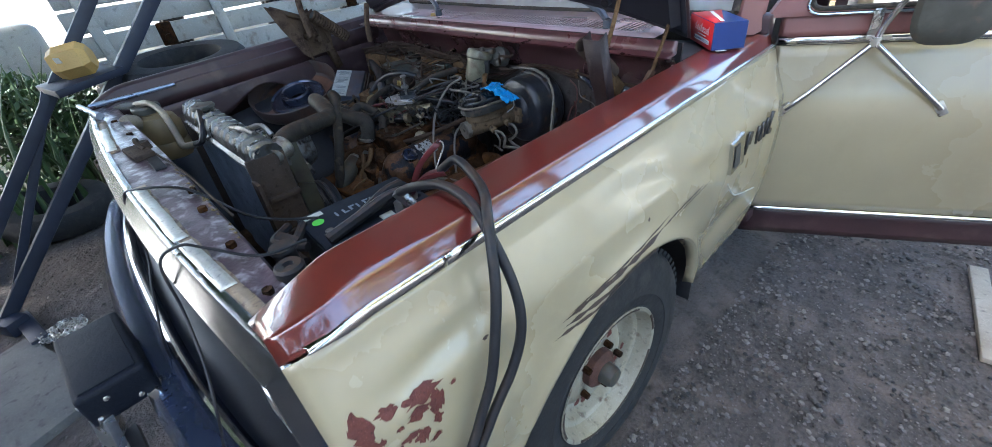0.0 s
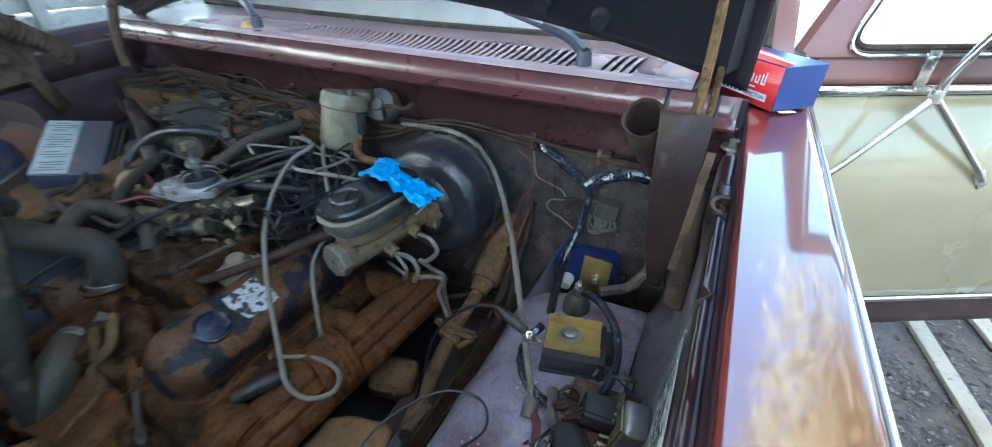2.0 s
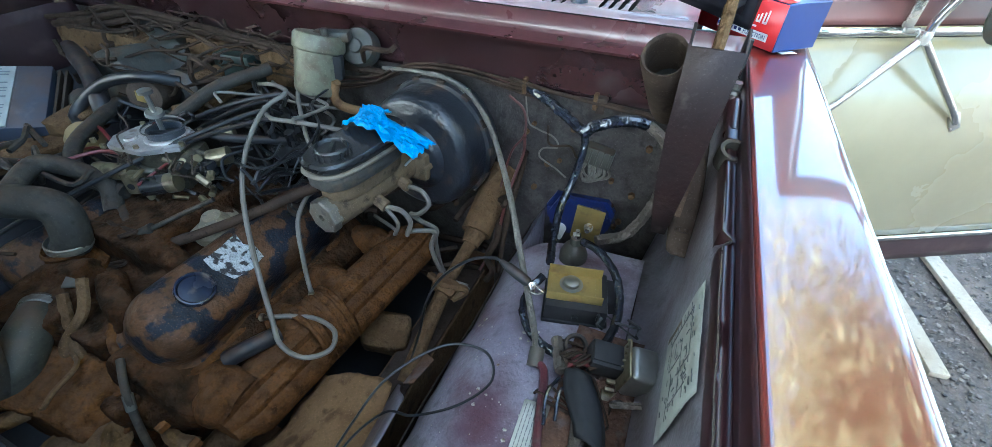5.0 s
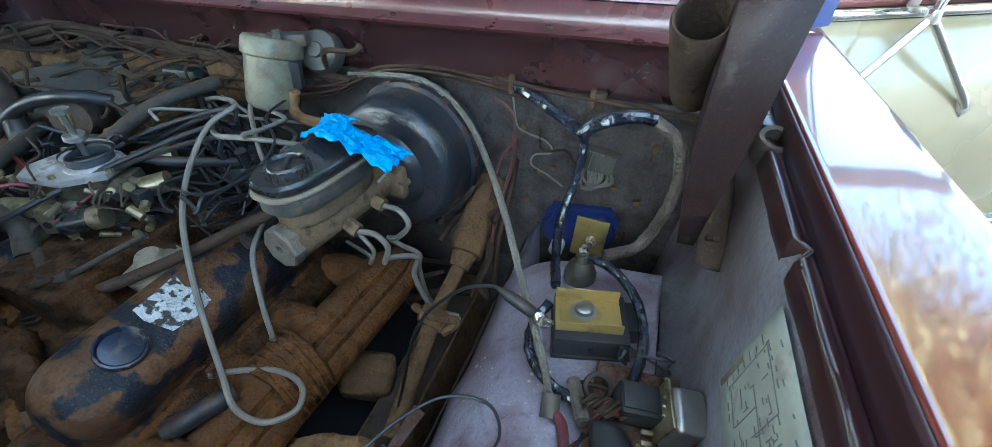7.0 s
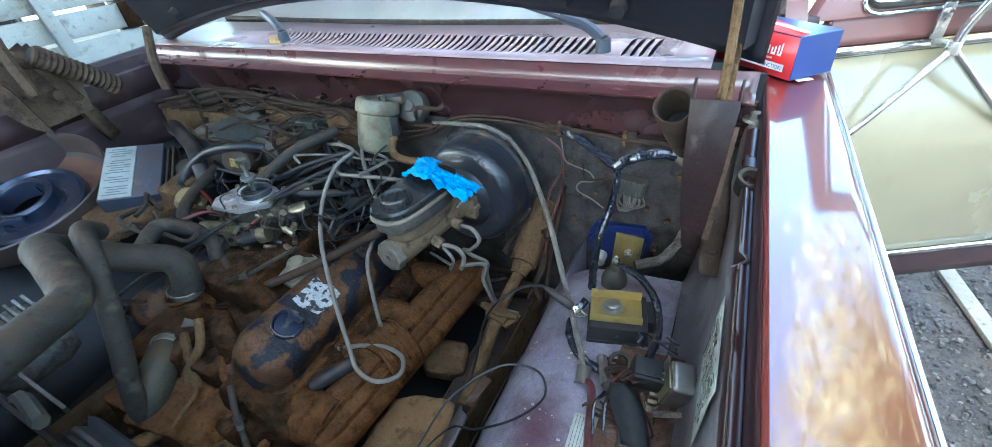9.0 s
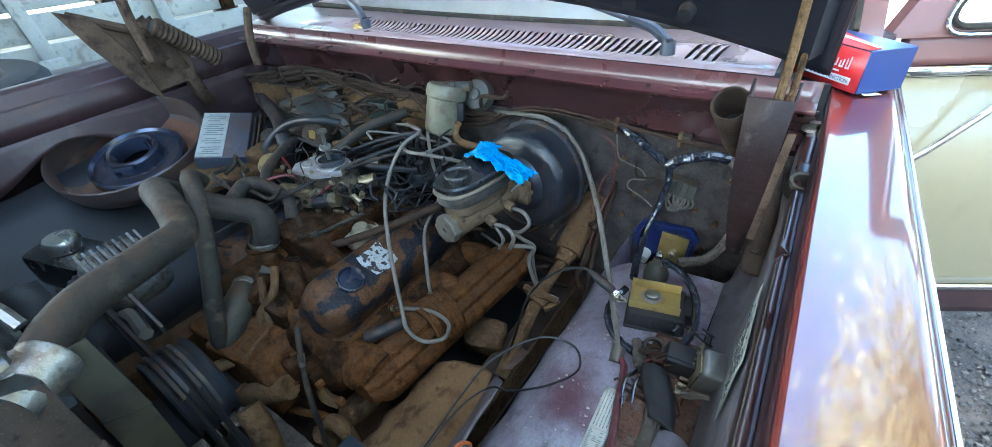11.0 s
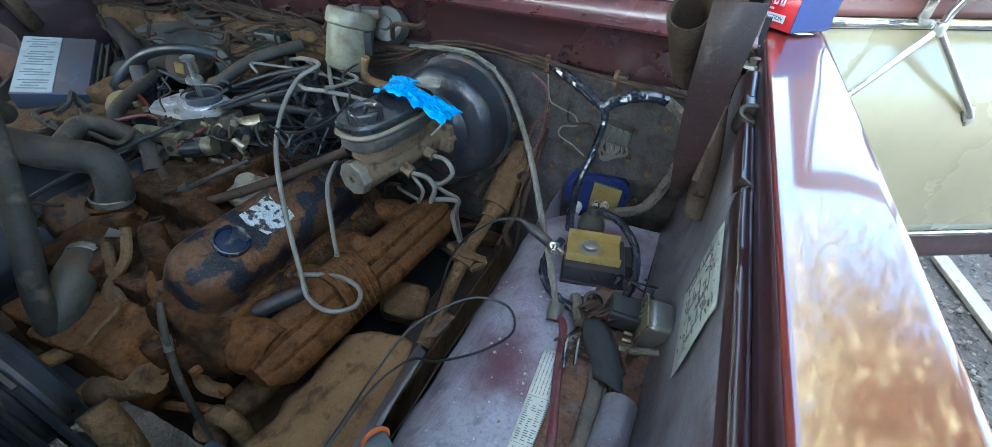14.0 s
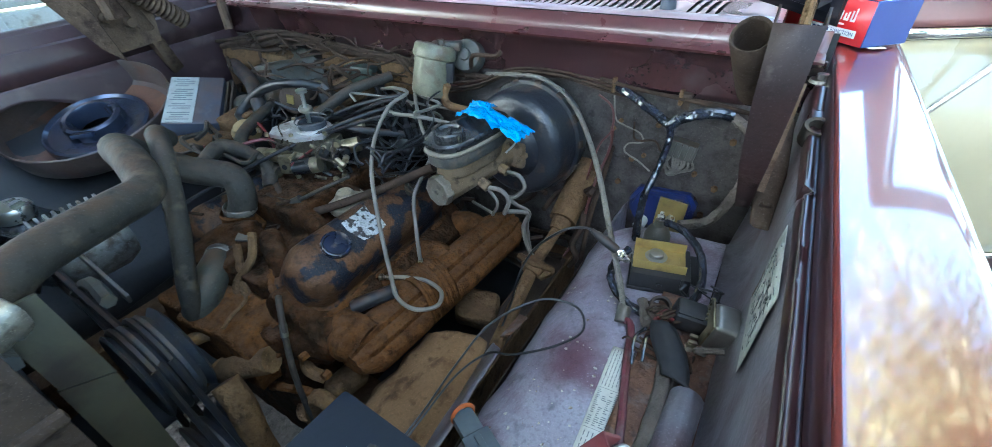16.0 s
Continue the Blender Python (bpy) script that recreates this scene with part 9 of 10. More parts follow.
    for a, b in (((0.15, 0.2), (0.15, 0.8)), ((0.15, 0.8), (0.6, 0.8)), ((0.6, 0.8), (0.6, 0.45)), ((0.15, 0.2), (0.45, 0.2)), ((0.45, 0.2), (0.45, 0.55)), ((0.3, 0.55), (0.8, 0.55)), ((0.8, 0.25), (0.8, 0.75)), ((0.7, 0.25), (0.9, 0.25)), ((0.25, 0.35), (0.38, 0.35)), ((0.55, 0.3), (0.75, 0.3)), ((0.7, 0.7), (0.9, 0.7))):
        tube(bm, [wall(*a, 0.0045), wall((a[0] + b[0]) / 2, (a[1] + b[1]) / 2, 0.0045), wall(*b, 0.0045)], 0.00045, 4)
    for k in range(7):
        tube(bm, [wall(0.05 + 0.03 * (k % 2), 0.15 + 0.1 * k, 0.0045), wall(0.10, 0.15 + 0.1 * k, 0.0045), wall(0.13, 0.15 + 0.1 * k, 0.0045)], 0.00045, 4)
    rng = random.Random(41)
    for k in range(70):
        u, v, w = rng.uniform(0.12, 0.90), rng.uniform(0.06, 0.94), rng.uniform(0.02, 0.07)
        up = rng.random() < 0.25
        tube(bm, [wall(u, v, 0.0045), wall(u + (0 if up else w * 0.5), v + (w * 0.6 if up else 0.0), 0.0045), wall(u + (0 if up else w), v + (w * 1.2 if up else 0.004), 0.0045)], 0.0005, 4)
    pieces("diagram_line", bm, print_grey, lab)
    bm = B()
    sheet(bm, lambda u, v: wall(0.015 + 0.06 * u, 0.03 + 0.42 * v, 0.0047), steps(0, 1, 2), steps(0, 1, 6))
    part("heading_band", bm, lip_dust, lab, "yellowed heading strip")


build_bay_lines()


tangle("wiring", 31, 7, (0.70, -0.50, 0.838), (0.79, -0.40, 0.864), 0.0018, wire_brown, 0.004, 4, truck)
tangle("wiring", 32, 4, (0.745, -0.36, 0.838), (0.80, -0.24, 0.866), 0.0020, wire_black, 0.004, 4, truck)


def build_firewall_bolts():
    bm = B()
    for x, z in ((0.735, 0.835), (0.722, 0.765), (0.555, 0.865), (0.505, 0.93), (0.60, 0.955), (0.745, 0.945), (0.53, 0.80), (0.215, 0.90), (0.10, 0.90), (-0.25, 0.95)):
        cyl(bm, (x, 0.004, z), (x, -0.008, z), 0.0075, 0.0065, 6)
    pieces("firewall_bolt", bm, mud, truck)


build_firewall_bolts()

# ---- battery, leads and box ----
emblem_grey = surface("faint_grey_print", (0.20, 0.22, 0.25), (0.14, 0.16, 0.19), 0.5, bump=0)


def build_battery():
    b = thing("battery", (0.60, -0.93, 0.78), "black car battery with a green dot sticker and pale emblem bars", "battery")
    t = Euler((0, 0, radians(-3.5))).to_matrix()
    c = Vector((0.594, -0.928, 0.885))
    bm = B()
    box(bm, c, (0.172, 0.262, 0.19), t, 0.008)
    part("case", bm, black_dull, b, "dull blue-black case")
    bm = B()
    box(bm, c + Vector((0, 0, 0.0975)), (0.166, 0.256, 0.014), t, 0.005)
    box(bm, c + t @ Vector((0.04, 0.02, 0.108)), (0.035, 0.19, 0.010), t, 0.004)
    part("lid", bm, surface("battery_lid", (0.012, 0.015, 0.022), (0.008, 0.010, 0.016), 0.55, scale=12, fine=150, bump=0.05, spec=0.2), b, "slate-blue lid")
    bm = B()
    lathe(bm, c + t @ Vector((-0.028, -0.098, 0.1048)), (0, 0, 1), [(0.013, 0), (0.013, 0.001), (0, 0.001)], 20)
    pieces("dot_sticker", bm, green_dot, b, "bright green round sticker")
    bm = B()
    box(bm, c + t @ Vector((-0.063, -0.096, 0.1050)), (0.018, 0.042, 0.001), t)
    pieces("white_sticker", bm, white_plain, b)
    bm = B()
    for k in range(9):
        p = c + t @ Vector((-0.028 + 0.002 * (k % 2), -0.055 + 0.017 * k, 0.1050))
        box(bm, p, (0.020, 0.0045, 0.001), t)
        if k % 3:
            box(bm, p + t @ Vector((0.007 * (1 if k % 2 else -1), 0.006, 0)), (0.005, 0.010, 0.001), t)
    box(bm, c + t @ Vector((-0.008, 0.03, 0.1050)), (0.004, 0.07, 0.001), t)
    pieces("emblem_bar", bm, emblem_grey, b, "faint grey emblem bars")
    bm = B()
    box(bm, c + t @ Vector((0.0875, -0.01, 0.04)), (0.002, 0.20, 0.05), t)
    part("side_label", bm, card_blue, b, "blue and red side label")
    for name, y, w, m in (("white_label", 0.02, 0.03, white_plain),):
        bm = B()
        box(bm, c + t @ Vector((0.062, y, 0.1052)), (0.030, w, 0.001), t)
        part(name, bm, m, b)
    bm = B()
    box(bm, c + t @ Vector((0.0885, 0.03, 0.055)), (0.002, 0.08, 0.012), t)
    part("label_stripe", bm, card_red, b)
    bm = B()
    for y in (0.10, -0.10):
        p = c + t @ Vector((0.05, y, 0.10))
        cyl(bm, p, p + Vector((0, 0, 0.022)), 0.010, 0.009, 14)
    pieces("terminal", bm, alloy, b)
    bm = B()
    box(bm, (0.60, -0.93, 0.775), (0.22, 0.30, 0.02), t, 0.006)
    part("battery_tray", bm, iron, truck, "rusty battery tray")
    bm = B()
    cyl(bm, (0.66, -1.13, 1.0), (0.66, -1.13, 1.03), 0.022, 0.020, 18)
    cyl(bm, (0.66, -1.13, 1.03), (0.66, -1.13, 1.036), 0.026, 0.024, 18)
    part("front_buffer", bm, rubber_black, truck, "black rubber bonnet buffer")
    bm = B()
    tube(bm, [(0.56, -1.02, 1.0), (0.50, -1.08, 1.005), (0.40, -1.12, 1.0), (0.28, -1.19, 1.06), (0.16, -1.27, 1.055), (0.13, -1.30, 1.03), (0.15, -1.32, 0.90), (0.20, -1.36, 0.80), (0.27, -1.40, 0.66), (0.30, -1.40, 0.40), (0.32, -1.42, 0.05)], 0.0035, 6, 9)
    solo("charger_wire", bm, wire_black, "thin black wire running from the battery over the front panel", "wire")
    bm = B()
    for pts in ([(0.54, -1.05, 0.99), (0.60, -1.10, 0.98), (0.64, -1.10, 0.97)], [(0.50, -1.07, 0.98), (0.56, -1.12, 0.99), (0.63, -1.08, 0.99)]):
        tube(bm, pts, 0.010, 8)
    box(bm, (0.57, -1.10, 0.99), (0.05, 0.03, 0.012), Euler((0.3, 0.2, 0.5)).to_matrix(), 0.004)
    pieces("ground_strap", bm, rubber_black, truck, "black ground strap and clamp")


build_battery()


def build_plug():
    p = thing("loose_plug", (0.60, -0.69, 0.83), "loose grey plug with an orange seal ring lying on the apron", "plug")
    a, b = Vector((0.564, -0.696, 0.845)), Vector((0.652, -0.745, 0.860))
    rot = (b - a).to_track_quat("X", "Z").to_matrix()
    bm = B()
    box(bm, a.lerp(b, 0.22), (0.036, 0.026, 0.018), rot, 0.003)
    box(bm, a.lerp(b, 0.58), (0.034, 0.034, 0.024), rot, 0.003)
    box(bm, a.lerp(b, 0.60) + Vector((0, 0, 0.013)), (0.03, 0.008, 0.006), rot, 0.002)
    part("plug_body", bm, surface("slate_grey_plastic", (0.075, 0.088, 0.10), (0.05, 0.058, 0.068), 0.5, scale=30, fine=160, bump=0.08), p, "slate-grey plug body")
    bm = B()
    lathe(bm, a + Vector((0.006, -0.002, 0.004)), b - a, [(0.013, -0.003), (0.0155, 0), (0.013, 0.003)], 18)
    part("seal_ring", bm, surface("orange_rubber", (0.42, 0.10, 0.02), (0.34, 0.08, 0.02), 0.5, bump=0), p, "orange rubber ring", thick=0.002)
    bm = B()
    for k in range(3):
        tube(bm, [b + Vector((0, 0.006 * (k - 1), 0)), b + Vector((0.03, -0.02 + 0.006 * (k - 1), 0.0)), b + Vector((0.04, -0.08, -0.005)), b + Vector((0.02, -0.16, 0.0))], 0.004, 6)
    pieces("plug_wire", bm, wire_brown, p)


build_plug()


clamp_red = surface("dull_red_enamel", (0.12, 0.020, 0.021), (0.08, 0.018, 0.019), 0.45, scale=20, fine=150, bump=0.05)
CLAMP_TOP, CLAMP_END, PIVOT = (0.762, -0.818, 1.150), (0.784, -0.826, 1.098), (0.720, -0.874, 1.052)


def build_jumper_leads():
    j = thing("jumper_leads", (1.07, -0.85, 0.4), "thick black jumper leads with red clamps draped over the wing", "jumper leads")
    runs = [[(0.668, -0.845, 1.02), (0.72, -0.90, 1.06), (0.80, -0.912, 1.105), (0.87, -0.900, 1.126), (0.945, -0.905, 1.124), (1.000, -0.918, 1.095), (1.052, -0.925, 1.02), (1.072, -0.935, 0.95), (1.075, -0.965, 0.88), (1.075, -1.03, 0.80), (1.085, -1.10, 0.70), (1.11, -1.17, 0.40), (1.18, -1.24, 0.03), (1.40, -1.36, 0.015)],
            [(0.775, -0.832, 1.095), (0.800, -0.822, 1.118), (0.830, -0.826, 1.130), (0.88, -0.840, 1.127), (0.945, -0.870, 1.124), (1.000, -0.915, 1.115), (1.045, -0.955, 1.03), (1.062, -0.985, 0.95), (1.068, -1.01, 0.88), (1.070, -1.05, 0.81), (1.08, -1.10, 0.72), (1.10, -1.15, 0.42), (1.15, -1.20, 0.03), (1.34, -1.28, 0.015)]]
    for r in runs:
        bm = B()
        tube(bm, r, 0.0088, 12, 10)
        part("lead", bm, rubber_black, j)
    def channel(a, b, w0, w1, side):
        """One scissor arm of a clamp: a folded channel from the pivot to its grip end."""
        bm = B()
        a, b, side = Vector(a), Vector(b), Vector(side).normalized()
        up = (b - a).cross(side).normalized()
        def f(t, v):
            w = w0 + (w1 - w0) * math.sin(t * math.pi * 0.75)
            o = [(-1, 0.010), (-1, 0), (1, 0), (1, 0.010)][v]
            return a.lerp(b, t) + side * o[0] * w + up * (o[1] - 0.012 * math.sin(t * math.pi))
        sheet(bm, f, steps(0, 1, 8), [0, 1, 2, 3])
        part("clamp_arm", bm, clamp_red, j, "dull red clamp arm", thick=0.002, angle=30)
    channel(PIVOT, CLAMP_TOP, 0.006, 0.010, (0.6, -0.8, 0))
    channel(PIVOT, CLAMP_END, 0.006, 0.010, (0.5, -0.85, 0))
    bm = B()
    tube(bm, [(0.758, -0.822, 1.142), (0.766, -0.812, 1.148), (0.772, -0.812, 1.138), (0.768, -0.82, 1.12), (0.762, -0.832, 1.095)], 0.0016, 6)
    part("clamp_spring", bm, zinc_dark, j, "thin wire spring")
    bm = B()
    box(bm, (0.700, -0.882, 1.030), (0.020, 0.018, 0.05), Euler((0.3, -0.6, 0.4)).to_matrix(), 0.004)
    box(bm, (0.682, -0.885, 1.005), (0.024, 0.02, 0.03), Euler((0, 0, 0.4)).to_matrix(), 0.004)
    part("clamp_jaw", bm, zinc_dark, j, "dull metal jaw")
    bm = B()
    tube(bm, [(0.655, -1.045, 0.998), (0.655, -0.97, 1.012), (0.650, -0.90, 1.022), (0.655, -0.86, 1.022)], 0.013, 8)
    part("black_clamp", bm, rubber_black, j, "long black clamp arm")
    bm = B()
    tube(bm, [(0.655, -1.04, 0.998), (0.635, -0.96, 1.004), (0.605, -0.88, 1.012), (0.600, -0.83, 1.012)], 0.010, 8)
    part("black_clamp", bm, rubber_black, j, "long black clamp arm")


build_jumper_leads()


def build_parts_box():
    b = thing("parts_box", (0.90, 0.17, 1.115), "red and blue cardboard parts box standing on the wing", "cardboard box")
    z0 = 1.1145
    p, q = Vector((0.893, 0.092, z0)), Vector((0.960, 0.157, z0))     # blue end, along the bottom
    along = Vector((-0.127, 0.126, 0))                               # towards the far end
    h = Vector((0, 0, 0.074))
    def slab(a, b_, c, d, off):
        bm = B()
        n = (b_ - a).cross(d - a).normalized() * off
        bm.faces.new([bm.verts.new(v + n) for v in (a, b_, c, d)])
        return bm
    bm = B()
    prism(bm, [p, q, q + along, p + along], (0, 0, 0), h)
    bmesh.ops.bevel(bm, geom=bm.edges[:], offset=0.0012, segments=1, affect="EDGES")
    part("carton", bm, card_blue, b, "blue printed carton")
    up = h.normalized()
    face_n = (along.cross(up)).normalized()
    if face_n.dot(Vector((-1, -1, 0))) < 0:
        face_n = -face_n
    def on_face(u, v, o=0.0012):
        return p + along * u + h * v + face_n * o
    bm = B()
    bm.faces.new([bm.verts.new(on_face(u, v)) for u, v in ((0.004, 0.01), (0.996, 0.01), (0.996, 0.99), (0.004, 0.99))])
    part("red_face", bm, card_red, b, "red printed face", thick=0.0006)
    top_n = up * 0.0012
    bm = B()
    bm.faces.new([bm.verts.new(v + h + top_n) for v in (p + along * 0.02, p + (q - p) * 0.30 + along * 0.05, p + (q - p) * 0.95 + along * 0.98, p + along * 0.98)])
    part("red_top", bm, card_red, b, thick=0.0006)
    bm = B()
    for k in range(8):
        u = 0.16 + 0.075 * k
        hgt = 0.20 if k not in (0, 4, 7) else 0.30
        lo = 0.50 + 0.004 * k
        for dx in (0.0, 0.035):
            bm.faces.new([bm.verts.new(on_face(a, v, 0.0022)) for a, v in ((u + dx, lo), (u + dx + 0.018, lo), (u + dx + 0.012, lo + hgt * (1 if dx == 0 else 0.8)), (u + dx - 0.006, lo + hgt * (1 if dx == 0 else 0.8)))])
        bm.faces.new([bm.verts.new(on_face(a, v, 0.0022)) for a, v in ((u, lo), (u + 0.052, lo), (u + 0.052, lo + 0.05), (u, lo + 0.05))])
    pieces("script_shape", bm, card_white, b, "white script shape")
    bm = B()
    bm.faces.new([bm.verts.new(on_face(a, v, 0.0022)) for a, v in ((0.10, 0.16), (0.72, 0.16), (0.72, 0.33), (0.10, 0.33))])
    bm.faces.new([bm.verts.new(on_face(a, v, 0.0022)) for a, v in ((0.26, 0.395), (0.60, 0.395), (0.60, 0.44), (0.26, 0.44))])
    bm.faces.new([bm.verts.new(v + h + top_n * 2) for v in (p + (q - p) * 0.22 + along * 0.06, p + (q - p) * 0.34 + along * 0.06, p + (q - p) * 0.62 + along * 0.9, p + (q - p) * 0.50 + along * 0.9)])
    pieces("white_band", bm, card_white, b)
    bm = B()
    for k in range(4, 10):
        u = 0.19 + 0.055 * k
        bm.faces.new([bm.verts.new(on_face(a, v, 0.0030)) for a, v in ((u, 0.21), (u + 0.035, 0.21), (u + 0.035, 0.28), (u, 0.28))])
    pieces("print_bar", bm, ink_blue, b)
    word = bpy.data.curves.new("word", "FONT")
    word.body, word.size, word.align_x = "FUNCTION", 1.0, "LEFT"
    me = bpy.data.meshes.new_from_object(bpy.data.objects.new("word", word))
    wide = max(v.co.x for v in me.vertices)
    for v in me.vertices:
        v.co = on_face(0.385 - 0.26 * v.co.x / wide, 0.20 + 0.13 * v.co.y, 0.0031)
    me.materials.append(ink_blue)
    ob = new("lettering", me)
    ob.parent, ob.matrix_parent_inverse = b, world_of(b).inverted()
    bm = B()
    bm.faces.new([bm.verts.new(p + (q - p) * a + along * c + Vector((0, 0, 0.0006))) for a, c in ((0.1, -0.06), (0.4, -0.09), (0.42, -0.02), (0.12, 0.0))])
    solo("paper_tag", bm, card_white, "small white paper slip lying on the wing by the box", "paper slip", thick=0.0005)


build_parts_box()


# ---- things on the ground ----
def build_step_stool():
    s = thing("step_stool", (0.22, -1.55, 0), "small step ladder with a black riveted plastic top and aluminium legs", "step ladder")
    a, b, c, d = Vector((0.062, -1.588, 0.75)), Vector((0.095, -1.456, 0.75)), Vector((0.381, -1.439, 0.75)), Vector((0.34, -1.559, 0.75))
    cen = (a + b + c + d) / 4
    t = Euler((0, 0, math.atan2((c - b).y, (c - b).x))).to_matrix()
    bm = B()
    box(bm, cen - Vector((0, 0, 0.045)), (0.285, 0.135, 0.09), t, 0.012, 3)
    box(bm, cen + Vector((0, 0, 0.001)), (0.255, 0.108, 0.006), t, 0.002)
    part("top_cap", bm, surface("black_plastic", (0.006, 0.008, 0.014), (0.009, 0.011, 0.017), 0.62, scale=10, fine=200, bump=0.15, spec=0.2), s, "black plastic top")
    bm = B()
    for x, z in ((-0.10, -0.03), (-0.02, -0.03), (0.06, -0.03), (0.12, -0.03), (-0.12, -0.07), (-0.05, -0.07), (0.03, -0.07)):
        p = cen + t @ Vector((x, -0.0665, z))
        cyl(bm, p, p + t @ Vector((0, -0.004, 0)), 0.007, 0.005, 10)
        if abs(x) < 0.06:
            p = cen + t @ Vector((0.1415, x, z))
            cyl(bm, p, p + t @ Vector((0.004, 0, 0)), 0.007, 0.005, 10)
    pieces("rivet", bm, zinc, s)
    for sx, sy, fx, fy in ((-0.13, -0.05, -0.19, -0.16), (0.13, -0.05, 0.19, -0.16), (-0.13, 0.05, -0.17, 0.24), (0.13, 0.05, 0.17, 0.24)):
        bm = B()
        top, foot = cen + t @ Vector((sx, sy, -0.07)), Vector((cen.x, cen.y, 0)) + t @ Vector((fx, fy, 0.012))
        m = (top + foot) / 2
        w = (foot - top)
        rot = w.to_track_quat("Z", "Y").to_matrix()
        box(bm, m, (0.05, 0.022, w.length), rot, 0.004)
        part("leg", bm, zinc if fy < 0 else chrome, s, "aluminium leg")
    bm = B()
    box(bm, Vector((cen.x, cen.y, 0.36)) + t @ Vector((0, -0.105, 0)), (0.33, 0.09, 0.03), t, 0.005)
    part("step", bm, black_dull, s)


build_step_stool()


def bar(bm, a, b, w, d):
    a, b = Vector(a), Vector(b)
    box(bm, (a + b) / 2, (w, d, (b - a).length), (b - a).to_track_quat("Z", "Y").to_matrix(), 0.006)


def build_hoist():
    h = thing("engine_hoist", (-1.6, -1.6, 0), "blue-grey steel engine hoist with slanting legs and a small tray", "engine hoist")
    bm = B()
    bar(bm, (-1.60, -2.03, 0.06), (-1.60, -0.70, 1.40), 0.055, 0.06)
    part("boom", bm, hoist_blue, h, "blue-grey steel leg")
    bm = B()
    bar(bm, (-1.72, -2.10, 0.20), (-1.70, -0.86, 1.52), 0.05, 0.055)
    part("leg", bm, hoist_blue, h)
    bm = B()
    bar(bm, (-1.60, -0.70, 1.40), (-1.58, -0.66, 1.75), 0.055, 0.06)
    part("mast", bm, hoist_blue, h)
    bm = B()
    box(bm, (-1.62, -1.20, 1.055), (0.30, 0.30, 0.035), Euler((0.1, 0, 0.2)).to_matrix(), 0.006)
    bar(bm, (-1.70, -1.34, 1.04), (-1.75, -2.0, 0.05), 0.04, 0.04)
    part("tray", bm, hoist_blue, h)
    bm = B()
    box(bm, (-1.62, -2.05, 0.05), (0.30, 0.10, 0.08), Euler((0, 0, 0.5)).to_matrix(), 0.01)
    box(bm, (-1.45, -1.95, 0.03), (0.35, 0.07, 0.05), Euler((0, 0, 0.2)).to_matrix(), 0.01)
    pieces("foot", bm, hoist_blue, h)
    bm = B()
    lathe(bm, (-1.60, -1.19, 1.145), (0.35, 1, 0.1), [(0, -0.08), (0.062, -0.08), (0.078, -0.05), (0.078, 0.05), (0.055, 0.08), (0, 0.08)], 6)
    y = solo("tool_case", bm, yellow_case, "yellow six-sided plastic case with a pale label on the hoist tray", "case", angle=15)
    bm = B()
    box(bm, (-1.535, -1.245, 1.165), (0.035, 0.004, 0.025), Euler((0.2, 0, 0.6)).to_matrix(), 0.001)
    part("case_label", bm, white_plain, y)


build_hoist()


def build_spare_tyre():
    t = thing("spare_tyre", (-1.62, -0.55, 0), "old black tyre lying on dark boards beyond the far wing", "tyre")
    bm = B()
    lathe(bm, (-1.68, -0.74, 0.955), (0.06, -0.02, 1), [(0.21, 0.0), (0.25, -0.006), (0.31, 0.0), (0.33, 0.03), (0.33, 0.075), (0.31, 0.10), (0.25, 0.108), (0.21, 0.10), (0.20, 0.05), (0.21, 0.0)], 48)
    part("tyre_body", bm, tyre_rubber, t)
    w = thing("work_bench", (-1.7, -0.1, 0), "low bench of dark boards on block legs", "bench")
    for k in range(4):
        bm = B()
        box(bm, (-1.40 - 0.20 * k, 0.05, 0.93 + 0.002 * k), (0.19, 2.1, 0.035), None, 0.005)
        part("board", bm, blue_steel, w, "dark painted board")
    for x in (-1.42, -1.98):
        for y in (-0.85, 0.95):
            bm = B()
            box(bm, (x, y, 0.455), (0.09, 0.09, 0.91), None, 0.01)
            part("leg", bm, wood, w)
    bm = B()
    lathe(bm, (-2.60, -2.45, 0.11), (0.1, 0.0, 1), [(0.20, -0.08), (0.25, -0.09), (0.31, -0.07), (0.33, -0.03), (0.33, 0.05), (0.30, 0.09), (0.25, 0.10), (0.20, 0.09), (0.19, 0), (0.20, -0.08)], 44)
    solo("old_tyre", bm, tyre_rubber, "worn tyre lying on the dirt", "tyre")
    bm = B()
    lathe(bm, (-2.75, -1.70, 0.12), (0.1, 0.1, 1), [(0.20, -0.08), (0.25, -0.09), (0.31, -0.07), (0.33, -0.03), (0.33, 0.05), (0.30, 0.09), (0.25, 0.10), (0.20, 0.09), (0.19, 0), (0.20, -0.08)], 44)
    solo("old_tyre", bm, tyre_rubber, "dark tyre lying by the hoist", "tyre")


build_spare_tyre()


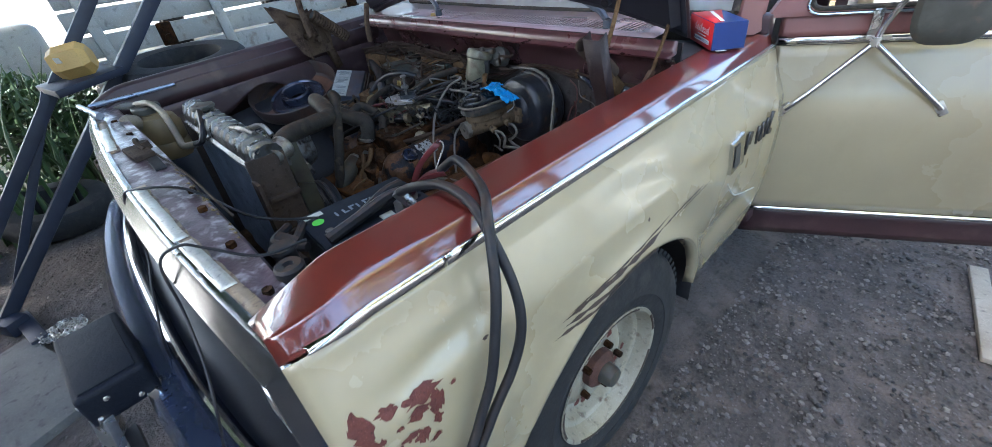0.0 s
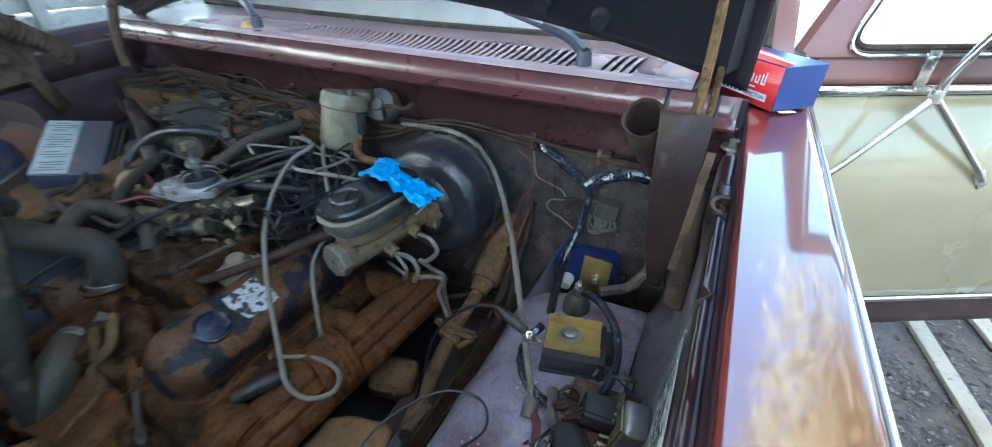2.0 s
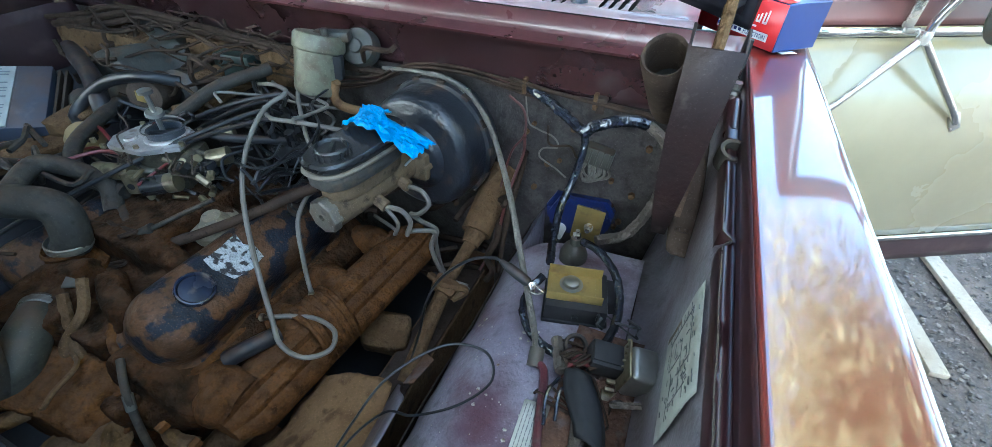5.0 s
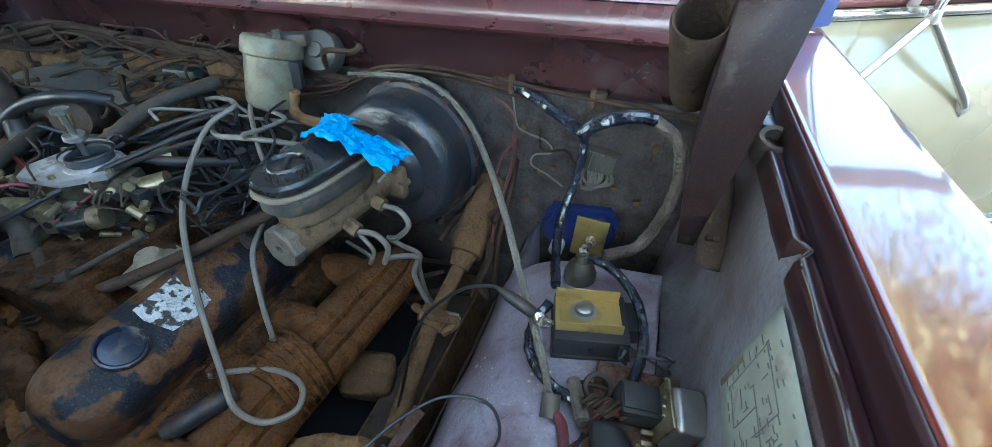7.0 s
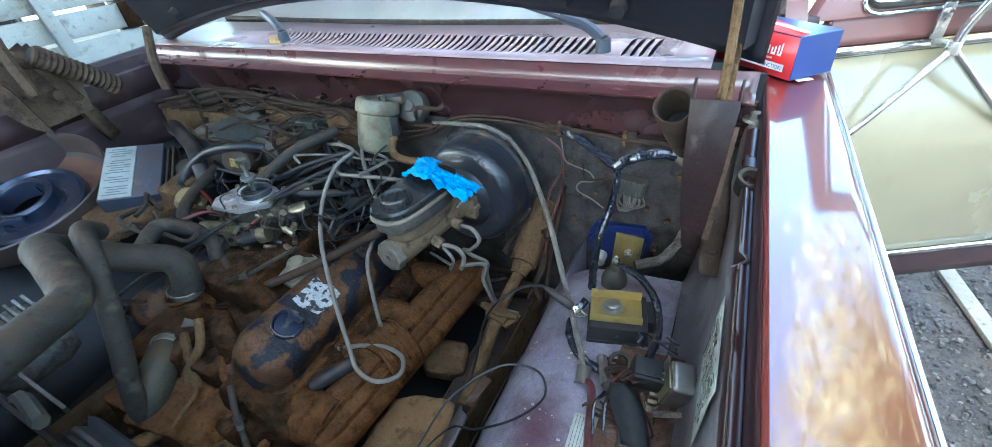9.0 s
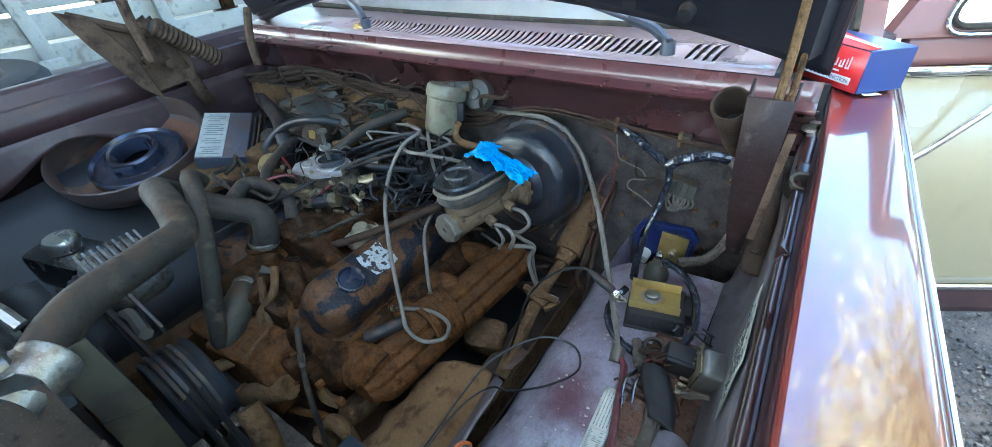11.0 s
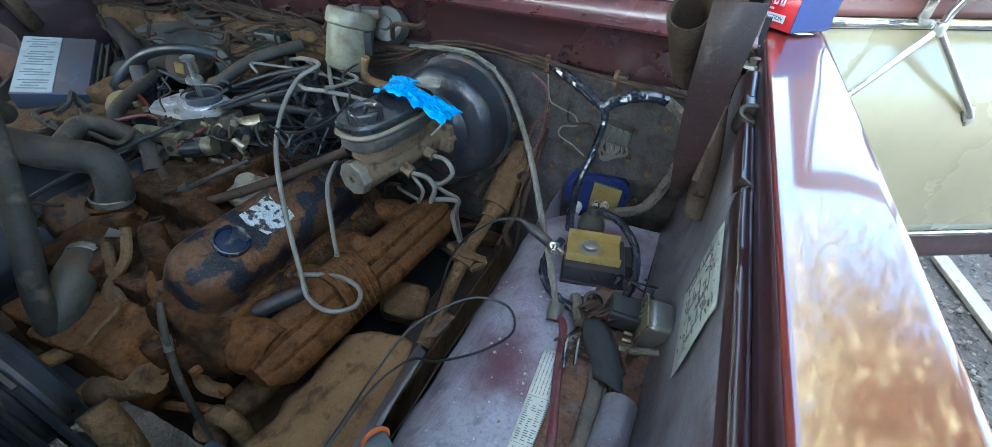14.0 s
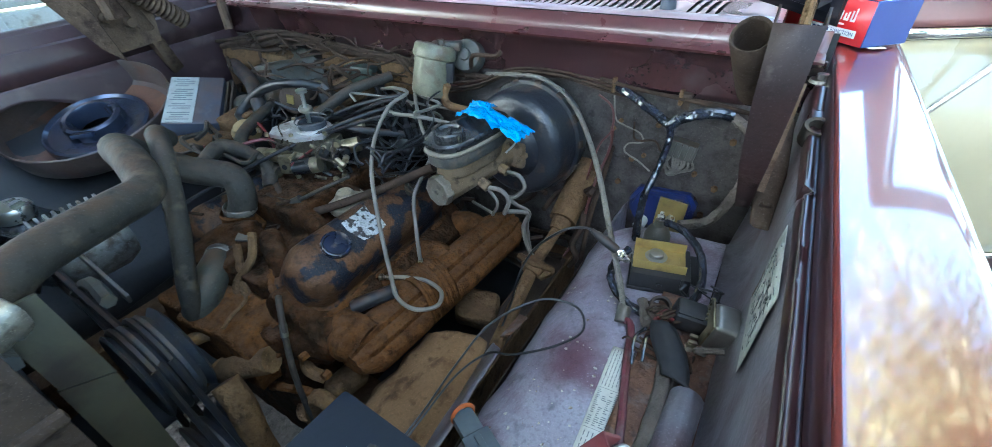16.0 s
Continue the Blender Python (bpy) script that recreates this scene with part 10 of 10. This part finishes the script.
def build_white_tray():
    u = thing("flatbed_truck", (-3.2, 0.3, 0), "old white dropside flatbed with chipped boards and rusty hinges", "flatbed truck")
    for k, z in enumerate((0.89, 1.05, 1.21, 1.37)):
        bm = B()
        box(bm, (-2.90 + 0.003 * (k % 2), 0.75, z), (0.035, 3.7, 0.142), None, 0.010)
        part("side_board", bm, white_paint, u, "chipped white side board")
    for k, y in enumerate((-0.95, -0.15, 0.55, 1.3, 2.1)):
        bm = B()
        box(bm, (-2.862, y, 1.16), (0.05, 0.075, 0.74), Euler((radians(4), 0, 0)).to_matrix(), 0.012)
        box(bm, (-2.845, y + 0.02, 0.84), (0.03, 0.12, 0.10), None, 0.01)
        part("stake", bm, white_paint, u, "white steel stake")
    for y in (-0.55, 1.0):
        bm = B()
        box(bm, (-2.868, y, 1.05), (0.03, 0.10, 0.16), None, 0.02)
        cyl(bm, (-2.86, y, 1.02), (-2.84, y, 1.02), 0.03, 0.03, 16)
        part("latch", bm, iron, u, "rusty latch")
    bm = B()
    box(bm, (-3.6, 0.75, 0.79), (1.5, 3.7, 0.06), None, 0.01)
    box(bm, (-2.92, 0.75, 0.75), (0.05, 3.75, 0.09), None, 0.01)
    part("deck", bm, wood, u, "weathered deck edge")
    for y in (-0.2, 1.9):
        bm = B()
        lathe(bm, (-3.0, y, 0.36), (1, 0, 0), [(0, 0.02), (0.2, 0.02), (0.30, 0.0), (0.36, 0.03), (0.36, -0.17), (0, -0.17)], 36)
        part("wheel", bm, tyre_rubber, u)
    bm = B()
    box(bm, (-3.6, 0.7, 0.55), (0.9, 3.4, 0.2), None, 0.02)
    part("chassis", bm, hinge_dirt, u)
    for k, (x, y, r) in enumerate(((-3.3, -0.4, 0.09), (-3.4, 0.5, 0.12), (-3.5, 1.3, 0.1))):
        bm = B()
        lathe(bm, (x, y, 0.83), (0, 0, 1), [(0, 0), (r, 0), (r * 1.05, 0.2), (r, 0.45), (r * 0.6, 0.55), (0, 0.56)], 18)
        solo("sack", bm, black, "dark bundle on the flatbed deck", "bundle")
    v = thing("white_van", (-6.0, -2.6, 0), "pale van parked beyond the plants", "van")
    bm = B()
    box(bm, (-6.0, -2.40, 0.76), (1.55, 2.3, 0.74), Euler((0, 0, 0.1)).to_matrix(), 0.12, 3)
    box(bm, (-6.1, -3.1, 1.30), (1.35, 1.5, 0.7), Euler((0, 0, 0.1)).to_matrix(), 0.16, 3)
    part("van_body", bm, white_paint, v)
    bm = B()
    for y in (-3.0, -1.75):
        lathe(bm, (-5.25, y, 0.33), (1, 0, 0), [(0, 0.05), (0.2, 0.05), (0.33, 0.02), (0.33, -0.16), (0, -0.16)], 32)
    pieces("van_wheel", bm, tyre_rubber, v)


build_white_tray()


def build_planks():
    for a, b, w in (((1.755, 1.19), (1.845, 0.60), 0.060), ((1.99, 1.35), (2.10, 0.72), 0.065)):
        bm = B()
        d = Vector((b[0] - a[0], b[1] - a[1], 0))
        box(bm, ((a[0] + b[0]) / 2, (a[1] + b[1]) / 2, 0.016), (d.length, w, 0.022), Euler((0, 0, math.atan2(d.y, d.x))).to_matrix(), 0.004)
        bmesh.ops.subdivide_edges(bm, edges=bm.edges[:], cuts=2, use_grid_fill=True)
        for v in bm.verts:
            v.co += 0.004 * noise.noise_vector(v.co * 9)
        solo("plank", bm, wood, "weathered grey wooden plank lying on the gravel", "plank", "planks on the ground")
    bm = B()
    box(bm, (-0.95, -2.05, 0.012), (0.75, 0.45, 0.05), Euler((0, 0, 0.35)).to_matrix(), 0.008)
    solo("paving_slab", bm, concrete, "grey concrete slab on the dirt", "slab")
    bm = B()
    rng = random.Random(12)
    for k in range(120):
        a = k * 0.35
        r = 0.03 + 0.05 * rng.random()
        p = Vector((-1.28 + r * math.cos(a), -1.83 + r * math.sin(a) * 1.2, 0.03 + 0.02 * rng.random()))
        lathe(bm, p, (rng.uniform(-1, 1), rng.uniform(-1, 1), rng.uniform(-1, 1)), [(0.010, -0.002), (0.012, 0), (0.010, 0.002)], 7)
    solo("chain", bm, zinc, "heap of steel chain on the ground", "chain", thick=0.002)


build_planks()


# ---- plants and trees ----
def leaf_mesh(name, seed, count, centre, spread, size, mat):
    rng = random.Random(seed)
    verts, faces = [], []
    lumps = [Vector([rng.gauss(0, 0.55) * s for s in spread]) for _ in range(max(6, count // 260))]
    for _ in range(count):
        l = rng.choice(lumps)
        c = Vector(centre) + l + Vector([rng.gauss(0, 0.22) * s for s in spread])
        n = Vector((rng.gauss(0, 1), rng.gauss(0, 1), rng.gauss(0, 1))).normalized()
        u, v, _ = frame_of(n)
        q, k = size * rng.uniform(0.6, 1.5), len(verts)
        verts += [c - u * q, c + v * q * 0.4, c + u * q, c - v * q * 0.4]
        faces.append((k, k + 1, k + 2, k + 3))
    me = bpy.data.meshes.new(name)
    me.from_pydata(verts, [], faces)
    me.materials.append(mat)
    return new(name, me)


def build_tree(at, height, spread, seed, count=5200, size=0.07, mat=None, over=None):
    t = thing("tree", (*at, 0), "leafy tree with dark green foliage and gaps of sky, dimming light and reflections" if mat else "leafy yard tree with thin yellow-green foliage and gaps of sky", "tree", "yard trees")
    rng = random.Random(seed)
    bm = B()
    x, y = at
    fork = height * 0.42
    tube(bm, [(x, y, -0.05), (x + 0.06, y, fork * 0.5), (x + 0.02, y + 0.08, fork)], 0.14, 10)
    for k in range(7):
        a, r = k * math.tau / 7 + rng.random(), spread * rng.uniform(0.4, 0.8)
        tube(bm, [(x + 0.02, y + 0.08, fork - 0.1), (x + r * 0.4 * math.cos(a), y + r * 0.4 * math.sin(a), fork + height * 0.2), (x + r * math.cos(a), y + r * math.sin(a), height * rng.uniform(0.7, 0.95))], 0.045, 7)
    part("trunk", bm, bark, t)
    crown = leaf_mesh("crown", seed, count, (x, y, height * 0.75), (spread * 0.8, spread * 0.8, height * 0.26), size, mat or leaf)
    crown.parent, crown.matrix_parent_inverse = t, world_of(t).inverted()
    if over:
        c, s, n = over
        bm = B()
        tube(bm, [(x, y, fork), ((x + c[0]) / 2, (y + c[1]) / 2, c[2] - 0.4), c], 0.06, 7)
        part("bough", bm, bark, t)
        far = leaf_mesh("crown", seed + 50, n, c, s, size, mat or leaf)
        far.parent, far.matrix_parent_inverse = t, world_of(t).inverted()


build_tree((4.5, 2.6), 7.4, 2.4, 21, 40000, 0.07)
build_tree((6.2, 1.2), 7.4, 2.3, 22, 20000, 0.09)
build_tree((-3.2, 9.5), 6.5, 2.4, 23, 12000, 0.10, mat=leaf_dark)
# unseen tall tree, added so the wing tip mirrors leaves and not sky
build_tree((-7.4, -1.6), 8.6, 3.3, 24, 45000, 0.12, mat=leaf_dark)


# unseen tree, added with its bough to keep the sun off the truck
build_tree((-2.9, -5.0), 7.6, 3.1, 25, 50000, 0.12, mat=leaf_dark, over=((-0.9, -3.6, 6.3), (2.0, 1.6, 0.8), 14000))
# dark tree added past the flatbed to darken the wing's reflection
build_tree((-5.8, 2.2), 6.8, 2.9, 27, 40000, 0.12, mat=leaf_dark)
# unseen tree, added to cut sky light from ahead of the truck
build_tree((5.2, -6.5), 7.0, 3.0, 26, 9000, 0.12, mat=leaf_dark)


def build_shrub(at, seed, blades, mass):
    s = thing("shrub", (*at, 0), "green strap-leaved plant growing by the yard edge", "plant", "yard plants")
    rng = random.Random(seed)
    for k in range(blades):
        bm = B()
        a, r, h = rng.random() * 6.3, rng.uniform(0.1, 0.45), rng.uniform(0.5, 1.15)
        b = Vector((at[0] + rng.uniform(-0.3, 0.3), at[1] + rng.uniform(-0.3, 0.3), -0.01))
        d = Vector((math.cos(a), math.sin(a), 0))
        line = curve([b, b + d * r * 0.3 + Vector((0, 0, h * 0.6)), b + d * r + Vector((0, 0, h))], 4)
        w = Vector((-d.y, d.x, 0))
        L = [bm.verts.new(p + w * 0.02 * (1 - i / len(line))) for i, p in enumerate(line)]
        R = [bm.verts.new(p - w * 0.02 * (1 - i / len(line))) for i, p in enumerate(line)]
        for i in range(len(line) - 1):
            bm.faces.new((L[i], L[i + 1], R[i + 1], R[i]))
        part("blade", bm, leaf_dark, s, thick=0.002)
    c = leaf_mesh("foliage", seed + 2, mass, (at[0] - 0.35, at[1] - 0.1, 0.42), (0.42, 0.5, 0.34), 0.04, leaf_dark)
    c.parent, c.matrix_parent_inverse = s, world_of(s).inverted()


build_shrub((-2.9, -1.80), 31, 26, 900)
build_shrub((-3.6, -1.35), 41, 8, 1100)
build_shrub((-3.2, -2.6), 51, 20, 900)
build_shrub((-3.75, -1.62), 61, 14, 2200)
build_shrub((-3.15, -1.30), 71, 10, 1300)


def build_yard():
    bm = B()
    sheet(bm, lambda x, y: (x, y, 0.012 + 0.004 * noise.noise((x, y, 0))), steps(-24, -4.6, 24), steps(-9, 8, 20))
    sheet(bm, lambda x, y: (x, y, 0.012 + 0.004 * noise.noise((x, y, 0))), steps(-4.2, 16, 24), steps(4.6, 30, 24))
    part_ = part("pavement", bm, surface("pale_dusty_concrete", (0.46, 0.43, 0.37), (0.36, 0.33, 0.28), 0.9, scale=2, fine=60, bump=0.2))
    tagged(part_, "pale sunlit concrete yard behind the flatbed", "pavement", kind="structure")


build_yard()


def build_front_wire():
    bm = B()
    tube(bm, [(0.72, -1.10, 1.06), (0.70, -1.175, 1.062), (0.60, -1.23, 1.064), (0.545, -1.262, 1.064), (0.53, -1.302, 1.04), (0.56, -1.312, 0.95), (0.64, -1.33, 0.87), (0.70, -1.36, 0.78), (0.66, -1.38, 0.68), (0.62, -1.40, 0.50)], 0.003, 6, 9)
    solo("thin_wire", bm, wire_black, "thin black wire draped over the front panel", "wire")


build_front_wire()


def build_sky_block():
    # stands out of view, added to block low sky light on the front
    bm = B()
    box(bm, (1.5, -4.6, 0.95), (10.0, 0.20, 1.92), None, 0.01)
    tagged(part("sky_block_wall", bm, surface("weathered_brown_render", (0.115, 0.090, 0.070), (0.085, 0.066, 0.052), 0.9, scale=2, fine=60, bump=0.2)), "plain brown wall, unseen, added to cut low sky light", "wall", kind="structure")


build_sky_block()
